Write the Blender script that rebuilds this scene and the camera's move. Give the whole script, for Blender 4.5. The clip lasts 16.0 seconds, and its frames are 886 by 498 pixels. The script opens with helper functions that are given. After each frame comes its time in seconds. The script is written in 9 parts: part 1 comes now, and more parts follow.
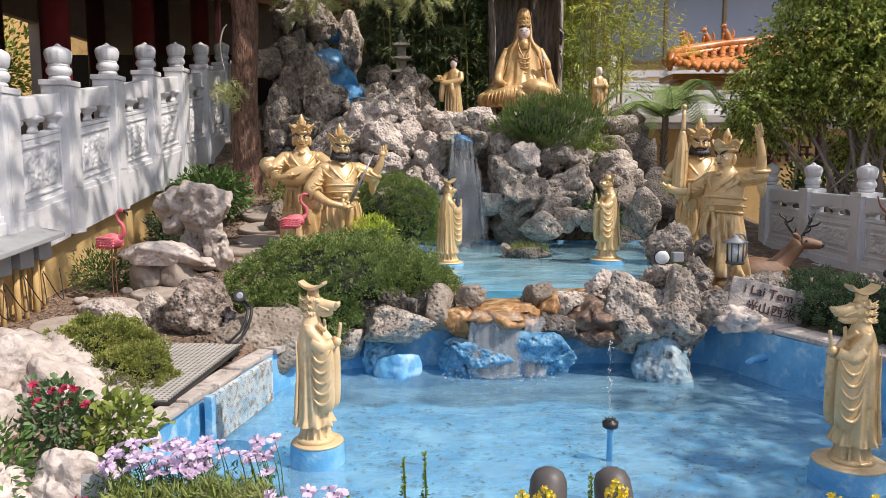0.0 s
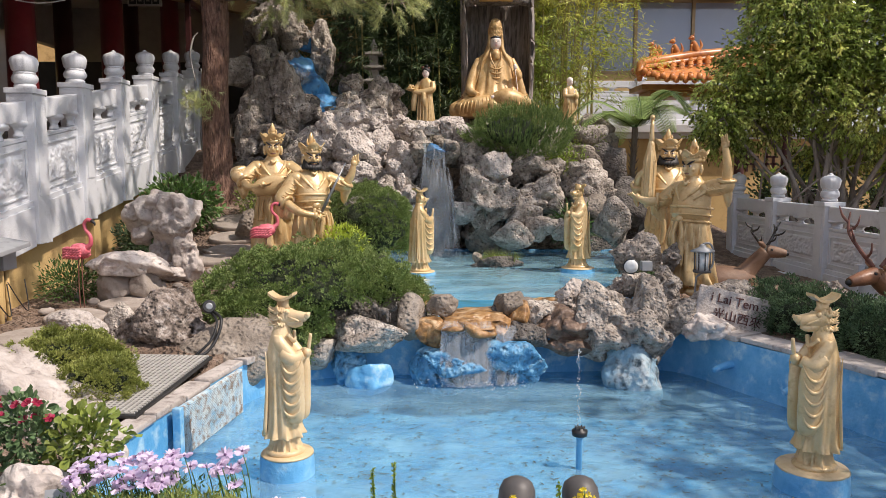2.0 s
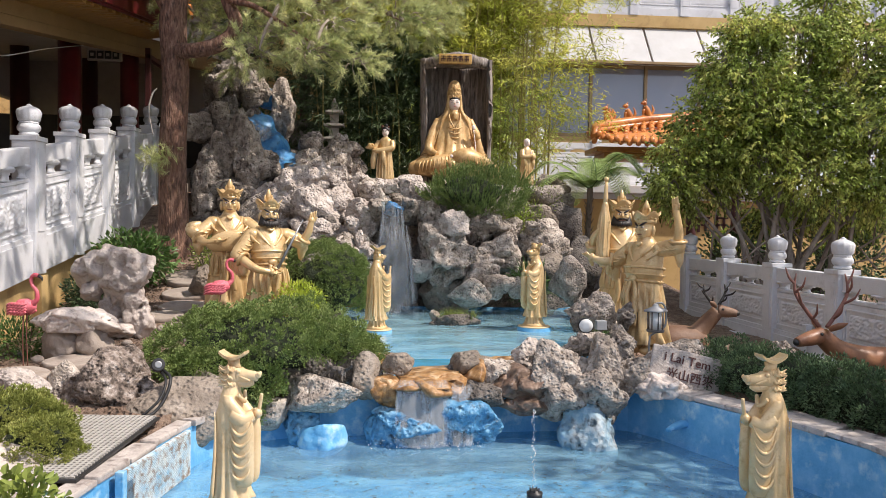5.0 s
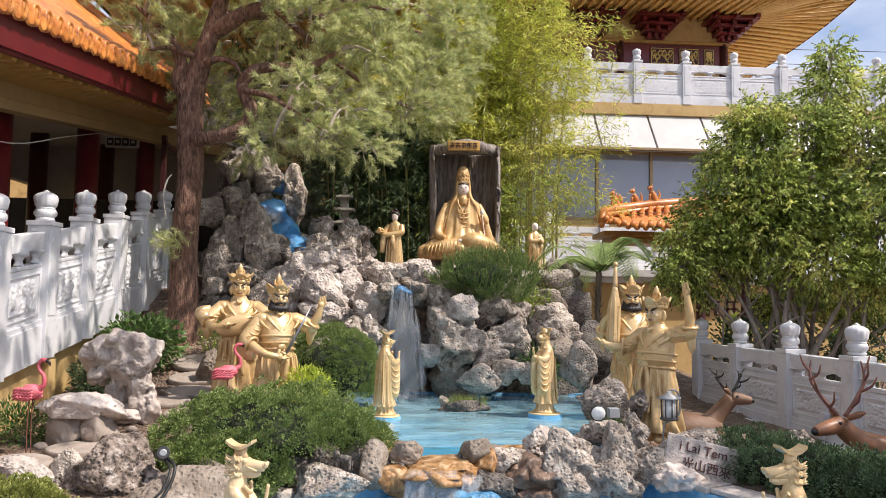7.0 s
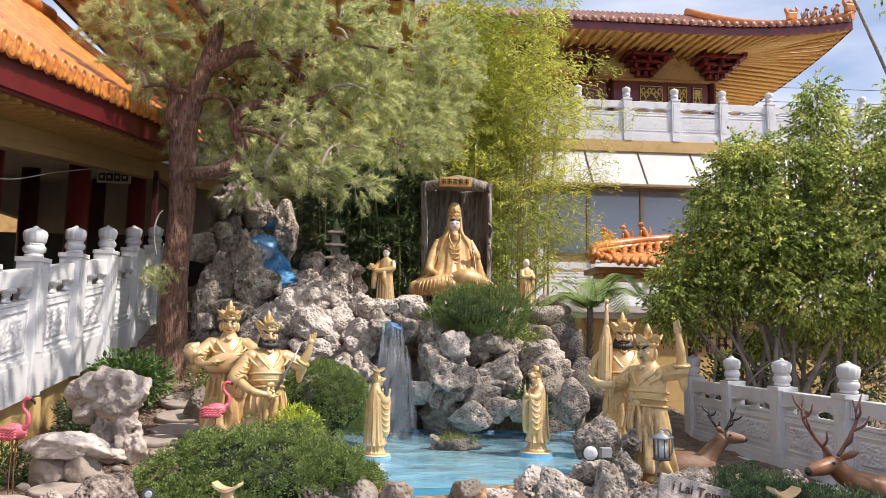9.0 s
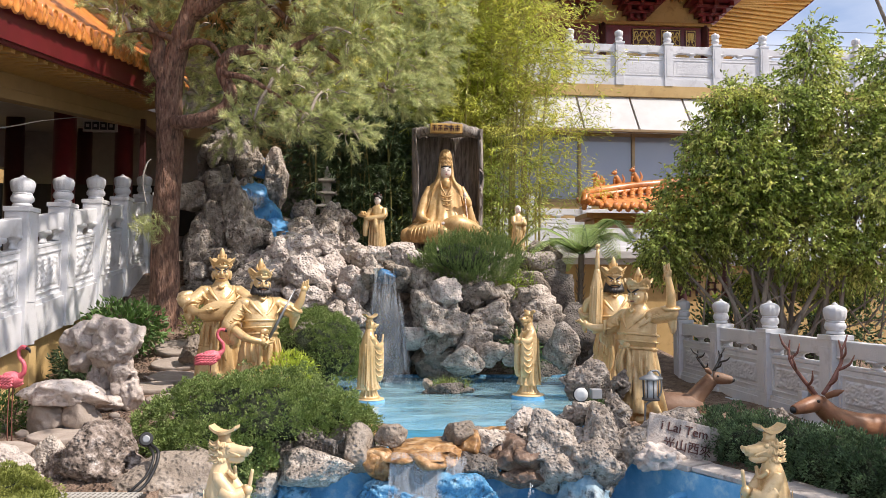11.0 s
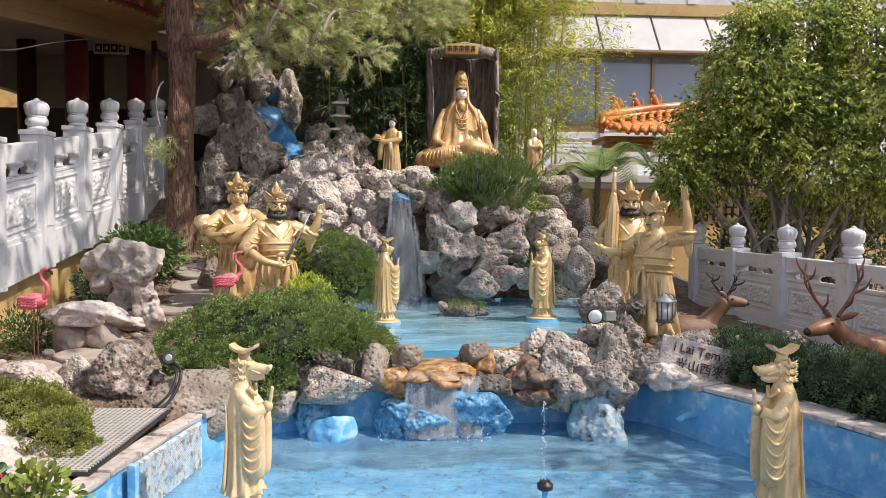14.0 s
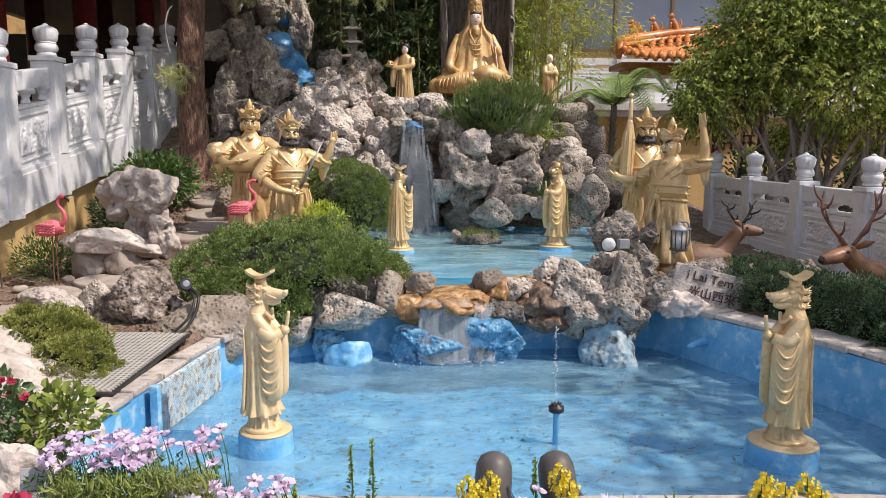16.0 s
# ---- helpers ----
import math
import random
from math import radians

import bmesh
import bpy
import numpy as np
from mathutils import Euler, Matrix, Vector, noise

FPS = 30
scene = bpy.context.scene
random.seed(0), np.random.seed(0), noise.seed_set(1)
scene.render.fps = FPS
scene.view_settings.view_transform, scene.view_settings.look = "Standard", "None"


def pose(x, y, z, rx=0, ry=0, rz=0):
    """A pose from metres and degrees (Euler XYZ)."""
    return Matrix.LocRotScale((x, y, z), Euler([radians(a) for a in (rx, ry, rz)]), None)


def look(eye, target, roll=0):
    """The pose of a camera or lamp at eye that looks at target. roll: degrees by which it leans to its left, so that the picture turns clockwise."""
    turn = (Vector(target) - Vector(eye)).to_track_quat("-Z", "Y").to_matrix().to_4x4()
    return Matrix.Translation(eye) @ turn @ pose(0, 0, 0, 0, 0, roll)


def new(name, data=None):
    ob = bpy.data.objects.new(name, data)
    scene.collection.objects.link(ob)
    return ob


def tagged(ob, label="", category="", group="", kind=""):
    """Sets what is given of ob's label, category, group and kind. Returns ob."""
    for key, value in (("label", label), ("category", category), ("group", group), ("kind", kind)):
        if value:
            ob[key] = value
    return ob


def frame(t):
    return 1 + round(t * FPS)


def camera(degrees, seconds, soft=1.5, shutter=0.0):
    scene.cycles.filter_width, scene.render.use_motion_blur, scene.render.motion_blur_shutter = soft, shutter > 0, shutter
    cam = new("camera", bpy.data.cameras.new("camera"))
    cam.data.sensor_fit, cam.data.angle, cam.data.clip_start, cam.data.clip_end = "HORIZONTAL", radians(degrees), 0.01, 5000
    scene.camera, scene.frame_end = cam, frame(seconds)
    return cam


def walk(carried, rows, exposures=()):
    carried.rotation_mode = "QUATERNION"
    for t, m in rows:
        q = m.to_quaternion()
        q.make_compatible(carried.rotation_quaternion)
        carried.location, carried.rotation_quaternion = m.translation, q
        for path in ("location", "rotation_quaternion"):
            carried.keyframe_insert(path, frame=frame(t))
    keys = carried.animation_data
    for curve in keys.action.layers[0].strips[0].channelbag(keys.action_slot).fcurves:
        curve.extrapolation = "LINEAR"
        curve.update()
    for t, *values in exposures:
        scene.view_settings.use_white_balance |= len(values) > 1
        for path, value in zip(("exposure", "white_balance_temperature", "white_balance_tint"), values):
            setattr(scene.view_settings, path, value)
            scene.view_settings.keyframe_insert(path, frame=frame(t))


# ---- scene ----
import itertools

cam = camera(60.5, 16.0, soft=0.6)

PATH = [
    (0, (0.0, 0.067, 1.751), (-0.028, 2.053, 1.518), -0.0),
    (0.5, (0.004, 0.069, 1.735), (-0.015, 2.052, 1.471), -0.0),
    (1, (0.007, 0.059, 1.738), (0.004, 2.04, 1.467), -0.0),
    (1.5, (0.021, 0.058, 1.755), (0.035, 2.042, 1.501), -0.0),
    (2, (0.021, 0.05, 1.766), (0.062, 2.038, 1.554), 0.1),
    (2.5, (0.03, 0.051, 1.765), (0.095, 2.043, 1.603), 0.2),
    (3, (0.029, 0.052, 1.761), (0.122, 2.046, 1.64), 0.5),
    (3.5, (0.034, 0.049, 1.764), (0.152, 2.043, 1.66), 0.7),
    (6, (0.045, 0.038, 1.787), (0.193, 2.032, 1.807), 0.7),
    (6.5, (0.036, 0.037, 1.788), (0.171, 2.03, 1.876), 0.8),
    (7, (0.025, 0.036, 1.806), (0.148, 2.026, 1.959), 0.9),
    (7.5, (0.03, 0.038, 1.82), (0.145, 2.024, 2.025), 1.0),
    (8, (0.02, 0.047, 1.832), (0.143, 2.029, 2.071), 1.1),
    (8.2, (0.025, 0.043, 1.838), (0.151, 2.024, 2.085), 1.1),
    (10.3, (0.034, 0.036, 1.824), (0.207, 2.021, 2.0), 0.5),
    (10.5, (0.03, 0.035, 1.822), (0.203, 2.021, 1.975), 0.4),
    (11, (0.032, 0.04, 1.812), (0.199, 2.03, 1.92), 0.4),
    (11.5, (0.033, 0.044, 1.809), (0.193, 2.037, 1.874), 0.3),
    (12, (0.034, 0.045, 1.806), (0.185, 2.039, 1.834), 0.2),
    (12.5, (0.033, 0.046, 1.801), (0.176, 2.041, 1.801), 0.3),
    (13, (0.032, 0.045, 1.796), (0.17, 2.04, 1.77), 0.3),
    (13.5, (0.034, 0.046, 1.792), (0.167, 2.041, 1.738), 0.3),
    (14, (0.031, 0.05, 1.79), (0.16, 2.044, 1.702), 0.4),
    (14.5, (0.031, 0.048, 1.785), (0.155, 2.04, 1.654), 0.4),
    (15, (0.032, 0.05, 1.777), (0.147, 2.038, 1.6), 0.5),
    (15.5, (0.03, 0.043, 1.776), (0.135, 2.028, 1.55), 0.5),
    (16, (0.027, 0.049, 1.769), (0.122, 2.028, 1.498), 0.4),
]
walk(cam, [(t, look(eye, target, roll)) for t, eye, target, roll in PATH],
     [(t, stops + .16, 6380, 17) for t, stops in ((0, -0.28), (1.5, -0.35), (2.5, -0.32), (3.5, -0.22), (6, -0.10), (8, 0.02), (10.5, 0.0), (12.5, -0.10), (14.5, -0.17), (16, -0.28))])

# ---- light ----
SUN_EL, SUN_AZ = 52.0, 114.0     # elevation, and azimuth clockwise from the garden's far end (+y)
world = bpy.data.worlds.new("sky")
scene.world = world
world.use_nodes = True
wn = world.node_tree.nodes
sky = wn.new("ShaderNodeTexSky")
sky.sky_type = "NISHITA"
sky.sun_disc = False
sky.sun_elevation = radians(SUN_EL)
sky.sun_rotation = radians(SUN_AZ)
sky.air_density, sky.dust_density = 1.0, 1.5
wn["Background"].inputs["Strength"].default_value = 0.15
# thin high cloud over the whole sky
wl = world.node_tree.links
wc = wn.new("ShaderNodeTexCoord")
wm = wn.new("ShaderNodeMapping")
wm.inputs["Scale"].default_value = (1.0, 2.2, 5.0)
wl.new(wc.outputs["Generated"], wm.inputs["Vector"])
wt = wn.new("ShaderNodeTexNoise")
wt.inputs["Scale"].default_value, wt.inputs["Detail"].default_value = 2.6, 7
wl.new(wm.outputs[0], wt.inputs["Vector"])
wr = wn.new("ShaderNodeMapRange")
wr.inputs["From Min"].default_value, wr.inputs["From Max"].default_value, wr.inputs["To Max"].default_value = .30, .62, .92
wl.new(wt.outputs["Fac"], wr.inputs["Value"])
wx = wn.new("ShaderNodeMix")
wx.data_type = "RGBA"
wx.inputs["B"].default_value = (5.3, 5.75, 6.4, 1)
wl.new(wr.outputs[0], wx.inputs["Factor"])
wl.new(sky.outputs[0], wx.inputs["A"])
wl.new(wx.outputs["Result"], wn["Background"].inputs["Color"])
sun_data = bpy.data.lights.new("sun", "SUN")
sun_data.energy, sun_data.angle, sun_data.color = 5.0, radians(0.6), (1.0, 0.91, 0.77)
sun = new("sun", sun_data)
sd = Vector((math.sin(radians(SUN_AZ)) * math.cos(radians(SUN_EL)), math.cos(radians(SUN_AZ)) * math.cos(radians(SUN_EL)), math.sin(radians(SUN_EL))))
sun.matrix_world = look(sd * 60, (0, 0, 0))


# ---- materials ----
def mat(name, stops, scale=3.0, rough=0.7, metal=0.0, bump=0.0, bscale=40.0, detail=6.0, spot=None, sscale=20.0,
        sval=0.3, stretch=(1, 1, 1), vary=0.0, island=0.0, coat=0.0, bdist=0.02, pits=0.0, pscale=30.0, trans=0.0):
    """A procedural surface: colours mixed by two noises, optional spots, pits and fine relief."""
    m = bpy.data.materials.new(name)
    m.use_nodes = True
    nt = m.node_tree
    N, L = nt.nodes, nt.links
    b = N["Principled BSDF"]
    co = N.new("ShaderNodeTexCoord")
    mp = N.new("ShaderNodeMapping")
    mp.inputs["Scale"].default_value = stretch
    geo = N.new("ShaderNodeNewGeometry")
    L.new(geo.outputs["Position"], mp.inputs["Vector"])
    n1 = N.new("ShaderNodeTexNoise")
    n1.inputs["Scale"].default_value, n1.inputs["Detail"].default_value = scale, detail
    n1.inputs["Roughness"].default_value = 0.65
    L.new(mp.outputs[0], n1.inputs["Vector"])
    r = N.new("ShaderNodeValToRGB")
    e = r.color_ramp.elements
    e[0].position, e[1].position = 0.3, 0.7
    e[0].color, e[1].color = (*stops[0], 1), (*stops[-1], 1)
    for i, c in enumerate(stops[1:-1]):
        k = e.new(0.3 + 0.4 * (i + 1) / (len(stops) - 1))
        k.color = (*c, 1)
    L.new(n1.outputs["Fac"], r.inputs["Fac"])
    col = r.outputs["Color"]
    if spot:
        n2 = N.new("ShaderNodeTexNoise")
        n2.inputs["Scale"].default_value, n2.inputs["Detail"].default_value = sscale, 7
        n2.inputs["Roughness"].default_value = .62
        L.new(mp.outputs[0], n2.inputs["Vector"])
        r2 = N.new("ShaderNodeValToRGB")
        r2.color_ramp.elements[0].position, r2.color_ramp.elements[1].position = 1 - sval - 0.12, 1 - sval + 0.04
        L.new(n2.outputs["Fac"], r2.inputs["Fac"])
        mx = N.new("ShaderNodeMix")
        mx.data_type = "RGBA"
        mx.inputs["B"].default_value = (*spot, 1)
        L.new(r2.outputs["Color"], mx.inputs["Factor"])
        L.new(col, mx.inputs["A"])
        col = mx.outputs["Result"]
    if vary or island:
        h = N.new("ShaderNodeHueSaturation")
        mr = N.new("ShaderNodeMapRange")
        a = vary or island
        mr.inputs["To Min"].default_value, mr.inputs["To Max"].default_value = 1 - a, 1 + a
        if island:
            L.new(geo.outputs["Random Per Island"], mr.inputs["Value"])
        else:
            L.new(N.new("ShaderNodeObjectInfo").outputs["Random"], mr.inputs["Value"])
        L.new(mr.outputs[0], h.inputs["Value"])
        L.new(col, h.inputs["Color"])
        col = h.outputs["Color"]
    L.new(col, b.inputs["Base Color"])
    b.inputs["Roughness"].default_value, b.inputs["Metallic"].default_value = rough, metal
    b.inputs["Coat Weight"].default_value = coat
    if bump or pits:
        bp = N.new("ShaderNodeBump")
        bp.inputs["Strength"].default_value, bp.inputs["Distance"].default_value = max(bump, pits), bdist
        n3 = N.new("ShaderNodeTexNoise")
        n3.inputs["Scale"].default_value, n3.inputs["Detail"].default_value = bscale, 5
        L.new(mp.outputs[0], n3.inputs["Vector"])
        src = n3.outputs["Fac"]
        if pits:
            v = N.new("ShaderNodeTexVoronoi")
            v.inputs["Scale"].default_value = pscale
            L.new(mp.outputs[0], v.inputs["Vector"])
            pr = N.new("ShaderNodeMapRange")
            pr.inputs["From Max"].default_value = 0.45
            L.new(v.outputs["Distance"], pr.inputs["Value"])
            ad = N.new("ShaderNodeMath")
            ad.operation = "ADD"
            L.new(pr.outputs[0], ad.inputs[0])
            L.new(src, ad.inputs[1])
            src = ad.outputs[0]
        L.new(src, bp.inputs["Height"])
        L.new(bp.outputs[0], b.inputs["Normal"])
    if trans:
        tl = N.new("ShaderNodeBsdfTranslucent")
        L.new(col, tl.inputs["Color"])
        ms = N.new("ShaderNodeMixShader")
        ms.inputs["Fac"].default_value = trans
        L.new(b.outputs[0], ms.inputs[1])
        L.new(tl.outputs[0], ms.inputs[2])
        L.new(ms.outputs[0], N["Material Output"].inputs["Surface"])
    return m


# dark spots on the rocks are brown stains and also stand in for shaded holes
M_ROCK = mat("limestone", [(.17, .138, .112), (.40, .345, .292), (.66, .595, .525)], 8.0, .92, bump=.9, bscale=40, bdist=.03, detail=9, pits=.9, pscale=26, spot=(.085, .068, .056), sscale=17, sval=.345, vary=.22)
M_ROCKW = mat("pale_limestone", [(.32, .262, .222), (.58, .51, .458), (.76, .695, .64)], 7.0, .9, bump=.9, bscale=36, bdist=.03, detail=9, pits=.7, pscale=22, spot=(.17, .135, .112), sscale=14, sval=.335, vary=.08)
M_ROCKP = mat("pinkish_white_rock", [(.33, .272, .236), (.53, .465, .42), (.68, .62, .57)], 5.0, .9, bump=.6, bscale=30, bdist=.02, detail=8, pits=.4, pscale=18, spot=(.27, .215, .185), sscale=11, sval=.31, vary=.06)
# darker copy of the limestone, for dark stones and for shaded ones
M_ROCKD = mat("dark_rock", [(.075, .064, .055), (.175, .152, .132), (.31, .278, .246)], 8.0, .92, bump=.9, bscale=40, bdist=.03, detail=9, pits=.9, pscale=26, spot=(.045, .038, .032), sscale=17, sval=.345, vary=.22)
M_ROCKB = mat("smooth_boulder", [(.125, .098, .075), (.27, .225, .18), (.43, .375, .318)], 6.0, .88, bump=.8, bscale=32, bdist=.025, detail=9, pits=.5, pscale=22, spot=(.075, .06, .048), sscale=12, sval=.35, vary=.16)
M_POROUS = mat("brown_porous_rock", [(.085, .066, .053), (.27, .215, .178), (.60, .535, .485)], 13, .95, bump=.8, bscale=34, bdist=.03, detail=8, pits=.8, pscale=26, spot=(.05, .038, .03), sscale=15, sval=.40)
M_RUST = mat("rusty_wet_rock", [(.16, .075, .03), (.42, .23, .09), (.66, .50, .32)], 11.0, .35, bump=.6, bscale=26, bdist=.03, spot=(.12, .065, .03), sscale=9, sval=.38)
M_RUSTD = mat("brown_wet_rock", [(.09, .06, .045), (.20, .13, .09), (.33, .23, .16)], 5.0, .4, bump=.6, bscale=26, bdist=.03, spot=(.06, .04, .03), sscale=11, sval=.38)
M_ROCKBLUE = mat("blue_painted_rock", [(.03, .15, .31), (.10, .31, .52), (.36, .60, .75)], 9.0, .5, bump=.6, bscale=20, bdist=.03, pits=.6, pscale=22, spot=(.03, .07, .11), sscale=16, sval=.36)
M_WORNBLUE = mat("worn_blue_rock", [(.10, .25, .38), (.30, .43, .50), (.58, .60, .58)], 6.0, .6, bump=.6, bscale=20, bdist=.03, pits=.6, pscale=14, spot=(.05, .08, .10), sscale=12, sval=.36)
M_BLUE = mat("blue_pool_paint", [(.08, .32, .59), (.145, .42, .685), (.30, .57, .78)], 4.2, .45, bump=.3, bscale=30, detail=8, spot=(.46, .66, .76), sscale=7, sval=.36)
M_FLOOR = mat("blue_pool_floor", [(.04, .26, .54), (.11, .40, .66), (.36, .64, .80)], 3.0, .6, bump=.3, bscale=20, detail=8, spot=(.06, .22, .38), sscale=9, sval=.36)
M_PONDFL = mat("pond_floor", [(.07, .37, .60), (.14, .48, .70), (.32, .60, .68)], 1.3, .6, spot=(.15, .30, .32), sscale=3, sval=.4, stretch=(.5, 1.3, 1))
M_COPING = mat("stone_coping", [(.34, .29, .26), (.47, .42, .38), (.58, .52, .48)], 5, .85, bump=.5, bscale=30, spot=(.22, .18, .16), sscale=12, sval=.36, vary=.15)
M_SOIL = mat("garden_soil", [(.125, .08, .055), (.255, .175, .125), (.39, .29, .215)], 9, .95, bump=1.0, bscale=34, bdist=.06, pits=.8, pscale=22, spot=(.40, .30, .23), sscale=38, sval=.30)
M_WHITE = mat("white_stone", [(.60, .61, .63), (.68, .69, .71), (.75, .76, .775)], 1.6, .55, bump=.2, bscale=60, spot=(.50, .50, .51), sscale=4, sval=.33)
M_YELLOW = mat("ochre_plaster", [(.50, .33, .13), (.58, .40, .17), (.64, .45, .21)], 1.4, .85, bump=.2, bscale=50, spot=(.42, .27, .11), sscale=3.5, sval=.34)
M_GOLD = mat("gold_paint", [(.60, .40, .18), (.70, .50, .25), (.79, .61, .36)], 3, .32, metal=.28, bump=.2, bscale=55, spot=(.50, .30, .12), sscale=12, sval=.35)
M_CREAM = mat("cream_gold_paint", [(.64, .45, .24), (.75, .56, .32), (.82, .66, .42)], 4, .45, metal=.12, bump=.15, bscale=50, spot=(.50, .32, .15), sscale=8, sval=.34)
M_ORANGEGOLD = mat("deep_gold_robe", [(.46, .27, .10), (.60, .39, .17), (.72, .52, .27)], 9, .42, metal=.15, bump=.12, bscale=50)
M_FACE = mat("painted_face", [(.80, .68, .62), (.86, .76, .70)], 4, .5)
M_HAIR = mat("black_paint", [(.015, .013, .012), (.035, .03, .028)], 8, .5)
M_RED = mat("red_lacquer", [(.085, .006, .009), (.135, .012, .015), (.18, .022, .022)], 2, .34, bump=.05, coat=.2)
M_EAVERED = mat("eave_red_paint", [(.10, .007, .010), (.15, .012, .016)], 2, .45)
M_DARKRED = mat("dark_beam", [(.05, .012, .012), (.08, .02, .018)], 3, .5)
M_TILE = mat("orange_glazed_tile", [(.46, .14, .03), (.62, .225, .05), (.72, .32, .09)], 5, .36, spot=(.34, .12, .05), sscale=9, sval=.36, vary=.14, coat=.1)
M_HALLTILE = mat("weathered_red_tile", [(.20, .085, .06), (.33, .155, .105), (.50, .30, .22)], 7, .38, spot=(.14, .06, .045), sscale=9, sval=.36, vary=.2)
M_FASCIA = mat("gold_fascia", [(.58, .34, .09), (.72, .46, .15)], 5, .55, spot=(.40, .20, .06), sscale=14, sval=.33)
M_BEAM = mat("ochre_beam", [(.29, .15, .03), (.40, .22, .05)], 5, .55, spot=(.28, .13, .04), sscale=14, sval=.36)
M_BLUESHADE = mat("shaded_blue_paint", [(.03, .16, .40), (.06, .26, .54), (.14, .40, .64)], 5, .4, bump=.5, bscale=22, spot=(.03, .08, .16), sscale=8, sval=.36)
M_CEIL = mat("soffit_paint", [(.25, .155, .06), (.32, .20, .08)], 3, .7)
M_WALKCEIL = mat("walk_ceiling", [(.36, .32, .28), (.46, .42, .37)], 3, .7)
# near-black paint of the lumps that stand in for shade inside shrubs
M_INNERSHADE = mat("shade_core_paint", [(.012, .02, .008), (.03, .04, .016)], 20, .9, bump=1.0, bscale=60)
M_DARK = mat("near_black", [(.02, .018, .016), (.045, .04, .036)], 3, .7)
M_FLOORT = mat("walk_tiles", [(.20, .17, .14), (.28, .24, .20)], 5, .6)
M_PAVE = mat("paving", [(.26, .23, .20), (.36, .33, .30)], 4, .85, bump=.3)
M_BARK = mat("pine_bark", [(.08, .042, .032), (.23, .125, .085), (.37, .235, .17)], 9, .95, bump=1.0, bscale=14, bdist=.06, stretch=(3, 3, .8), spot=(.07, .04, .028), sscale=8, sval=.38)
M_BARK2 = mat("grey_bark", [(.14, .105, .08), (.28, .225, .175)], 8, .9, bump=.8, bscale=30, stretch=(2, 2, .6))
M_FICUSBARK = mat("pale_grey_bark", [(.17, .14, .118), (.36, .31, .265)], 8, .85, bump=.5, bscale=30, stretch=(2, 2, .6))
M_DRYTWIG = mat("dry_grey_twigs", [(.28, .23, .19), (.52, .45, .39)], 8, .85)
M_NEEDLE = mat("pine_needles", [(.30, .36, .15), (.58, .62, .29), (.90, .88, .52)], 4.0, .42, island=.5, trans=.45)
M_JUNI = mat("juniper_green", [(.10, .155, .038), (.19, .265, .07), (.38, .45, .17)], 9, .55, island=.2, trans=.2)
M_JUNIB = mat("bright_juniper", [(.07, .12, .03), (.17, .25, .06), (.42, .48, .18)], 9, .5, island=.3, trans=.2)
M_JUNID = mat("dark_juniper", [(.055, .10, .045), (.11, .175, .08), (.20, .28, .13)], 5, .55, island=.6, trans=.15)
M_JUNIY = mat("yellow_juniper", [(.14, .17, .035), (.27, .30, .07), (.44, .45, .14)], 9, .5, island=.2, trans=.2)
M_YELLOWGREEN = mat("lime_leaves", [(.20, .30, .03), (.34, .44, .06)], 5, .5, island=.35, trans=.3)
M_LIME = mat("bright_lime_leaves", [(.36, .46, .04), (.58, .66, .11)], 5, .5, island=.3, trans=.4)
M_FICUS = mat("ficus_leaves", [(.13, .20, .05), (.37, .45, .12), (.82, .78, .28)], 2.2, .20, island=.75, trans=.5)
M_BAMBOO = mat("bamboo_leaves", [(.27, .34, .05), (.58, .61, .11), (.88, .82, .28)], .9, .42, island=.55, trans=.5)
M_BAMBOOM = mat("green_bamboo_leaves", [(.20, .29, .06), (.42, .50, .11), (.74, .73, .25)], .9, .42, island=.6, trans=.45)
# shaded copy of the bamboo leaves, the shade put into the colour
M_BAMBOOSHADE = mat("shaded_bamboo_leaves", [(.05, .085, .03), (.10, .15, .055)], .9, .5, island=.4, trans=.2)
M_CULM = mat("bamboo_culm", [(.34, .30, .09), (.52, .45, .17)], 3, .45)
M_BUSH = mat("shrub_leaves", [(.05, .11, .025), (.10, .19, .045), (.18, .28, .08)], 4, .45, island=.4, trans=.2)
M_ROSELEAF = mat("rose_leaves", [(.07, .13, .05), (.13, .21, .09), (.22, .31, .15)], 8, .5, island=.35, trans=.25)
M_FERN = mat("fern_fronds", [(.27, .39, .12), (.50, .61, .27)], 3, .5, island=.3, trans=.5)
M_SUCC = mat("succulent_leaves", [(.16, .21, .04), (.28, .33, .07)], 6, .35, island=.3, trans=.2)
M_MAUVE = mat("mauve_petals", [(.70, .54, .74), (.88, .79, .90)], 14, .6, island=.15, trans=.3)
M_PINKDEEP = mat("red_petals", [(.36, .02, .06), (.56, .06, .13)], 14, .5, island=.25, trans=.2)
M_YPETAL = mat("yellow_petals", [(.80, .62, .03), (.88, .74, .08)], 14, .5, island=.15, trans=.25)
M_PURPLE = mat("dark_flower_eye", [(.08, .03, .10), (.14, .06, .15)], 14, .6)
M_FLAM = mat("flamingo_pink", [(.62, .10, .14), (.78, .22, .26)], 9, .45, bump=.3, bscale=60)
M_DEER = mat("deer_brown", [(.17, .07, .035), (.27, .12, .06), (.34, .17, .09)], 5, .4, bump=.15)
M_DEERG = mat("faded_deer", [(.11, .058, .035), (.18, .10, .06), (.25, .155, .10)], 5, .6, bump=.25)
M_LAMPGREY = mat("dark_grey_housing", [(.075, .068, .064), (.12, .11, .105)], 6, .5)
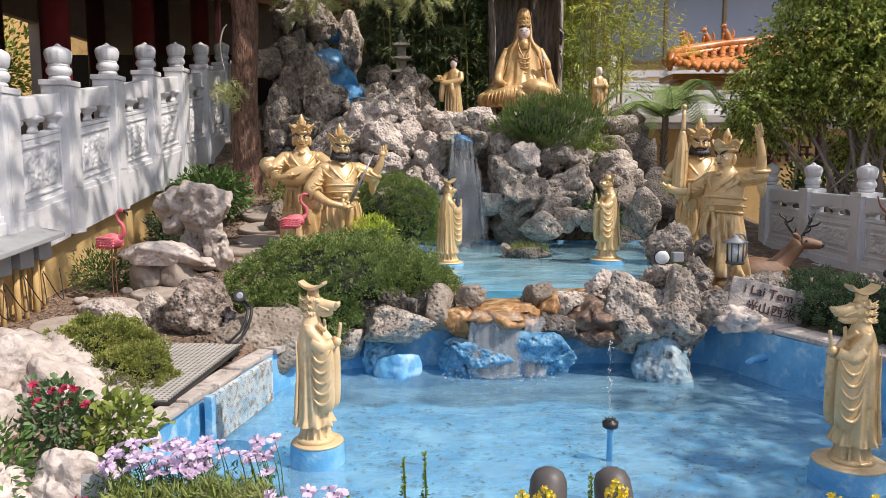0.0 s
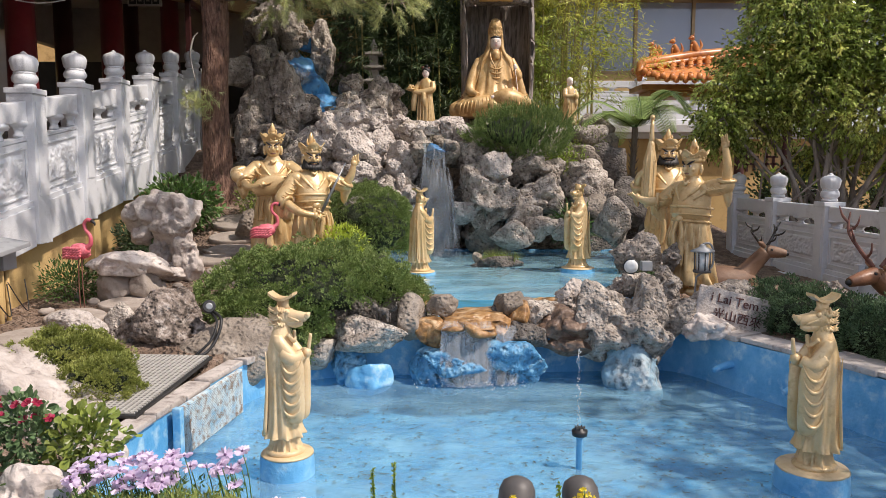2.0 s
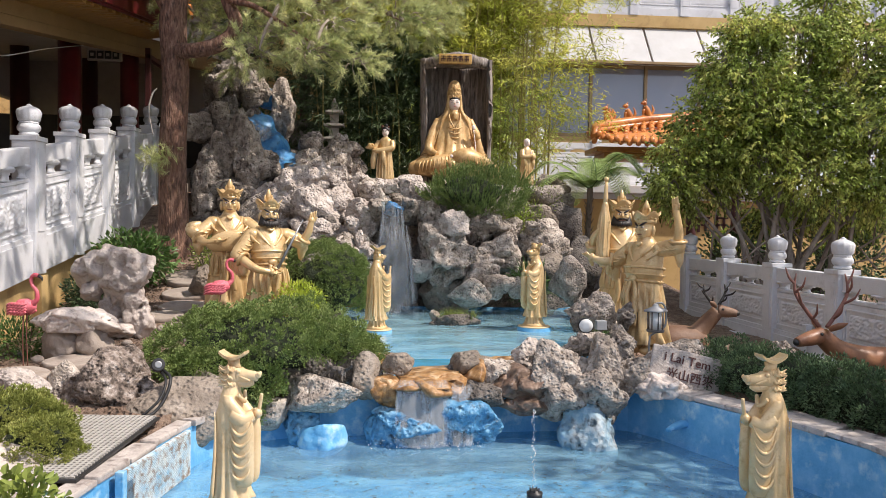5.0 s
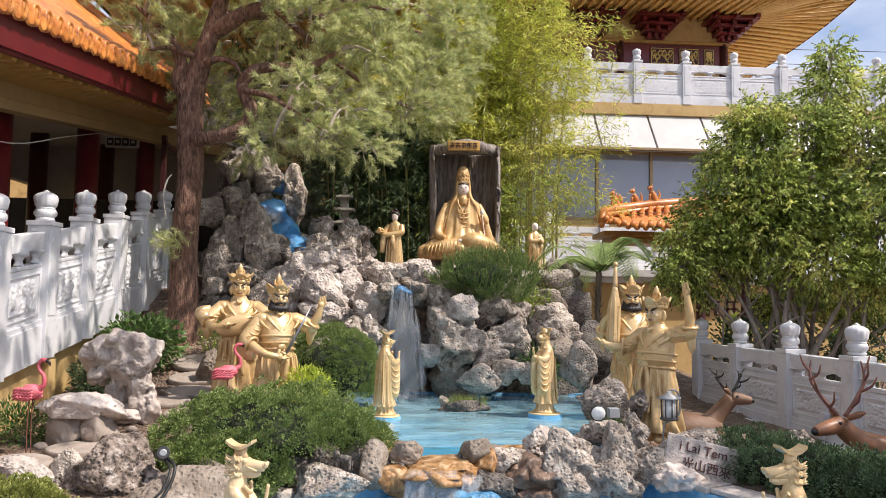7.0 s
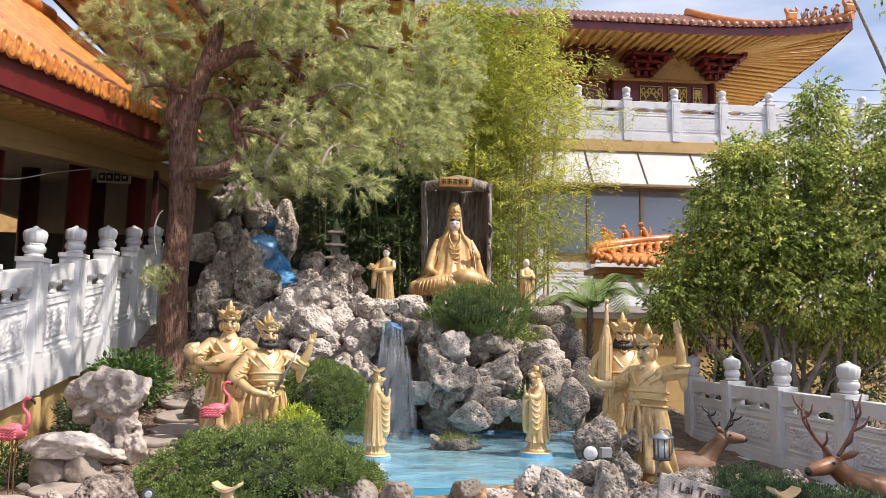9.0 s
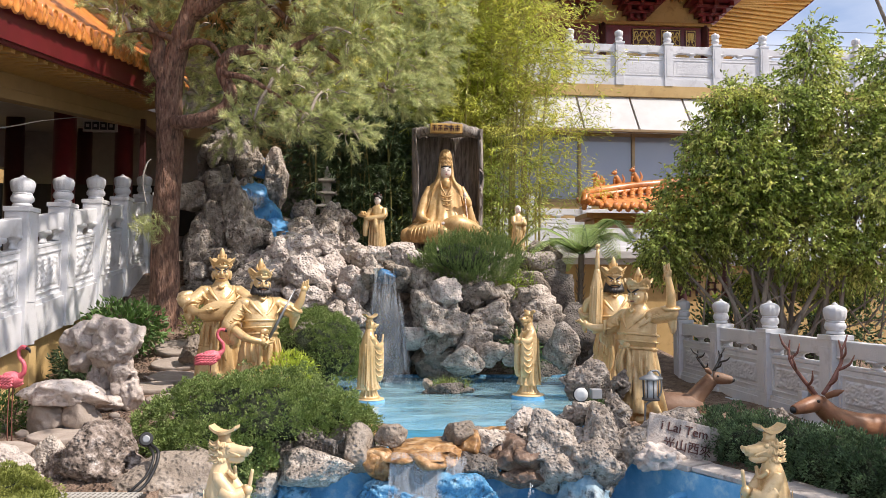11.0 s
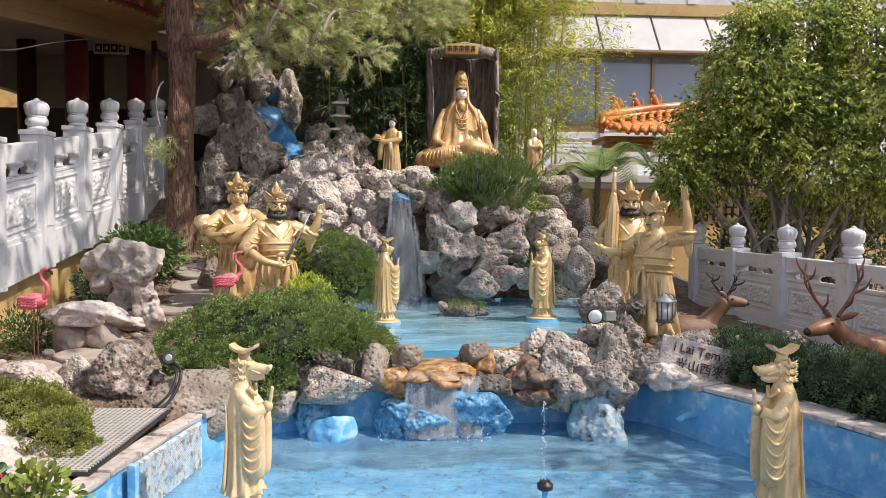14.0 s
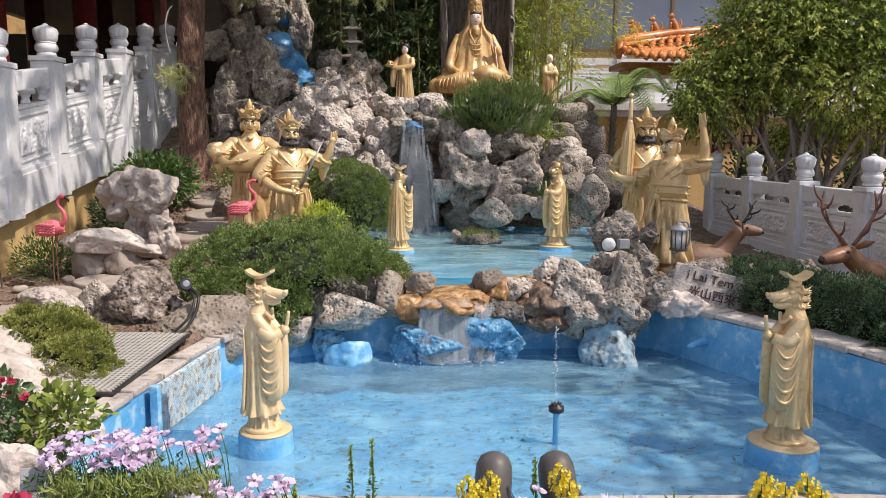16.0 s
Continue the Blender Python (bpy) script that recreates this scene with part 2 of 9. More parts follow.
M_ANTLER = mat("antler_paint", [(.15, .055, .04), (.25, .11, .08)], 7, .5)
M_METAL = mat("grey_metal", [(.22, .23, .24), (.32, .33, .34)], 6, .45, metal=.6, spot=(.14, .14, .14), sscale=9, sval=.3)
M_BOXGREY = mat("grey_box_paint", [(.28, .29, .30), (.36, .37, .38)], 6, .5, spot=(.18, .18, .18), sscale=9, sval=.3)
M_BLACK = mat("black_plastic", [(.012, .012, .013), (.03, .03, .03)], 8, .45)
M_LAMPWHITE = mat("frosted_lens", [(.70, .70, .68), (.78, .78, .75)], 8, .25)
M_STELA = mat("carved_bark_stone", [(.17, .145, .13), (.30, .26, .23), (.44, .39, .35)], 5, .9, bump=1.0, bscale=12, bdist=.04, stretch=(3, 3, .5), spot=(.12, .10, .09), sscale=6, sval=.40)
M_SIGNGOLD = mat("gold_lettering", [(.55, .40, .12), (.66, .50, .18)], 9, .4, metal=.4)
M_INK = mat("dark_red_ink", [(.06, .02, .018), (.09, .03, .025)], 9, .7)
M_SIGNFACE = mat("dressed_stone", [(.34, .295, .265), (.43, .38, .345), (.52, .465, .425)], 12, .9, bump=.5, bscale=50, spot=(.24, .20, .175), sscale=30, sval=.33)
M_SLAB = mat("flat_slabs", [(.30, .25, .21), (.42, .36, .31)], 7, .9, bump=.5, bscale=26, vary=.15)
M_GRATE = mat("grey_grating", [(.38, .36, .33), (.47, .45, .41)], 6, .7)
M_SCREEN = mat("flaking_screen", [(.22, .46, .62), (.55, .66, .70), (.70, .72, .68)], 9, .7, bump=.6, bscale=40, spot=(.28, .20, .14), sscale=24, sval=.40)
M_BRONZE = mat("bronze_frame", [(.30, .20, .10), (.40, .28, .15)], 4, .4, metal=.5)
M_AWN = mat("white_panel_roof", [(.48, .48, .47), (.60, .60, .585)], 1.2, .35, spot=(.50, .50, .48), sscale=2, sval=.36)
M_PAGODA = mat("grey_pagoda_stone", [(.27, .25, .22), (.42, .39, .35)], 8, .9, bump=.4)
M_GRASS = mat("islet_grass", [(.18, .24, .05), (.34, .38, .12)], 8, .6, island=.4, trans=.3)
M_FLECK = mat("drowned_leaves", [(.05, .07, .07), (.11, .10, .08)], 9, .7)


def glass(name, tint, rough=.03):
    m = bpy.data.materials.new(name)
    m.use_nodes = True
    N = m.node_tree.nodes
    b = N["Principled BSDF"]
    b.inputs["Base Color"].default_value = (*tint, 1)
    b.inputs["Roughness"].default_value = rough
    b.inputs["IOR"].default_value = 1.9
    return m


# blue-grey base colour stands in for the sky reflected in the panes
M_GLASS = glass("sky_toned_glass", (.31, .34, .43))


def water(name, body, milk, bscale, bstr, foam=.0, mixlo=.45, mixhi=.75):
    """Clear shallow water: a tinted see-through body, some milky scatter, a rippled gloss on top."""
    m = bpy.data.materials.new(name)
    m.use_nodes = True
    nt = m.node_tree
    N, L = nt.nodes, nt.links
    N.remove(N["Principled BSDF"])
    geo = N.new("ShaderNodeNewGeometry")
    mp = N.new("ShaderNodeMapping")
    mp.inputs["Scale"].default_value = (1, 1.5, 1)
    L.new(geo.outputs["Position"], mp.inputs["Vector"])
    n = N.new("ShaderNodeTexNoise")
    n.inputs["Scale"].default_value, n.inputs["Detail"].default_value = bscale, 5
    n.inputs["Distortion"].default_value = .6
    L.new(mp.outputs[0], n.inputs["Vector"])
    bp = N.new("ShaderNodeBump")
    bp.inputs["Strength"].default_value, bp.inputs["Distance"].default_value = bstr, .03
    L.new(n.outputs["Fac"], bp.inputs["Height"])
    tr = N.new("ShaderNodeBsdfTransparent")
    tr.inputs["Color"].default_value = (*body, 1)
    df = N.new("ShaderNodeBsdfDiffuse")
    df.inputs["Color"].default_value = (*milk, 1)
    L.new(bp.outputs[0], df.inputs["Normal"])
    gl = N.new("ShaderNodeBsdfGlossy")
    gl.inputs["Roughness"].default_value = .08
    L.new(bp.outputs[0], gl.inputs["Normal"])
    n2 = N.new("ShaderNodeTexNoise")
    n2.inputs["Scale"].default_value, n2.inputs["Detail"].default_value = 2.2, 6
    n2.inputs["Roughness"].default_value = .62
    L.new(mp.outputs[0], n2.inputs["Vector"])
    mr = N.new("ShaderNodeMapRange")
    mr.inputs["From Min"].default_value, mr.inputs["From Max"].default_value = mixlo, mixhi
    mr.inputs["To Min"].default_value, mr.inputs["To Max"].default_value = .12 + foam, .55 + foam
    L.new(n2.outputs["Fac"], mr.inputs["Value"])
    m1 = N.new("ShaderNodeMixShader")
    L.new(mr.outputs[0], m1.inputs[0])
    L.new(tr.outputs[0], m1.inputs[1])
    L.new(df.outputs[0], m1.inputs[2])
    fr = N.new("ShaderNodeFresnel")
    fr.inputs["IOR"].default_value = 1.33
    L.new(bp.outputs[0], fr.inputs["Normal"])
    m2 = N.new("ShaderNodeMixShader")
    L.new(fr.outputs[0], m2.inputs[0])
    L.new(m1.outputs[0], m2.inputs[1])
    L.new(gl.outputs[0], m2.inputs[2])
    L.new(m2.outputs[0], N["Material Output"].inputs["Surface"])
    return m


def falling(name, cover, tint):
    """Falling water: white streaks with clear gaps between them."""
    m = bpy.data.materials.new(name)
    m.use_nodes = True
    nt = m.node_tree
    N, L = nt.nodes, nt.links
    b = N["Principled BSDF"]
    b.inputs["Base Color"].default_value = (*tint, 1)
    b.inputs["Roughness"].default_value = .25
    geo = N.new("ShaderNodeNewGeometry")
    mp = N.new("ShaderNodeMapping")
    mp.inputs["Scale"].default_value = (24, 14, 2.6)
    L.new(geo.outputs["Position"], mp.inputs["Vector"])
    n = N.new("ShaderNodeTexNoise")
    n.inputs["Scale"].default_value, n.inputs["Detail"].default_value = 1.0, 8
    n.inputs["Roughness"].default_value = .74
    n.inputs["Distortion"].default_value = .5
    L.new(mp.outputs[0], n.inputs["Vector"])
    mr = N.new("ShaderNodeMapRange")
    mr.inputs["From Min"].default_value, mr.inputs["From Max"].default_value = 1 - cover - .1, 1 - cover + .40
    mr.inputs["To Max"].default_value = .20
    mr.inputs["To Min"].default_value = .02
    L.new(n.outputs["Fac"], mr.inputs["Value"])
    tr = N.new("ShaderNodeBsdfTransparent")
    ms = N.new("ShaderNodeMixShader")
    L.new(mr.outputs[0], ms.inputs[0])
    L.new(tr.outputs[0], ms.inputs[1])
    L.new(b.outputs[0], ms.inputs[2])
    L.new(ms.outputs[0], N["Material Output"].inputs["Surface"])
    return m


M_WATER = water("pool_water", (.78, .94, 1.0), (.36, .67, .85), 11, .30, .05, .30, .85)
M_PONDWATER = water("pond_water", (.70, .92, 1.0), (.42, .74, .86), 5, .28, .16, .35, .75)
M_FALL = falling("falling_water", .56, (.56, .60, .64))
M_FALLTHIN = falling("thin_falling_water", .62, (.80, .84, .88))


# ---- building helpers ----
def part(name, bm, material, parent=None, label="", smooth=False):
    me = bpy.data.meshes.new(name)
    bm.to_mesh(me)
    bm.free()
    return link(name, me, material, parent, label, smooth)


def link(name, me, material, parent=None, label="", smooth=False):
    for m in material if isinstance(material, (list, tuple)) else (material,):
        me.materials.append(m)
    if smooth:
        me.polygons.foreach_set("use_smooth", [True] * len(me.polygons))
    ob = new(name, me)
    if parent:
        ob.parent = parent
    if label:
        ob["label"] = label
    return ob


def empty(name, label, category, group="", kind=""):
    return tagged(new(name), label, category, group, kind)


def raw(name, V, F, material, parent=None, label="", smooth=False):
    me = bpy.data.meshes.new(name)
    me.from_pydata(V.tolist() if isinstance(V, np.ndarray) else V, [], F.tolist() if isinstance(F, np.ndarray) else F)
    return link(name, me, material, parent, label, smooth)


def box(bm, x0, y0, z0, x1, y1, z1, bev=0.0, mi=0, shear=0.0):
    """An upright block; shear makes it climb along y."""
    vs = [bm.verts.new((x, y, z + shear * y)) for x in (x0, x1) for y in (y0, y1) for z in (z0, z1)]
    fs = [bm.faces.new([vs[i] for i in q]) for q in ((0, 1, 3, 2), (4, 6, 7, 5), (0, 4, 5, 1), (2, 3, 7, 6), (0, 2, 6, 4), (1, 5, 7, 3))]
    for f in fs:
        f.material_index = mi
    if bev:
        es = list({e for f in fs for e in f.edges})
        r = bmesh.ops.bevel(bm, geom=es, offset=bev, segments=2, affect="EDGES", profile=.6)
        for f in r["faces"]:
            f.material_index = mi
    return vs


def lathe(bm, prof, seg=20, cx=0, cy=0, cz=0, flute=0, depth=0, mi=0, sx=1.0, sy=1.0, cap=True):
    """A turned form from (radius, height) pairs; flute cuts lobes into it."""
    rows = []
    for r, z in prof:
        ring = []
        for i in range(seg):
            a = 2 * math.pi * i / seg
            k = r * (1 - depth * (0.5 - 0.5 * math.cos(flute * a)) if flute else 1)
            ring.append(bm.verts.new((cx + k * math.cos(a) * sx, cy + k * math.sin(a) * sy, cz + z)))
        rows.append(ring)
    for A, B in zip(rows, rows[1:]):
        for i in range(seg):
            f = bm.faces.new((A[i], A[(i + 1) % seg], B[(i + 1) % seg], B[i]))
            f.material_index, f.smooth = mi, True
    if cap:
        for ring, flip in ((rows[0], True), (rows[-1], False)):
            f = bm.faces.new(ring[::-1] if flip else ring)
            f.material_index = mi
    return rows


def tube(bm, pts, radii, seg=10, mi=0):
    """A round limb along points with a radius at each."""
    pts = [Vector(p) for p in pts]
    rows = []
    side = None
    for i, p in enumerate(pts):
        d = (pts[min(i + 1, len(pts) - 1)] - pts[max(i - 1, 0)]).normalized()
        ref = side if side is not None and abs(side.dot(d)) < .95 else (Vector((0, 0, 1)) if abs(d.z) < .9 else Vector((1, 0, 0)))
        u = (ref - d * ref.dot(d)).normalized()
        side = u
        v = d.cross(u)
        r = radii[i] if not isinstance(radii, (int, float)) else radii
        rows.append([bm.verts.new(p + (u * math.cos(2 * math.pi * k / seg) + v * math.sin(2 * math.pi * k / seg)) * r) for k in range(seg)])
    for A, B in zip(rows, rows[1:]):
        for i in range(seg):
            f = bm.faces.new((A[i], A[(i + 1) % seg], B[(i + 1) % seg], B[i]))
            f.material_index, f.smooth = mi, True
    for ring in (rows[0][::-1], rows[-1]):
        bm.faces.new(ring).material_index = mi


def bend(pts, n=6):
    """A smooth run of points through the given ones."""
    P = [Vector(p) for p in pts]
    out = []
    for i in range(len(P) - 1):
        a, b, c, d = P[max(i - 1, 0)], P[i], P[i + 1], P[min(i + 2, len(P) - 1)]
        for k in range(n):
            t = k / n
            out.append(.5 * ((2 * b) + (c - a) * t + (2 * a - 5 * b + 4 * c - d) * t * t + (3 * b - a - 3 * c + d) * t ** 3))
    return out + [P[-1]]


def fit_radii(rs, n):
    if isinstance(rs, (int, float)):
        return [rs] * n
    x = np.linspace(0, len(rs) - 1, n)
    return list(np.interp(x, range(len(rs)), rs))


def limb(bm, pts, rs, n=5, seg=10, mi=0):
    b = bend(pts, n)
    tube(bm, b, fit_radii(rs, len(b)), seg, mi)


def ball(bm, c, r, mi=0, sub=2, rot=None):
    """An ellipsoid."""
    m = Matrix.Translation(c) @ (rot.to_matrix().to_4x4() if rot else Matrix()) @ Matrix.Diagonal((*(r if isinstance(r, tuple) else (r, r, r)), 1))
    res = bmesh.ops.create_icosphere(bm, subdivisions=sub, radius=1, matrix=m)
    for f in {f for v in res["verts"] for f in v.link_faces}:
        f.material_index, f.smooth = mi, True


def drape(bm, keys, seg=48, rings=36, folds=11, depth=.08, sway=.6, mi=0, seed=0.0, close=True):
    """A robe: ellipses at heights, key by key (x, y, z, rx, ry, fold), with running folds."""
    K = np.array(keys, float)
    t = np.linspace(0, len(K) - 1, rings)
    C = np.stack([np.interp(t, range(len(K)), K[:, j]) for j in range(6)], 1)
    # soften the corners between keys
    for _ in range(2):
        C[1:-1] = (C[:-2] + 2 * C[1:-1] + C[2:]) / 4
    rows = []
    for i, (x, y, z, rx, ry, fo) in enumerate(C):
        ring = []
        for k in range(seg):
            a = 2 * math.pi * k / seg
            w = math.sin(folds * a + seed + sway * 6 * i / rings + 1.5 * math.sin(2 * a + seed)) + .5 * math.sin((folds * 1.7 // 1) * a + seed * 2 - 3 * i / rings)
            f = 1 + depth * fo * w
            ring.append(bm.verts.new((x + rx * f * math.cos(a), y + ry * f * math.sin(a), z)))
        rows.append(ring)
    for A, B in zip(rows, rows[1:]):
        for k in range(seg):
            f = bm.faces.new((A[k], A[(k + 1) % seg], B[(k + 1) % seg], B[k]))
            f.material_index, f.smooth = mi, True
    if close:
        for ring in (rows[0][::-1], rows[-1]):
            bm.faces.new(ring).material_index = mi


_unit = {}


def unit_sphere(sub):
    if sub not in _unit:
        bm = bmesh.new()
        bmesh.ops.create_icosphere(bm, subdivisions=sub, radius=1)
        bm.verts.ensure_lookup_table()
        _unit[sub] = ([v.co.copy() for v in bm.verts], [[v.index for v in f.verts] for f in bm.faces])
        bm.free()
    return _unit[sub]


_sphere_np = {}


_perm = np.random.default_rng(3).permutation(256)
_grad = np.random.default_rng(4).normal(size=(256, 3))
_grad /= np.linalg.norm(_grad, axis=1, keepdims=True)
_cell = np.random.default_rng(5).random((256, 3))


def _hash(i):
    return _perm[(_perm[(_perm[i[:, 0] & 255] + i[:, 1]) & 255] + i[:, 2]) & 255]


def gnoise(P):
    """Gradient noise at many points, about -1 to 1."""
    i = np.floor(P).astype(int)
    f = P - i
    u = f * f * f * (f * (f * 6 - 15) + 10)
    out = np.zeros(len(P))
    for c in itertools.product((0, 1), repeat=3):
        w = np.prod(np.where(np.array(c) == 1, u, 1 - u), 1)
        out += w * np.sum(_grad[_hash(i + c)] * (f - c), 1)
    return out * 1.6


def cells(P):
    """Distance to the nearest of scattered points, one in each unit cell."""
    i = np.floor(P).astype(int)
    best = np.full(len(P), 9.0)
    for c in itertools.product((-1, 0, 1), repeat=3):
        k = i + c
        best = np.minimum(best, np.sum((k + _cell[_hash(k)] - P) ** 2, 1))
    return np.sqrt(best)


# broken faces, their sharpness, broad lumps, knobs, large hollows, small pits, grain
ROCK_STYLE = {"pitted": (16, 60, .13, .07, .34, .17, .020), "craggy": (18, 70, .11, .045, .22, .12, .022), "smooth": (13, 24, .12, .02, .0, .05, .012),
              "slab": (13, 40, .07, .02, .0, .02, .012), "holed": (12, 30, .20, .08, .50, .20, .014),
              "worn": (14, 20, .13, .05, .20, .07, .010), "eaten": (12, 26, .14, .07, .20, .26, .016)}


def rock(row, seed, material, parent=None, style="pitted", sub=4, name="rock", label="", turn=None):
    """A weathered boulder about its centre: broken faces, knobs and eaten-out hollows of real size."""
    x, y, z, rx, ry, rz = row
    U, F = unit_sphere(sub)
    if sub not in _sphere_np:
        _sphere_np[sub] = np.array([tuple(u) for u in U])
    UN = _sphere_np[sub]
    cuts, sharp, lump, knob, hollow, pit, grain = ROCK_STYLE[style]
    g = np.random.default_rng(int(seed * 10) + 11)
    pl = g.normal(size=(cuts, 3))
    pl /= np.linalg.norm(pl, axis=1, keepdims=True)
    hh = g.uniform(.62, 1.0, cuts)
    dots = np.maximum(UN @ pl.T, .02) / hh
    r = (np.sum(dots ** sharp, 1) + .80 ** sharp) ** (-1 / sharp)
    r = r / r.mean() * .97
    S = np.array((rx, ry, rz))
    R = max(float(np.prod(S)) ** (1 / 3), .02)
    off = np.array((seed * 7.31, seed * 3.77, seed * 5.13)) % 97
    q = UN * S + off
    r += lump * gnoise(UN * 1.5 + off)
    # warp, then rounded knobs with sharp creases between them
    W = np.stack([gnoise(q / .16 + k * 17.3) for k in range(3)], 1) * .03
    qw = q + W
    size = min(.17, R * .62)
    m = min(1.0, .30 / R + .35)
    if knob:
        r += knob * m * (np.abs(gnoise(qw / size)) * 2.2 - .6) + knob * .45 * m * (np.abs(gnoise(qw / (size * .42) + 5)) * 2.2 - .6)
    if hollow:
        d = cells(qw / min(.23, R * .85) + 3)
        r -= hollow * m * np.clip(1 - (d / .37) ** 4, 0, 1) * np.clip(gnoise(q / .30 + 71) * 4 + .7, 0, 1)
    if pit:
        d = cells(qw / min(.062 if style == "eaten" else .105, R * .46) + 9)
        hold = np.clip(gnoise(q / .22 + 31) * 2.5 + .65, 0, 1)
        r -= pit * m * np.clip(1 - (d / .36) ** 4, 0, 1) * hold
    crack = np.abs(gnoise(qw / .24 + 50))
    r -= .07 * m * np.clip(1 - crack / .045, 0, 1)
    r += grain * (gnoise(q / .045) + .6 * gnoise(q / .021))
    B = UN * r[:, None] * S
    if turn:
        B = B @ np.array(Euler([math.radians(a) for a in turn]).to_matrix()).T
    V = np.array((x, y, z)) + B
    return raw(name, V, F, material, parent, label, True)


def rocks(rows, seed, material, parent, style="pitted", sub=4, grow=1.1):
    for i, (x, y, z, rx, ry, rz) in enumerate(rows):
        rock((x, y, z, rx * grow, ry * grow, rz * grow), seed + i, material, parent, style, sub)


def chips(rows, seed, n, material, parent, style, k=.42, sub=4):
    """Smaller stones wedged against the seen faces of larger ones."""
    g = np.random.default_rng(seed)
    for i, (x, y, z, rx, ry, rz) in enumerate(rows):
        for j in range(n):
            a, e = g.uniform(-2.6, -.5), g.uniform(-.5, 1.1)
            d = g.uniform(.8, 1.02)
            w = k * g.uniform(.6, 1.15)
            rock((x + rx * d * math.cos(a) * math.cos(e), y + ry * d * math.sin(a) * math.cos(e), z + rz * d * math.sin(e), rx * w * g.uniform(.8, 1.4), ry * w, rz * w), seed + i * 7 + j, material, parent, style, sub)


rng = np.random.default_rng(7)


def unit(n):
    v = rng.normal(size=(n, 3))
    return v / np.linalg.norm(v, axis=1, keepdims=True)


def leaf_cloud(name, P, D, L, W, material, parent=None, label="", cup=.25, flat=0.0, blunt=False):
    """One mesh of many folded leaves: base points, directions, lengths and widths."""
    n = len(P)
    D = D / np.linalg.norm(D, axis=1, keepdims=True)
    R = unit(n) * (1 - flat) + np.array((0, 0, flat))
    S = np.cross(D, R)
    S /= np.linalg.norm(S, axis=1, keepdims=True) + 1e-9
    Nn = np.cross(S, D)
    L = np.broadcast_to(np.asarray(L, float), (n,))[:, None]
    W = np.broadcast_to(np.asarray(W, float), (n,))[:, None]
    mid = P + D * L * .45
    if blunt:
        far = P + D * L * .80
        V = np.stack([P, mid + S * W / 2 + Nn * W * cup, far + S * W * .36 + Nn * W * cup, P + D * L, far - S * W * .36 + Nn * W * cup, mid - S * W / 2 + Nn * W * cup], 1).reshape(-1, 3)
        b = (np.arange(n) * 6)[:, None]
        F = np.concatenate([b + (0, 1, 2), b + (0, 2, 3), b + (0, 3, 4), b + (0, 4, 5)])
        return tagged(raw(name, V, F, material, parent, label), kind="stuff" if parent else "")
    V = np.stack([P, mid + S * W / 2 + Nn * W * cup, P + D * L, mid - S * W / 2 + Nn * W * cup], 1).reshape(-1, 3)
    b = np.arange(n) * 4
    F = np.concatenate([np.stack([b, b + 1, b + 2], 1), np.stack([b, b + 2, b + 3], 1)])
    return tagged(raw(name, V, F, material, parent, label), kind="stuff" if parent else "")


def needle_cloud(name, P, D, n_each, L, spread, width, material, parent=None, label=""):
    """Tufts of thin needles round each point."""
    P = np.repeat(P, n_each, 0)
    D = np.repeat(D, n_each, 0)
    d = D + unit(len(P)) * spread
    d /= np.linalg.norm(d, axis=1, keepdims=True)
    l = (L * (.7 + .5 * rng.random(len(P))))[:, None]
    s = np.cross(d, unit(len(P)))
    s /= np.linalg.norm(s, axis=1, keepdims=True) + 1e-9
    P = P - D * (rng.random(len(P)) * L * .7)[:, None]
    V = np.stack([P - s * width / 2, P + s * width / 2, P + d * l], 1).reshape(-1, 3)
    F = np.arange(len(P) * 3).reshape(-1, 3)
    return tagged(raw(name, V, F, material, parent, label), kind="stuff" if parent else "")


def mound_points(n, c, r, low=-.25, rough=.12, seed=0):
    """Points and outward directions over a lumpy mound."""
    u = unit(n * 2)
    u = u[u[:, 2] > low][:n]
    k = np.array([1 + rough * 2 * noise.noise(Vector(q) * 2.2 + Vector((seed, 0, 0))) + rough * noise.noise(Vector(q) * 6 + Vector((seed, 3, 0))) for q in u])
    P = np.array(c) + u * np.array(r) * k[:, None]
    D = u / np.array(r)
    D /= np.linalg.norm(D, axis=1, keepdims=True)
    return P, D


def sprays(P, D, n_each, length, up=0.0, loose=.5):
    """Twigs at the points: leaf bases and directions along each."""
    d = D + unit(len(P)) * loose + np.array((0, 0, up))
    d /= np.linalg.norm(d, axis=1, keepdims=True)
    Q, E = [], []
    for k in range(n_each):
        s = (k + .5) / n_each
        Q.append(P + d * (length * s)[:, None])
        E.append(d * .8 + unit(len(P)) * .75)
    return np.concatenate(Q), np.concatenate(E)


def puffs(P, D, n_each, size, out=.8):
    """Rounded tufts at the points: leaf bases and directions."""
    c = np.repeat(P, n_each, 0)
    d = np.repeat(D, n_each, 0)
    s = np.repeat(np.asarray(size), n_each)[:, None]
    u = unit(len(c))
    u = np.where((u * d).sum(1)[:, None] < -.2, -u, u)
    return c + u * s * rng.uniform(.5, 1, (len(c), 1)) + d * s * .5, u + d * out


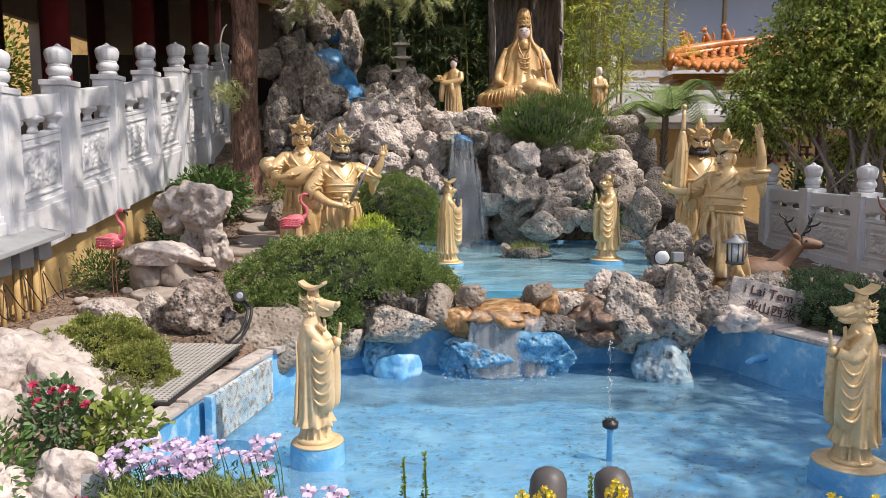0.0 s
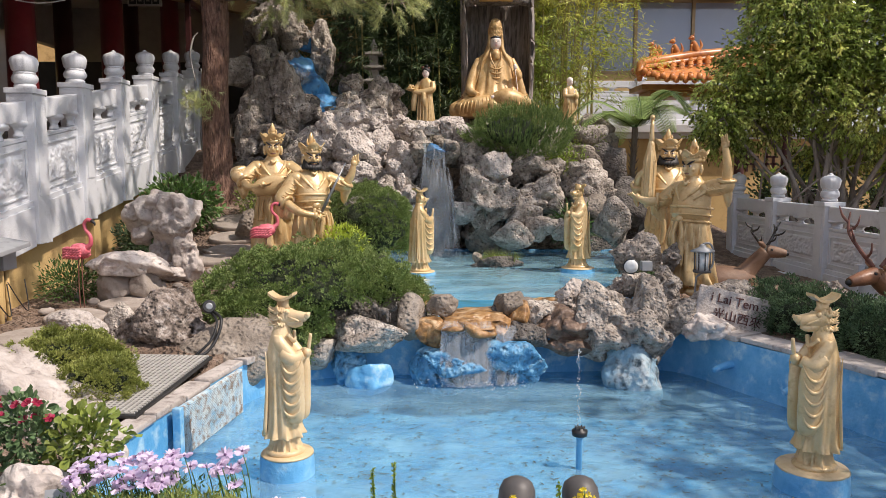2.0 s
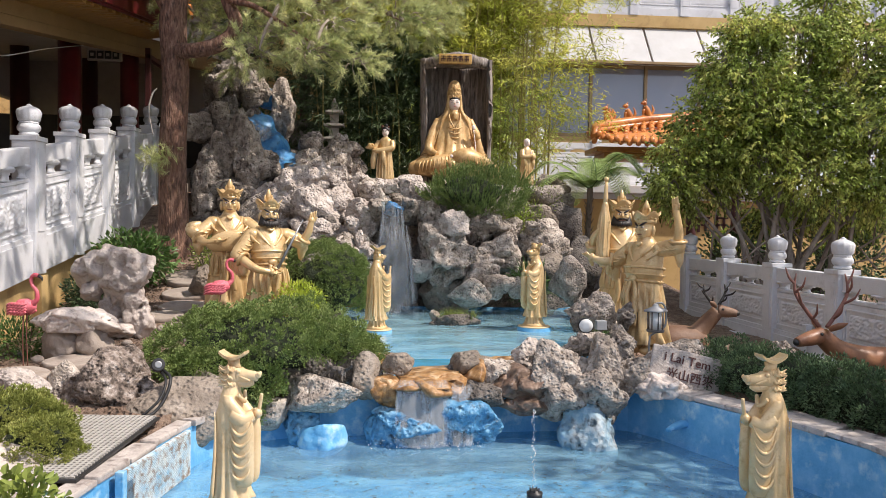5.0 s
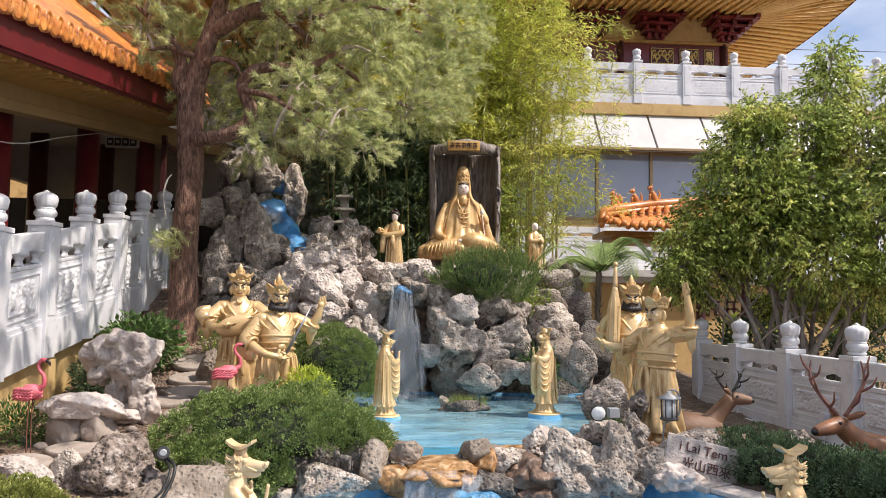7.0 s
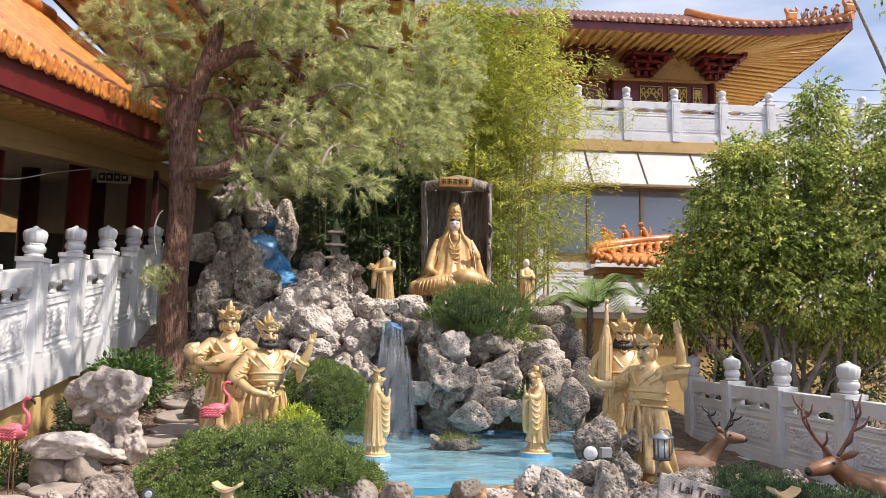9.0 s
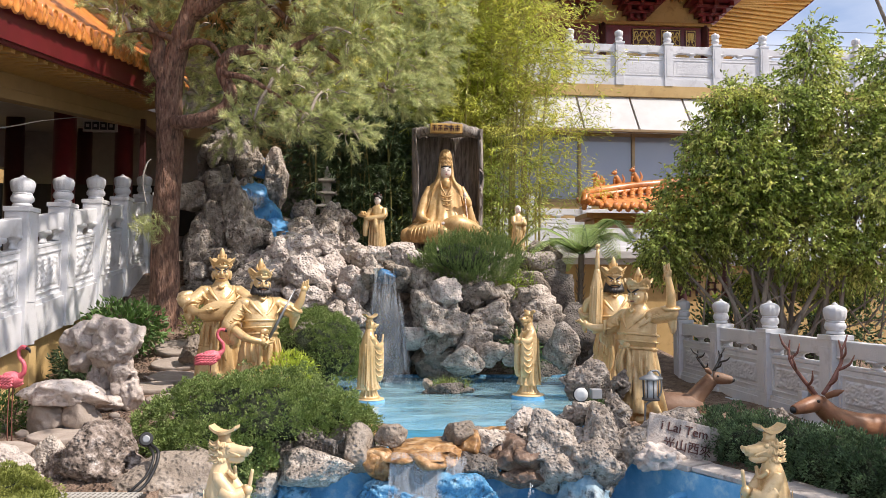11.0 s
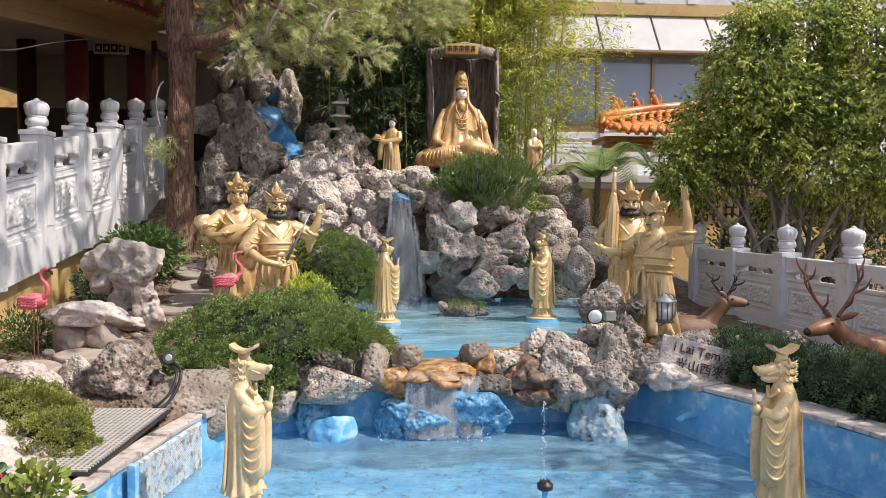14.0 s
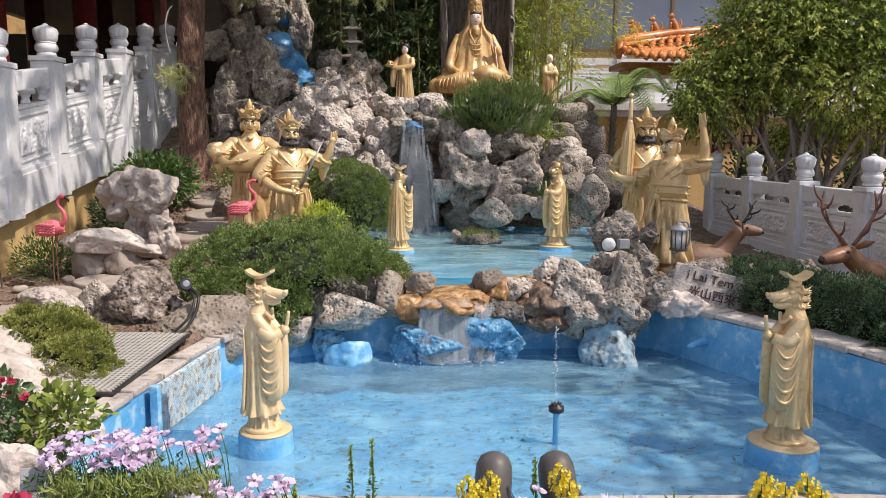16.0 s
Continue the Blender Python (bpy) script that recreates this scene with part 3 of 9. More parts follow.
# ---- ground, pool and pond ----
POOL = [(-1.52, 3.24), (-.6, 3.06), (.5, 3.0), (1.7, 2.96), (2.95, 2.95), (3.14, 4.1), (2.90, 5.0), (2.56, 5.74), (2.16, 6.5), (1.5, 6.52), (.5, 6.45),
        (-.4, 6.40), (-.92, 6.28), (-1.25, 5.85), (-1.40, 5.4), (-1.53, 4.6), (-1.62, 4.1), (-1.63, 3.6)]
POND = [(-.35, 6.80), (.5, 6.72), (1.3, 6.80), (1.85, 7.3), (2.15, 8.2), (2.75, 9.6), (2.85, 10.6), (1.6, 10.7), (.4, 10.75), (-.5, 10.5), (-.75, 9.4), (-.55, 8.0)]


def round_loop(loop, n=5):
    P = [Vector((*p, 0)) for p in loop]
    out = []
    m = len(P)
    for i in range(m):
        a, b, c, d = P[i - 1], P[i], P[(i + 1) % m], P[(i + 2) % m]
        for k in range(n):
            t = k / n
            q = .5 * ((2 * b) + (c - a) * t + (2 * a - 5 * b + 4 * c - d) * t * t + (3 * b - a - 3 * c + d) * t ** 3)
            out.append((q.x, q.y))
    return out


def grow_loop(loop, d):
    m = len(loop)
    out = []
    for i in range(m):
        t = Vector(loop[(i + 1) % m]) - Vector(loop[i - 1])
        nrm = Vector((t.y, -t.x)).normalized()
        out.append((loop[i][0] + nrm.x * d, loop[i][1] + nrm.y * d))
    return out


def inside(x, y, loop):
    hit = False
    j = len(loop) - 1
    for i in range(len(loop)):
        (xi, yi), (xj, yj) = loop[i], loop[j]
        if (yi > y) != (yj > y) and x < (xj - xi) * (y - yi) / (yj - yi) + xi:
            hit = not hit
        j = i
    return hit


POOL_R, POND_R = round_loop(POOL), round_loop(POND)
POOL_W, POND_W = grow_loop(POOL_R, .09), grow_loop(POND_R, .12)


def step(a, b, t):
    t = min(max((t - a) / (b - a), 0), 1)
    return t * t * (3 - 2 * t)


def rim_z(x, y):
    """The rim's height: it falls a little towards the near side."""
    return .335 + .025 * x - .07 * (1 - step(3.0, 4.2, y))


def ground_z(x, y):
    zl = float(np.interp(y, (2.2, 3.2, 4.5, 5.5, 6.5, 8, 9.5, 10.5, 12, 14, 17), (.18, .28, .32, .42, .48, .58, .88, 1.36, 2.0, 2.3, 2.3)))
    zc = float(np.interp(y, (2.2, 3.2, 6.5, 10.6, 11.0, 12, 14, 17), (.18, .30, .45, .55, 1.7, 2.15, 2.4, 2.3)))
    zr = float(np.interp(y, (2.2, 3.2, 4.5, 7, 11, 13, 17), (.18, .32, .42, .46, .5, .9, .9)))
    a, b = step(-1.6, -.6, x), step(2.5, 3.1, x)
    z = zl * (1 - a) + zc * a
    z = z * (1 - b) + zr * b
    if x < -3.7 or x > 4.75 or y > 16.4:
        z = .30
    if y < 2.2:
        z = .14
    if -3.7 < x < 4.7 and 2.3 < y < 16:
        z += .035 * noise.noise(Vector((x * 2.1, y * 2.1, 0))) + .02 * noise.noise(Vector((x * 7, y * 7, 3)))
    if -2.5 < x < -1.5 and 4.2 < y < 5.75:
        z = min(z, .30 + max(0, y - 5.45) * .5)
    return z


xs = np.concatenate([(-400, -150, -60, -25, -12, -6), np.arange(-3.76, 4.8, .08), (6, 9, 14, 25, 60, 150, 400)])
ys = np.concatenate([(-400, -150, -60, -20, -6, -1, 1), np.arange(2.2, 16.5, .085), (18, 22, 30, 60, 150, 400, 900)])
V, F = [], []
for y in ys:
    for x in xs:
        z = ground_z(x, y)
        if inside(x, y, POOL_W):
            z = -.6
        elif inside(x, y, POND_W):
            z = min(z, .1)
        V.append((x, y, z))
nx = len(xs)
for j in range(len(ys) - 1):
    for i in range(nx - 1):
        F.append((j * nx + i, j * nx + i + 1, (j + 1) * nx + i + 1, (j + 1) * nx + i))
tagged(raw("ground", V, F, M_SOIL, smooth=True), "brown crumbly garden soil climbing to the back", "ground", kind="structure")

bm = bmesh.new()
box(bm, -9, -6, .0, 12, 2.35, .2)
tagged(part("pavement", bm, M_PAVE), "grey paved walk before the planted edge", "pavement", kind="structure")


def basin(name, loop, z0, top, thick, material, label, parent):
    """The upright wall round a basin, with its thickness."""
    n = len(loop)
    out = grow_loop(loop, thick)
    V = [(x, y, z0) for x, y in loop] + [(x, y, top(x, y)) for x, y in loop] + [(x, y, top(x, y)) for x, y in out] + [(x, y, z0) for x, y in out]
    F = [(k * n + i, k * n + (i + 1) % n, (k + 1) * n + (i + 1) % n, (k + 1) * n + i) for k in range(3) for i in range(n)]
    return raw(name, V, F, material, parent, label)


def sheet(name, loop, z, material, parent=None, label=""):
    return raw(name, [(x, y, z) for x, y in loop], [tuple(range(len(loop)))], material, parent, label)


pool = empty("pool", "kidney-shaped shallow garden pool painted bright blue", "pool", kind="structure")
basin("pool_wall", POOL_R, -.5, rim_z, .16, M_BLUE, "blue painted pool wall", pool)
sheet("pool_floor", grow_loop(POOL_R, .03), -.26, M_FLOOR, pool, "blue painted floor, mottled")
tagged(sheet("water", grow_loop(POOL_R, .01), 0, M_WATER), "clear rippled shallow water over blue paint", "water", kind="structure")
# a rounded kerb of paint near the foot of the right wall, with two inlet spouts
for y in (5.35, 5.95):
    xw = float(np.interp(y, (5.0, 5.74, 6.5), (2.90, 2.56, 2.16)))
    bm = bmesh.new()
    limb(bm, [(xw + .05, y + .03, .2), (xw - .04, y, .2), (xw - .16, y - .03, .16)], (.03, .035, .02))
    part("inlet_spout", bm, M_BLUE, pool, "blue painted inlet spout")
# coping stones
loop = grow_loop(POOL_R, .115)
n = len(loop)
i = 0
k = 0
while i < n:
    m = 2 + (k * 7 % 3)
    a, b = Vector(loop[i % n]), Vector(loop[(i + m) % n])
    i += m
    k += 1
    c = (a + b) / 2
    if 6.15 < c.y and -1.1 < c.x < 2.2:
        continue
    L = (b - a).length / 2 - .008
    ang = math.atan2((b - a).y, (b - a).x)
    bm = bmesh.new()
    h = .035 + .02 * ((k * 13) % 5) / 5
    thin = c.x < -1.2 and c.y < 5.7
    if thin:
        c = c + Vector((.055, -.01))
    box(bm, -L, -.06 - .02 * (k % 3) if thin else -.125 - .02 * (k % 3), 0, L, .07 if thin else .12 + .03 * (k % 2), h, .012)
    for v in bm.verts:
        w = noise.noise(Vector((v.co.x * 5 + k, v.co.y * 5, 0)))
        v.co += Vector((.02 * w, .02 * noise.noise(Vector((v.co.y * 6, k, 1))), .006 * w))
    o = part("coping_stone", bm, M_COPING, pool)
    o.matrix_basis = pose(c.x, c.y, rim_z(c.x, c.y) + .002, (k * 5 % 4) - 2, 0, math.degrees(ang))

pond = empty("pond", "raised upper pond lined in pale blue", "pond", kind="structure")
basin("pond_wall", POND_R, -.3, lambda x, y: .62 if y > 7.3 else .48, .22, M_ROCKBLUE, "blue painted pond edge", pond)
sheet("pond_floor", grow_loop(POND_R, .03), .36, M_PONDFL, pond, "pale turquoise pond floor")
tagged(sheet("pond_water", grow_loop(POND_R, .02), .6, M_PONDWATER), "milky turquoise rippled pond water", "water", kind="structure")

# left flank of the pool: flaking screen let into the wall
bm = bmesh.new()
box(bm, 0, 0, 0, .03, .92, .32, .004)
for q in range(30):
    box(bm, .03, .02, .012 + q * .0102, .038, .9, .017 + q * .0102)
o = part("filter_screen", bm, M_SCREEN, pool, "flaking ribbed screen over a pool inlet")
o.matrix_basis = pose(-1.50, 4.55, .0, 0, 0, -9.5)
bm = bmesh.new()
box(bm, 0, -.05, -.02, .05, .0, .33, .004)
o = part("screen_frame", bm, M_BLUE, pool)
o.matrix_basis = pose(-1.50, 4.55, .0, 0, 0, -9.5)

# grey grating beside the pool
bm = bmesh.new()
box(bm, -.02, -.02, 0, .74, 1.20, .02, .004, mi=1)
for q in range(36):
    box(bm, 0, q * .0335, .021, .72, q * .0335 + .012, .031)
for q in range(21):
    box(bm, q * .0345, 0, .021, q * .0345 + .012, 1.18, .033)
o = tagged(part("grating", bm, (M_GRATE, M_BLACK)), "grey moulded grating panel lying beside the pool", "grating")
o.matrix_basis = pose(-2.38, 4.38, .335, 2.0, 0, -4.5)


# ---- balustrades ----
def bud(bm, r, h, cx, cy, cz, seg=32):
    """The carved lotus-bud finial of a post."""
    s = h / .30
    lathe(bm, [(.055, 0), (.085, .01), (.085, .025), (.07, .04)], seg, cx, cy, cz)
    lathe(bm, [(.075, .035), (.098, .06), (.102, .085), (.092, .11), (.082, .118)], seg, cx, cy, cz, 16, .09)
    lathe(bm, [(.080, .115), (.086, .125), (.080, .135)], seg, cx, cy, cz)
    lathe(bm, [(.080, .133), (.098, .150), (.107, .190), (.112, .225), (.100, .252), (.070, .270), (.03, .284)], seg, cx, cy, cz, 12, .12)
    lathe(bm, [(.028, .275), (.026, .292), (.008, .305)], 10, cx, cy, cz)
    for v in bm.verts:
        v.co = Vector((cx, cy, cz)) + Vector(((v.co.x - cx) * r / .112, (v.co.y - cy) * r / .112, (v.co.z - cz) * s))


def relief(w, h, seed, n=52, m=24, d=.020):
    """A carved panel of scrolling leaves, w by h, in the y-z plane facing +x."""
    V, F = [], []
    for j in range(m + 1):
        for i in range(n + 1):
            u, v = i / n, j / m
            p = Vector((u * w * 9 + seed * 3.1, v * h * 9, seed))
            e = min(u, 1 - u) * n / 2, min(v, 1 - v) * m / 2
            k = min(1, e[0], e[1])
            z = abs(math.sin(6 * noise.noise(p * .8) + 4 * noise.noise(p * 1.9)))
            V.append((d * z * k, (u - .5) * w, v * h))
            if i < n and j < m:
                a = j * (n + 1) + i
                F.append((a, a + 1, a + n + 2, a + n + 1))
    return V, F


def balustrade(name, label, x, y_list, base, slope, face, H, post_w, carve=.020):
    """Posts with bud finials, rails, cloud balusters and carved panels along y.
    H: heights over the base line: base top, panel top, rail bottom, rail top, post top, bud top."""
    top = empty(name, label, "balustrade", kind="structure")
    hb, hp, hr0, hr1, hpost, hbud = H
    s = face

    def zb(y):
        return base + slope * y

    pw = post_w / 2
    bm = bmesh.new()
    bud(bm, post_w * .52, hbud - hpost, 0, 0, 0)
    bud_me = bpy.data.meshes.new("finial")
    bm.to_mesh(bud_me)
    bm.free()
    bud_me.materials.append(M_WHITE)
    bm = bmesh.new()
    lathe(bm, [(.058, 0), (.062, .03), (.050, .05), (.046, .095), (.066, .115), (.060, .13), (.105, .15), (.122, .18), (.112, .215)], 16, sx=.62, sy=1.0)
    bal_me = bpy.data.meshes.new("baluster")
    bm.to_mesh(bal_me)
    bm.free()
    bal_me.materials.append(M_WHITE)
    for i, y in enumerate(y_list):
        bm = bmesh.new()
        box(bm, -pw, -pw, 0, pw, pw, hpost - .05, .008)
        box(bm, -pw - .012, -pw - .012, hpost - .05, pw + .012, pw + .012, hpost, .006)
        box(bm, s * pw, -pw * .62, hb + .02, s * (pw + .008), pw * .62, hpost - .12, .003)
        o = part("post", bm, M_WHITE, top)
        o.location = (x, y, zb(y))
        f = new("finial", bud_me)
        f.parent = o
        f.location = (0, 0, hpost)
        if i == len(y_list) - 1:
            break
        ya, yb = y + pw, y_list[i + 1] - pw
        w = yb - ya
        ym = (ya + yb) / 2
        # lower stone with moulding, panel, rail
        bm = bmesh.new()
        box(bm, -.09, ya - ym, 0, .09, yb - ym, hb - .05, .006, shear=slope)
        box(bm, -.075, ya - ym, hb - .05, .075, yb - ym, hb, .005, shear=slope)
        o = part("base_stone", bm, M_WHITE, top)
        o.location = (x, ym, zb(ym))
        bm = bmesh.new()
        box(bm, -.05, ya - ym, hb, .05, yb - ym, hp, .004, shear=slope)
        e = .05
        for a0, a1, b0, b1 in ((ya - ym + .04, yb - ym - .04, hb + e, hb + e + .018), (ya - ym + .04, yb - ym - .04, hp - e - .018, hp - e),
                               (ya - ym + .04, ya - ym + .058, hb + e + .019, hp - e - .019), (yb - ym - .058, yb - ym - .04, hb + e + .019, hp - e - .019)):
            box(bm, s * .0505, a0, b0, s * .064, a1, b1, .003, shear=slope)
        o = part("panel", bm, M_WHITE, top)
        o.location = (x, ym, zb(ym))
        RV, RF = relief(w - .22, hp - hb - .20, i + face * 5, d=carve)
        RV = [(s * (.052 + a), b, c + hb + .10 + slope * b) for a, b, c in RV]
        q = raw("carving", RV, RF if s > 0 else [f[::-1] for f in RF], M_WHITE, o, "", True)
        bm = bmesh.new()
        box(bm, -.065, ya - ym, hr0, .065, yb - ym, hr1, .012, shear=slope)
        box(bm, -.055, ya - ym, hp + .003, .055, yb - ym, hp + .04, .008, shear=slope)
        o = part("rail", bm, M_WHITE, top)
        o.location = (x, ym, zb(ym))
        gap = hr0 - hp - .04
        for yy in (ya + .05, ym, yb - .05):
            b = new("baluster", bal_me)
            b.parent = top
            b.matrix_basis = pose(x, yy, zb(yy) + hp + .035) @ Matrix.Diagonal((1, 1.25, (gap + .01) / .21, 1))
    return top


LX, RX = -3.66, 4.62
SLOPE = .155
balustrade("left_balustrade", "white carved stone balustrade climbing beside a covered walk", LX, [7.2 + 1.014 * k for k in range(-3, 7)],
           1.06 - SLOPE * 7.2, SLOPE, 1, (.42, .96, 1.14, 1.32, 1.42, 1.75), .24)
balustrade("right_balustrade", "white carved stone balustrade behind deer figures", RX, [4.80 + 1.285 * k for k in range(6)],
           .46, 0, -1, (.17, .60, .72, .88, .93, 1.25), .22)
bm = bmesh.new()
box(bm, RX - .16, 3, .2, RX + .2, 12.8, .47, .01)
tagged(part("plinth", bm, M_WHITE), "white plinth under the balustrade", "plinth", kind="structure")

# ---- covered walk on the left ----
def ramp(y):
    return 1.06 + SLOPE * (y - 7.2)


bm = bmesh.new()
box(bm, LX - .10, 2.0, -1.6 - SLOPE * 0, LX - .02, 20, .99 - SLOPE * 7.2 + .02, shear=SLOPE)
box(bm, LX - .02, 2.0, -1.2, LX + .02, 20, -1.0)
for k in range(8):
    y = 4.3 + 2.03 * k
    box(bm, LX - .02, y, -.2, LX + .06, y + .16, ramp(y) - .05, .006)
tagged(part("wall_left", bm, M_YELLOW), "ochre plastered retaining wall under the balustrade", "wall", kind="structure")
bm = bmesh.new()
box(bm, -9.5, 1.5, .98 - SLOPE * 7.2 - .1, LX - .12, 26, .98 - SLOPE * 7.2 + .34, shear=SLOPE)
tagged(part("walk_floor", bm, M_FLOORT), "brown tiled floor of the covered walk", "floor", kind="structure")

walk_roof = empty("covered_walk_roof", "orange glazed tile roof over red beams of a covered walk", "roof", kind="structure")


def eave(y):
    return 4.80 + .148 * (y - 9.15)


def head(y):
    """Underside level of the eave boards."""
    return eave(y) - .20


EX, RIDGE = -3.48, -6.3
Y0, Y1 = 1.6, 13.9
# tile rows from eave to ridge
rise = .74
prof = []
V, F = [], []
seg = 7
for k in range(seg):
    a = math.pi * k / (seg - 1)
    prof.append((-.085 * math.cos(a), .075 * math.sin(a)))
steps = 8
for j in range(steps + 1):
    u = j / steps
    d = (EX - RIDGE) * u
    sag = .10 * math.sin(math.pi * u)
    for a, h in prof:
        V.append((-d, a, rise * d - sag + h + (.012 if j % 2 else 0)))
for j in range(steps):
    for k in range(seg - 1):
        a = j * seg + k
        F.append((a, a + seg, a + seg + 1, a + 1))
F.append(tuple(range(seg)))
tile_me = bpy.data.meshes.new("tile_row")
tile_me.from_pydata(V, [], F)
tile_me.materials.append(M_TILE)
tile_me.polygons.foreach_set("use_smooth", [True] * len(tile_me.polygons))
bm = bmesh.new()
lathe(bm, [(.004, .016), (.022, .014), (.030, .004), (.052, .004), (.060, .016), (.078, .014), (.090, .0), (.090, -.05)], 18, cap=False)
for v in bm.verts:
    v.co = Vector((v.co.z + .01, v.co.x * .92, v.co.y * (1.0 if v.co.y > 0 else 1.6)))
end_me = bpy.data.meshes.new("tile_end")
bm.to_mesh(end_me)
bm.free()
end_me.materials.append(M_TILE)
bm = bmesh.new()
n_ = 12
rings = []
for w in (1.0, .86, .66, .34):
    rings.append([bm.verts.new((.004 + .018 * (w < .9) - .008 * (w < .5), .105 * w * math.sin(math.pi * (k / n_ - .5)), .02 - .155 * w * math.cos(math.pi * (k / n_ - .5)) ** .8)) for k in range(n_ + 1)])
for A, B in zip(rings, rings[1:]):
    for k in range(n_):
        bm.faces.new((A[k], A[k + 1], B[k + 1], B[k]))
bm.faces.new(rings[-1])
drip_me = bpy.data.meshes.new("drip_tile")
bm.to_mesh(drip_me)
bm.free()
drip_me.materials.append(M_TILE)
y = Y0
while y < Y1:
    for me, dy, nm, dz in ((tile_me, 0, "tile_row", 0), (end_me, 0, "tile_end", .03), (drip_me, .125, "drip_tile", .0)):
        o = new(nm, me)
        o.parent = walk_roof
        o.location = (EX + (.012 if nm != "tile_row" else 0), y + dy, eave(y + dy) + dz)
    y += .25
V = [(EX - d, yy, eave(yy) + rise * d - .10 * math.sin(math.pi * d / (EX - RIDGE)) - .012) for yy in (Y0 - .1, Y1 + .1) for d in np.linspace(0, EX - RIDGE, 9)]
F = [(i, i + 1, i + 10, i + 9) for i in range(8)]
raw("roof_bed", V, F, M_TILE, walk_roof)
bm = bmesh.new()
sh = .148
e0 = 4.60 - sh * 9.15
box(bm, EX - .10, Y0, e0 - .19, EX - .05, Y1, e0 + .21, .004, shear=sh)
box(bm, EX - .13, Y0, e0 - .23, EX - .08, Y1, e0 - .185, .004, shear=sh)
part("eave_board", bm, M_EAVERED, walk_roof, "dark red eave board")
bm = bmesh.new()
for y in (Y0, Y1):
    for x, z in ((EX - .11, -.20), (EX - .80, -.33), (EX - .80, -.29), (EX - .11, -.16)):
        bm.verts.new((x, y, e0 + sh * y + z))
bm.verts.ensure_lookup_table()
for a, b in ((0, 1), (1, 2), (2, 3), (3, 0)):
    bm.faces.new([bm.verts[i] for i in (a, b, b + 4, a + 4)])
bm.faces.new([bm.verts[i] for i in (3, 2, 1, 0)])
bm.faces.new([bm.verts[i] for i in (4, 5, 6, 7)])
part("soffit", bm, M_BEAM, walk_roof)
bm = bmesh.new()
box(bm, EX - .98, Y0, e0 - .62, EX - .74, 20.3, e0 - .285, .01, shear=sh)
box(bm, EX - .97, Y0, e0 - .50, EX - .725, Y1, e0 - .48, .002, mi=0, shear=sh)
part("beam", bm, M_CEIL, walk_roof, "tan painted beam")
# short rafters under the eave
bm = bmesh.new()
box(bm, EX - .62, -.05, -.47, EX - .13, .05, -.405, .02)
raf_me = bpy.data.meshes.new("rafter")
bm.to_mesh(raf_me)
bm.free()
raf_me.materials.append(M_BEAM)
for k in range(43):
    y = Y0 + .2 + k * .25
    o = new("rafter", raf_me)
    o.parent = walk_roof
    o.location = (0, y, eave(y) - .0)
bm = bmesh.new()
ridge_pts = [(RIDGE, Y0 + (Y1 - Y0) * k / 8, eave(Y0 + (Y1 - Y0) * k / 8) + rise * (EX - RIDGE) + .10) for k in range(9)]
tube(bm, ridge_pts, .14, 10)
part("ridge", bm, M_TILE, walk_roof)
bm = bmesh.new()
tube(bm, [(EX - 2.9 * k / 8, Y1 + .12, eave(Y1) + rise * 2.9 * k / 8 + .09 - .1 * math.sin(math.pi * k / 8) + (.12 * (1 - k / 3) ** 2 if k < 3 else 0)) for k in range(9)], .11, 10)
part("verge_ridge", bm, M_TILE, walk_roof)
bm = bmesh.new()
box(bm, -9.5, Y0, e0 - .42, EX - .99, 22, e0 - .345, shear=sh)
tagged(part("ceiling", bm, M_WALKCEIL), "shadowed plain ceiling of the covered walk", "ceiling", kind="structure")


def column(x, y, z0, z1, r, m=M_RED):
    bm = bmesh.new()
    lathe(bm, [(r * 1.25, 0), (r * 1.35, .08), (r * 1.1, .16), (r, .2), (r * .96, z1 - z0)], 24)
    o = tagged(part("column", bm, m), "round red lacquered column of the covered walk", "column", "columns of the covered walk", "structure")
    o.location = (x, y, z0)


for y in (6.75, 9.42, 12.1, 14.8, 17.5):
    column(-4.82, y, ramp(y) + .3, head(y) - .36, .17)
# far row in a darker red that stands in for the walk's shade
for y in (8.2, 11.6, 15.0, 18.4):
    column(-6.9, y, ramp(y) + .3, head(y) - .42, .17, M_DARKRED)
# far side: low dark wall with openings, a lit court with shrubs beyond
bm = bmesh.new()
box(bm, -9.4, 1.5, .5, -9.2, 14.6, 7)
box(bm, -9.4, 14.6, .5, -9.2, 20.2, 2.6)
box(bm, -9.4, 14.6, 4.75, -9.2, 20.2, 7)
for y in (17.2, 20.0):
    box(bm, -9.42, y, .5, -9.18, y + .25, 6.2)
box(bm, -9.2, 20.2, .5, -3.9, 20.4, 8)
tagged(part("wall_walk_back", bm, M_WALKCEIL), "shadowed plaster back wall of the covered walk", "wall", kind="structure")
# wall added round the court, ochre so that it bounces light into the walk
bm = bmesh.new()
box(bm, -14.2, 9.0, .3, -14.0, 26.0, 7)
box(bm, -14.0, 25.8, .3, -3.9, 26.0, 7)
tagged(part("wall_court", bm, M_YELLOW), "ochre wall added round the court, bouncing light into the walk", "wall", kind="structure")
bm = bmesh.new()
for y in (13.4, 15.4):
    box(bm, -4.1, y, ramp(y) + .3, -4.02, y + .09, head(y) - .5, .004)
box(bm, -4.1, 13.4, 4.55, -4.02, 15.5, 4.63, .004)
box(bm, -4.1, 13.4, 5.1, -4.02, 15.5, 5.2, .004)
tagged(part("door_frame", bm, M_DARKRED), "dark red door frame at the walk", "door frame", kind="structure")
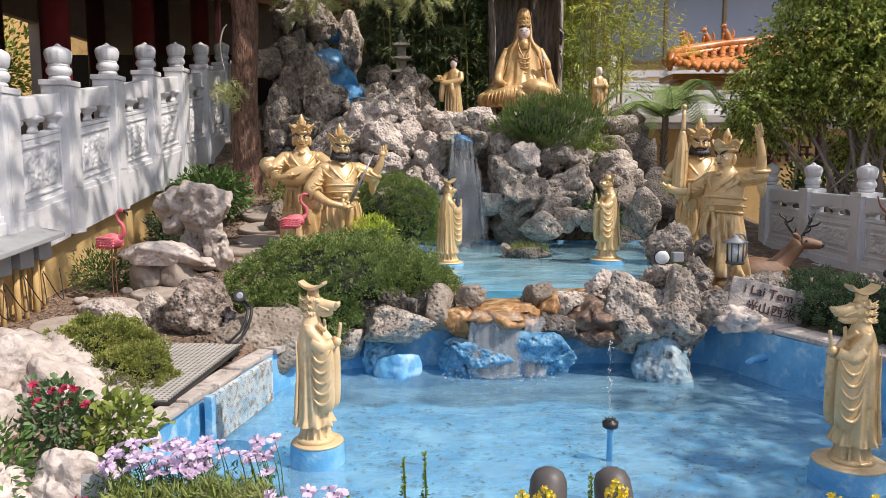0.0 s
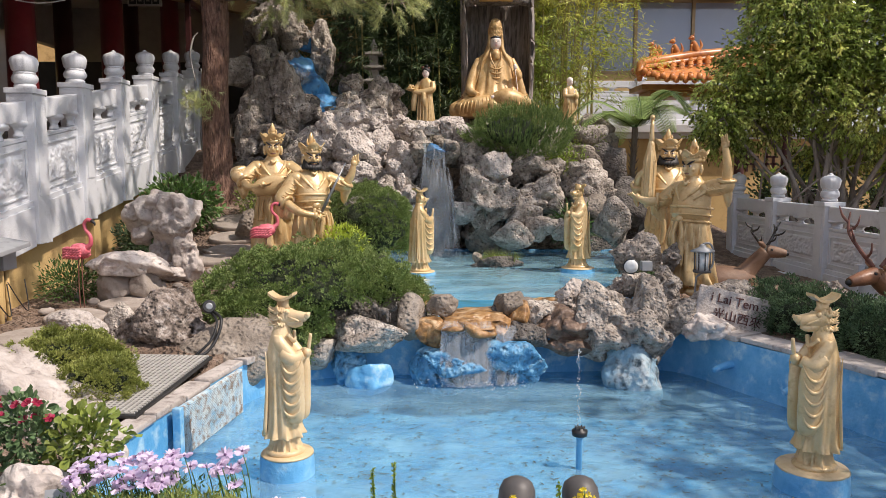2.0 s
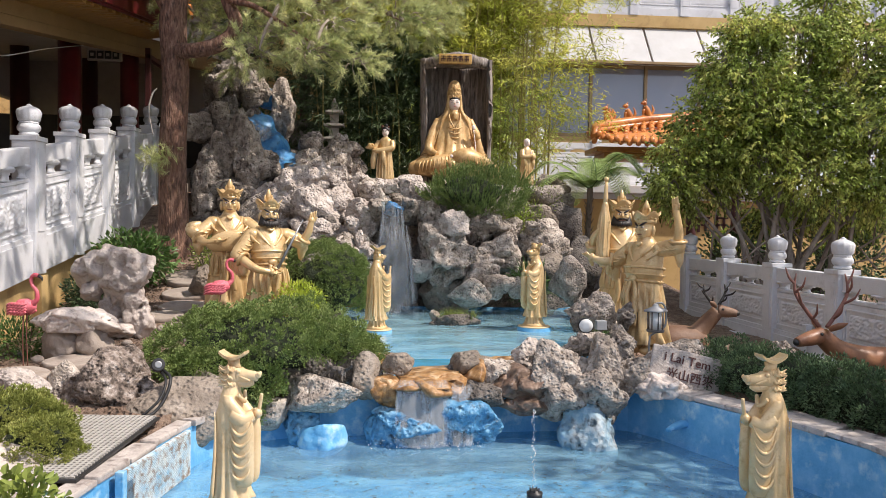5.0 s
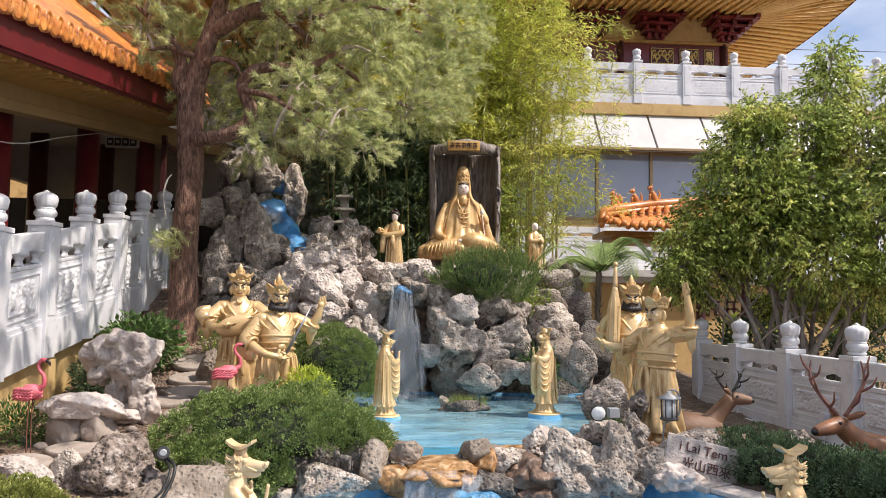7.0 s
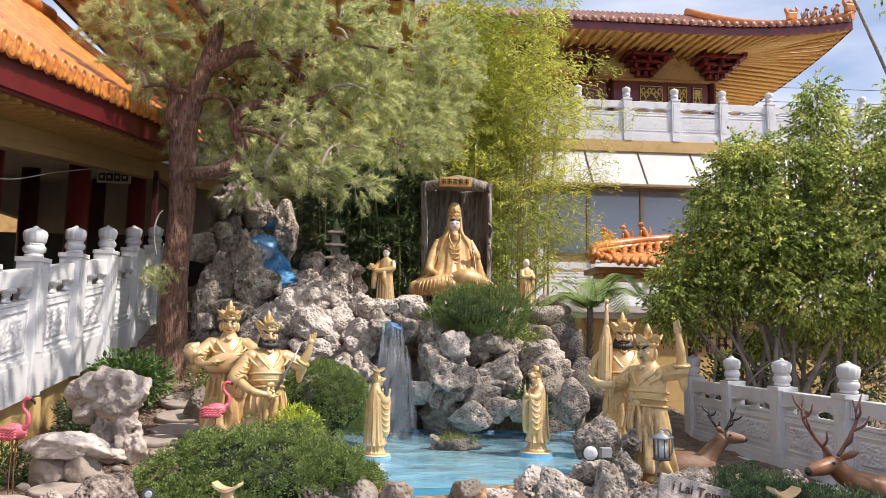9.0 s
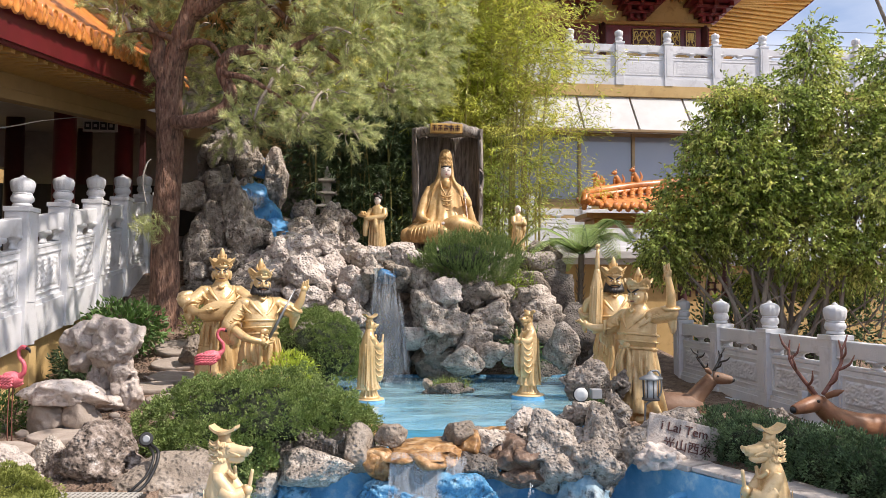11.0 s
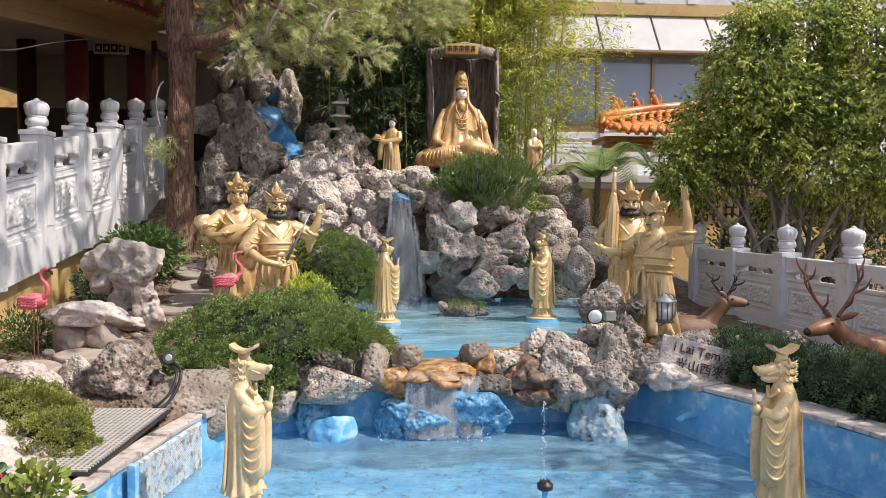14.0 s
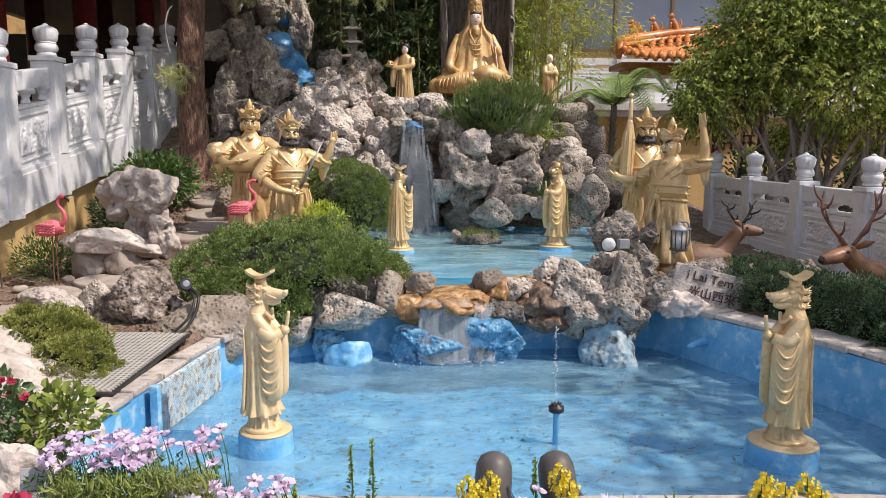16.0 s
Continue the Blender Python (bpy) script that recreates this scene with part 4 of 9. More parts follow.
# hanging board with four small framed notices
bm = bmesh.new()
box(bm, -4.98, 13.20, 4.45, -4.42, 13.24, 4.64, .004)
board = tagged(part("notice_board", bm, M_WALKCEIL), "pale hanging board with four small dark notices", "notice board")
for k in range(4):
    bm = bmesh.new()
    box(bm, -4.95 + k * .128, 13.185, 4.48, -4.84 + k * .128, 13.198, 4.61, .002)
    part("notice", bm, M_DARK, board)
    bm = bmesh.new()
    box(bm, -4.92 + k * .128, 13.175, 4.52, -4.87 + k * .128, 13.183, 4.57)
    part("writing_bar", bm, M_WALKCEIL, board)
bm = bmesh.new()
box(bm, -6.55, 11.0, 4.35, -6.2, 11.05, 4.52, .006)
tagged(part("exit_sign", bm, M_PINKDEEP), "small red sign under the walk ceiling", "sign")
# string of wire along the columns
bm = bmesh.new()
tube(bm, bend([(-4.6, 6.8, 3.75), (-4.6, 8.2, 3.62), (-4.6, 9.4, 3.70), (-4.6, 10.8, 4.1), (-4.6, 12.1, 4.45)], 6), .008, 6)
tagged(part("hanging_cord", bm, M_LAMPWHITE), "thin white cord slung between columns", "cord")

# upper hall behind the pine
far_hall = empty("left_hall", "ochre upper hall with yellow plank eaves behind the pine", "temple hall", kind="structure")
bm = bmesh.new()
box(bm, -5.2, 20.6, 2, 1.0, 20.8, 8.0)
part("wall", bm, M_YELLOW, far_hall)
bm = bmesh.new()
for k in range(5):
    box(bm, -5.1 + 1.4 * k, 20.45, 2, -4.85 + 1.4 * k, 20.6, 7.9, .01)
box(bm, -5.3, 20.35, 7.1, 1.0, 20.6, 7.5, .01)
part("post_frame", bm, M_DARKRED, far_hall)
FX0, FX1, FY = -6.3, 0.4, 13.2
for k in range(22):
    bm = bmesh.new()
    x = FX0 + .2 + k * .29
    box(bm, x, FY + .2, 7.92, x + .12, 20.6, 8.02, .004)
    part("rafter", bm, M_FASCIA, far_hall)
bm = bmesh.new()
box(bm, FX0 + .05, FY + .1, 8.03, FX1, 22, 8.10)
part("soffit", bm, M_FASCIA, far_hall)
bm = bmesh.new()
box(bm, FX0, FY, 8.0, FX1, FY + .09, 8.28, .01)
box(bm, FX0, FY + .092, 8.0, FX0 + .04, 22, 8.28, .01)
part("eave_board", bm, M_DARKRED, far_hall)
bm = bmesh.new()
for k in range(23):
    x = FX0 + .1 + k * .29
    tube(bm, [(x, FY - .05, 8.36), (x, FY + 2.6, 8.95), (x, 19.2, 10.6)], .09, 8)
part("roof_tile_row", bm, M_TILE, far_hall)
raw("roof_bed", [(FX0, FY - .05, 8.30), (FX1, FY - .05, 8.30), (FX1, 19.2, 10.54), (FX0, 19.2, 10.54)], [(0, 1, 2, 3)], M_TILE, far_hall)

# ---- hall at the far right ----
bm = bmesh.new()
box(bm, 2.9, 16.5, -.2, 16, 16.8, 2.52)
tagged(part("wall_yellow", bm, M_YELLOW), "ochre plaster wall of the terrace", "wall", kind="structure")
for k in range(5):
    bm = bmesh.new()
    x = 6.9 + k * .42
    for (a, b, c, d) in ((0, .30, .0, .04), (.02, .07, -.3, .25), (-.02, .28, -.16, -.11), (.18, .23, -.28, .02)):
        box(bm, x + a, 16.47, 2.0 + c, x + b, 16.497, 2.0 + d)
    o = tagged(part("wall_lettering", bm, M_INK), "row of dark red brush characters on the ochre wall", "writing", kind="structure")
bm = bmesh.new()
box(bm, 2.6, 16.2, 2.52, 16, 17.6, 2.70, .02)
box(bm, 2.7, 16.35, 2.40, 16, 16.5, 2.52, .02)
box(bm, 2.6, 17.0, 2.70, 16, 17.5, 2.85, .02)
tagged(part("cornice", bm, M_WHITE), "white stone cornice of the terrace", "cornice", kind="structure")


def turn_bal(name, label, y, x_list, base, H, pw, carve=.012):
    """A balustrade that runs along x, seen from the garden."""
    b = balustrade(name, label, 0, x_list, base, 0, 1, H, pw, carve)
    b.matrix_basis = Matrix.Translation((0, y, 0)) @ Matrix(((0, 1, 0, 0), (-1, 0, 0, 0), (0, 0, 1, 0), (0, 0, 0, 1)))


turn_bal("terrace_balustrade", "white carved balustrade of the lower terrace", 17.3, [2.2 + 1.30 * k for k in range(9)], 2.85, (.12, .60, .72, .86, .92, 1.22), .2)
turn_bal("upper_balustrade", "white balustrade along the upper terrace", 20.4, [1.06 + 1.39 * k for k in range(11)], 7.52, (.25, .80, .95, 1.15, 1.22, 1.58), .24, .006)

hall = empty("main_hall", "ochre temple hall with orange tiled roof and windows", "temple hall", kind="structure")
bm = bmesh.new()
box(bm, 0, 20.15, 2.7, 16, 20.4, 4.2)
box(bm, 0, 20.3, 7.2, 16, 20.62, 7.52, .01)
part("facade", bm, M_YELLOW, hall)
# terrace floor out of view, added to bounce sun up to the soffit
bm = bmesh.new()
box(bm, -2, 20.63, 7.3, 16, 40, 7.5)
part("upper_terrace", bm, M_WHITE, hall, "pale stone terrace floor")
for k in range(10):
    x0 = .90 + k * 1.5
    bm = bmesh.new()
    box(bm, x0, 20.18, 4.2, x0 + .09, 20.32, 6.15, .01)
    box(bm, x0 + .09, 20.2, 6.05, x0 + 1.5, 20.3, 6.15, .008)
    box(bm, x0 + .09, 20.2, 4.2, x0 + 1.5, 20.3, 4.3, .008)
    w = part("window", bm, M_BRONZE, hall, "bronze framed window with blue-grey panes")
    bm = bmesh.new()
    box(bm, x0 + .09, 20.24, 4.3, x0 + 1.5, 20.26, 6.05)
    part("pane", bm, M_GLASS, w)
    bm = bmesh.new()
    vs = [bm.verts.new(p) for p in ((x0 + .03, 19.55, 6.12), (x0 + 1.47, 19.55, 6.12), (x0 + 1.47, 20.45, 7.28), (x0 + .03, 20.45, 7.28))]
    f = bm.faces.new(vs)
    r = bmesh.ops.extrude_face_region(bm, geom=[f])
    for v in r["geom"]:
        if isinstance(v, bmesh.types.BMVert):
            v.co += Vector((0, .03, -.05))
    part("awning_panel", bm, M_AWN, hall, "white sloping roof panel")
bm = bmesh.new()
box(bm, 0, 19.52, 6.04, 16, 19.62, 6.11, .01)
part("awning_rail", bm, M_BRONZE, hall)
# upper storey
bm = bmesh.new()
box(bm, 0, 23.0, 7.5, 10.3, 23.3, 11.4)
box(bm, 10.2, 23.3, 7.5, 10.3, 40, 11.4)
part("upper_wall", bm, M_YELLOW, hall)
bm = bmesh.new()
box(bm, 0, 22.9, 9.35, 10.36, 22.995, 10.15, .01)
part("frieze", bm, M_RED, hall, "dark red painted frieze")
for x0, x1 in ((1.4, 2.2), (2.35, 3.05), (3.2, 4.0), (7.84, 8.62), (8.76, 9.42), (9.56, 9.92)):
    bm = bmesh.new()
    box(bm, x0, 22.87, 9.50, x1, 22.895, 10.06, .006)
    for a, b, c, d in ((x0 + .03, x1 - .03, 9.53, 9.55), (x0 + .03, x1 - .03, 10.01, 10.03), (x0 + .03, x0 + .05, 9.551, 10.009), (x1 - .05, x1 - .03, 9.551, 10.009)):
        box(bm, a, 22.855, c, b, 22.869, d, .002, mi=1)
    fr = part("frieze_panel", bm, (M_DARKRED, M_SIGNGOLD), hall, "dark red panel with a gilt border")
    bm = bmesh.new()
    xm, w = (x0 + x1) / 2, (x1 - x0) / 2 - .1
    for t in (-1, 1):
        for q in range(3):
            c = (xm + t * w * (.22 + .34 * q), 9.78 + .06 * (-1) ** q)
            limb(bm, [(c[0] + .11 * w * r * math.cos(a), 22.862, c[1] + .055 * r * math.sin(a)) for a, r in ((0, 2.4), (1.2, 2.2), (2.6, 1.9), (4.0, 1.6), (5.4, 1.2), (6.8, .8))], (.008, .024, .026, .024, .02, .012), 4, 6)
            limb(bm, [(c[0], 22.862, c[1] - .10), (c[0] + t * .05, 22.862, c[1] - .16), (c[0] + t * .13 * w, 22.862, c[1] - .13)], (.02, .018, .006), 3, 6)
    part("scroll", bm, M_SIGNGOLD, fr, "gilt scrolling leaves")
bm = bmesh.new()
box(bm, 0, 22.80, 10.16, 10.42, 22.95, 10.26, .01)
part("frieze_rail", bm, M_BEAM, hall, "ochre moulding over the frieze")
for x in (.4, 3.6, 6.9, 10.2):
    bm = bmesh.new()
    lathe(bm, [(.11, 7.5), (.11, 10.2)], 18, x, 22.90, 0)
    part("hall_column", bm, M_DARKRED, hall)
for x in (.4, 2.3, 4.2, 6.1, 7.98, 10.3):
    bm = bmesh.new()
    for q in range(4):
        w = .25 + q * .17
        box(bm, x - w, 22.95 - .22 * q - .15, 10.28 + q * .17, x + w, 22.95, 10.28 + q * .17 + .10, .01)
        for e in (-1, 0, 1):
            box(bm, x + e * w * .85 - .06, 22.9 - .22 * q - .25, 10.28 + q * .17 + .02, x + e * w * .85 + .06, 22.95, 10.28 + q * .17 + .165, .01)
    part("bracket_set", bm, M_RED, hall, "dark red stepped bracket set")


def lift(x):
    """The eave turns up towards its corner."""
    return .36 * max(0, (x - 9.0) / 4.4) ** 2.2


CX, EY = 13.42, 20.4
bm = bmesh.new()
front = [(x, EY, 10.75 + lift(x)) for x in np.linspace(-1, CX, 30)]
for (xa, ya, za), (xb, yb, zb_) in zip(front, front[1:]):
    q = [bm.verts.new(p) for p in ((xa, ya, za), (xb, yb, zb_), (xb, yb, zb_ + .26), (xa, ya, za + .26))]
    bm.faces.new(q)
side = [(CX, y, 10.75 + lift(CX - (y - EY) * .9)) for y in np.linspace(EY, 40, 20)]
for (xa, ya, za), (xb, yb, zb_) in zip(side, side[1:]):
    q = [bm.verts.new(p) for p in ((xa, ya, za), (xb, yb, zb_), (xb, yb, zb_ + .26), (xa, ya, za + .26))]
    bm.faces.new(q)
part("hall_eave_board", bm, M_RED, hall, "dark red eave board")
bm = bmesh.new()
for (xa, ya, za), (xb, yb, zb_) in zip(front, front[1:]):
    wa, wb = min(xa, 10.4), min(xb, 10.4)
    q = [bm.verts.new(p) for p in ((xa, ya, za + .05), (xb, yb, zb_ + .05), (wb, 23.1, 11.1), (wa, 23.1, 11.1))]
    bm.faces.new(q)
for (xa, ya, za), (xb, yb, zb_) in zip(side, side[1:]):
    q = [bm.verts.new(p) for p in ((xa, ya, za + .05), (xb, yb, zb_ + .05), (10.25, max(yb, 23.1), 11.1), (10.25, max(ya, 23.1), 11.1))]
    bm.faces.new(q)
part("hall_soffit", bm, M_FASCIA, hall)
for x in np.arange(-.8, CX - .1, .27):
    wx = min(x, 10.4)
    bm = bmesh.new()
    tube(bm, [(x, EY + .03, 10.78 + lift(x)), (wx, 23.0, 11.02)], .055, 6)
    part("hall_rafter", bm, M_FASCIA, hall)
for y in np.arange(EY + .3, 38, .33):
    z = 10.78 + lift(CX - (y - EY) * .9)
    bm = bmesh.new()
    tube(bm, [(CX - .03, y, z), (10.3, max(y, 23.0), 11.02)], .055, 6)
    part("hall_rafter", bm, M_FASCIA, hall)
# roof of the hall
V, F = [], []
nr = 170
for j in range(11):
    u = j / 10
    for k in range(nr):
        x = -1 + (CX + 1) * k / (nr - 1)
        V.append((x - u * 3.2 * max(0, (x - 4) / 9.6), EY - .06 + u * 4.4, 11.0 + lift(x) * (1 - u) ** 2 + u * 2.3 - .45 * math.sin(math.pi * u) * .6 + .05 * (1 if k % 3 == 1 else 0)))
for j in range(10):
    for k in range(nr - 1):
        a = j * nr + k
        F.append((a, a + 1, a + nr + 1, a + nr))
raw("hall_roof", V, F, M_HALLTILE, hall, "weathered red-brown tile roof")
for x in np.arange(-.8, CX, .26):
    bm = bmesh.new()
    lathe(bm, [(.09, -.05), (.09, 0), (.02, .02)], 10)
    for v in bm.verts:
        v.co = Vector((x + v.co.x, EY - .08 - v.co.z, 11.07 + lift(x) + v.co.y))
    part("hall_tile_end", bm, M_HALLTILE, hall)
bm = bmesh.new()
hip = [(CX - 3.2 * u, EY - .05 + 4.4 * u, 11.15 + .36 * (1 - u) ** 2 * (1.01) + u * 2.3 - .27 * math.sin(math.pi * u)) for u in np.linspace(0, 1, 12)]
tube(bm, hip, .14, 8)
part("hip_ridge", bm, M_TILE, hall)
for k, u in enumerate((.015, .085, .15, .20, .25, .33)):
    bm = bmesh.new()
    x, y, z = CX - 3.2 * u, EY - .05 + 4.4 * u, 11.26 + .36 * (1 - u) ** 2 + u * 2.3 - .27 * math.sin(math.pi * u)
    if k in (0, 5):
        # stout end beast with an open jaw and a curled crest
        box(bm, x - .16, y - .08, z, x + .16, y + .08, z + .26, .04)
        for e in (-1, 1):
            limb(bm, [(x + e * .12, y, z + .2), (x + e * .19, y, z + .34), (x + e * .13, y, z + .44)], (.06, .05, .02), 4, 8)
        ball(bm, (x, y, z + .30), (.10, .08, .08), sub=2)
    else:
        limb(bm, [(x - .10, y, z), (x - .05, y, z + .13), (x + .03, y, z + .24)], (.055, .07, .05), 4, 8)
        limb(bm, [(x + .06, y, z), (x + .05, y, z + .12), (x + .02, y, z + .2)], (.025, .03, .04), 3, 8)
        ball(bm, (x + .05, y, z + .31), (.075, .05, .055), sub=2)
        limb(bm, [(x - .10, y, z + .04), (x - .15, y, z + .16), (x - .11, y, z + .24)], (.02, .022, .008), 3, 6)
    part("roof_figure", bm, M_HALLTILE if 0 < k < 5 else M_TILE, hall, "small tiled roof figure")

# little pavilion roof between terrace and trees
pav = empty("pavilion", "small pavilion with orange barrel tile roof", "pavilion", kind="structure")
PY = 14.2
HIP = [(3.93, 3.50), (4.05, 3.72), (4.25, 3.83), (5.31, 4.00), (7.0, 4.16)]


def pav_eave(x):
    """The eave of the pavilion: level, turned up at its corner."""
    return 3.42 - .012 * (x - 5) + .11 * max(0, 1 - (x - 3.95) / .55) ** 2


def pav_ridge(x):
    return float(np.interp(x, [h[0] for h in HIP], [h[1] for h in HIP]))


for k in range(19):
    x = 3.98 + k * .17
    xt = x + .12 + .30 * min(1, k / 3)
    bm = bmesh.new()
    z0, z1 = pav_eave(x), pav_ridge(xt) - .06
    pts = [(x + (xt - x) * u, PY - .12 + u * 1.25, z0 + (z1 - z0) * u - .05 * math.sin(math.pi * u)) for u in np.linspace(0, 1, 7)]
    tube(bm, pts, .056, 8)
    row = part("tile_row", bm, M_TILE, pav)
    for q in range(1, 6):
        p = pts[q]
        bm = bmesh.new()
        tube(bm, [(p[0] - .006, p[1] - .02, p[2] - .006), (p[0] + .006, p[1] + .02, p[2] + .010)], .062, 8)
        part("tile_joint", bm, M_TILE, row)
    bm = bmesh.new()
    ball(bm, (x, PY - .13, z0), (.055, .022, .055), sub=2)
    part("tile_end", bm, M_TILE, row)
    bm = bmesh.new()
    ball(bm, (x + .085, PY - .10, z0 - .055), (.066, .016, .06), sub=1)
    part("drip_tile", bm, M_TILE, pav)
V = [(3.95, PY - .10, 3.44), (7.1, PY - .10, 3.36), (7.4, PY + 1.13, 4.02), (4.2, PY + 1.13, 3.70)]
raw("roof_bed", V, [(0, 1, 2, 3)], M_TILE, pav)
bm = bmesh.new()
tube(bm, [(x, PY + .05 + 1.1 * min(1, (x - 3.93) / .4), z) for x, z in HIP], (.06, .085, .095, .095, .095), 8)
tube(bm, [(x, PY + .03 + 1.1 * min(1, (x - 3.93) / .4), z - .10) for x, z in HIP], (.05, .075, .08, .08, .08), 8)
part("ridge", bm, M_TILE, pav)
for n_, (x, z) in enumerate(((4.50, 3.92), (4.92, 3.98), (5.30, 4.05))):
    bm = bmesh.new()
    limb(bm, [(x + .07, PY + 1.15, z), (x + .03, PY + 1.15, z + .12), (x - .02, PY + 1.14, z + .22)], (.065, .07, .045), 4, 10)
    limb(bm, [(x - .06, PY + 1.13, z), (x - .05, PY + 1.13, z + .16)], (.025, .03), 3, 8)
    ball(bm, (x - .045, PY + 1.13, z + .285), (.055, .045, .05), sub=2)
    limb(bm, [(x - .05, PY + 1.12, z + .285), (x - .11, PY + 1.11, z + .27)], (.032, .022), 2, 8)
    limb(bm, [(x - .02, PY + 1.13, z + .32), (x + .0, PY + 1.13, z + .37)], (.016, .004), 2, 6)
    limb(bm, [(x + .10, PY + 1.15, z + .04), (x + .16, PY + 1.15, z + .14), (x + .12, PY + 1.15, z + .26)], (.03, .028, .006), 4, 8)
    if n_ == 0:
        for k in range(5):
            a = -.9 + k * .45
            limb(bm, [(x + .04, PY + 1.15, z + .08), (x + .04 + .13 * math.sin(a), PY + 1.15, z + .10 + .14 * math.cos(a)), (x + .04 + .17 * math.sin(a), PY + 1.15, z + .10 + .20 * math.cos(a))], (.03, .025, .004), 3, 6)
    part("roof_figure", bm, M_TILE, pav, "small orange roof figure")
bm = bmesh.new()
for (z0, z1, o) in ((3.12, 3.24, .50), (3.24, 3.34, .30)):
    box(bm, 3.75 + o, PY + o * .9, z0, 7.05, PY + 1.2, z1, .012)
part("eave_band", bm, M_BEAM, pav, "ochre boarding under the tiles")
for x in (6.0, 6.9):
    bm = bmesh.new()
    lathe(bm, [(.09, .3), (.09, 3.15)], 14, x, PY + .4, 0)
    part("pavilion_post", bm, M_DARKRED, pav)

# plain near-black wall added behind the garden, standing in for the shade there
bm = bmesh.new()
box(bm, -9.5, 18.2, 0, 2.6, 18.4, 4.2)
tagged(part("shade_backdrop", bm, M_DARK), "near-black wall added for the shade behind the bamboo", "wall", kind="structure")
lines = empty("power_line", "thin dark power lines across the sky", "power line")
for k in range(4):
    bm = bmesh.new()
    tube(bm, [(8, 60, 22 + k * 1.3), (30, 62, 20.5 + k * 1.3), (60, 64, 21.5 + k * 1.3)], .03, 5)
    part("wire", bm, M_BLACK, lines)
for x, y in ((8, 60), (60, 64)):
    bm = bmesh.new()
    lathe(bm, [(.25, 0), (.15, 26.5)], 8, x, y, 0)
    part("pole", bm, M_BARK2, lines)

bm = bmesh.new()
box(bm, 14.6, 27, 0, 26, 30, 10.0)
box(bm, 14.5, 26.9, 10.0, 26, 30, 10.3, .02)
tagged(part("wall_far", bm, M_YELLOW), "tan wall of a further building", "wall", kind="structure")


# ---- rockery ----
# rows: centre x y z, half sizes
rockery = empty("rockery", "tall rockery of grey pitted limestone round a waterfall", "rockery", kind="structure")
FALL_LEFT = [
    (-1.39, 11.3, 2.15, 0.37, 0.3, 0.29),
    (-0.99, 11, 1.96, 0.32, 0.3, 0.34),
    (-0.64, 11.1, 2.1, 0.28, 0.24, 0.24),
    (-0.32, 10.8, 1.77, 0.22, 0.24, 0.31),
    (-0.91, 10.9, 1.6, 0.4, 0.31, 0.3),
    (-0.45, 10.6, 1.39, 0.35, 0.26, 0.23),
    (-0.26, 10.6, 1.23, 0.23, 0.28, 0.39),
    (-1.67, 11.2, 1.9, 0.33, 0.27, 0.29),
    (-0.21, 11.3, 2.31, 0.19, 0.16, 0.16),
    (-1.05, 10.7, 1.11, 0.39, 0.3, 0.28),
]
FALL_TOP = [
    (-0.68, 11.6, 2.43, 0.19, 0.17, 0.19),
    (-0.34, 11.5, 2.38, 0.19, 0.15, 0.14),
    (0.01, 11.4, 2.34, 0.21, 0.15, 0.14),
    (0.37, 11.4, 2.36, 0.19, 0.15, 0.16),
    (0.59, 11.2, 2.16, 0.21, 0.19, 0.22),
    (-1.12, 11.7, 2.43, 0.45, 0.36, 0.36),
    (1, 11.3, 2.19, 0.29, 0.24, 0.25),
]
# paler rock on this upper band stands in for the sun on it
rocks(FALL_LEFT[:5], 1, M_ROCKW, rockery, "pitted", 5, 1.02)
rocks(FALL_LEFT[5:], 6, M_ROCK, rockery, "pitted", 5, 1.02)
rocks(FALL_TOP, 20, M_ROCKW, rockery, "pitted", 5, 1.0)
chips(FALL_LEFT, 600, 4, M_ROCKW, rockery, "craggy")
chips(FALL_TOP, 700, 3, M_ROCKW, rockery, "craggy", .5)
FALL_RIGHT = [
    (0.77, 10.5, 1.41, 0.37, 0.37, 0.44),
    (0.71, 10.9, 1.95, 0.3, 0.25, 0.26),
    (1.32, 10.8, 1.72, 0.32, 0.26, 0.26),
    (1.76, 10.8, 1.68, 0.2, 0.17, 0.18),
    (1.61, 10.6, 1.35, 0.39, 0.3, 0.27),
    (2.21, 10.9, 1.62, 0.32, 0.25, 0.24),
    (2.36, 10.8, 1.38, 0.32, 0.25, 0.24),
    (1.31, 10.2, 1.09, 0.25, 0.21, 0.21),
    (1.1, 9.9, 0.9, 0.23, 0.19, 0.18),
    (1.49, 10, 0.97, 0.19, 0.17, 0.18),
    (1.8, 10.1, 0.97, 0.15, 0.14, 0.16),
    (2.44, 9.8, 1.02, 0.23, 0.23, 0.29),
    (2.62, 11.5, 1.98, 0.21, 0.19, 0.21),
]
FALL_RIGHT_MORE = [
    (2.29, 11.3, 1.9, 0.25, 0.21, 0.2),
    (0.88, 10.6, 0.8, 0.36, 0.27, 0.24),
    (2.63, 12, 2.34, 0.22, 0.2, 0.22),
    (2.26, 10.5, 1.08, 0.28, 0.23, 0.23),
    (0.18, 11, 0.93, 0.37, 0.37, 0.45),
]
rock((.80, 10.5, 1.36, .40, .40, .47), 31, M_ROCK, rockery, "pitted", 5)
chips([(.80, 10.5, 1.36, .42, .40, .48)], 860, 4, M_ROCKW, rockery, "craggy", .42)
rocks(FALL_RIGHT[1:7], 32, M_ROCK, rockery, "pitted", 5, 1.0)
rocks(FALL_RIGHT[7:], 38, M_ROCK, rockery, "craggy", 4, 1.0)
rocks(FALL_RIGHT_MORE, 50, M_ROCKB, rockery, "craggy")
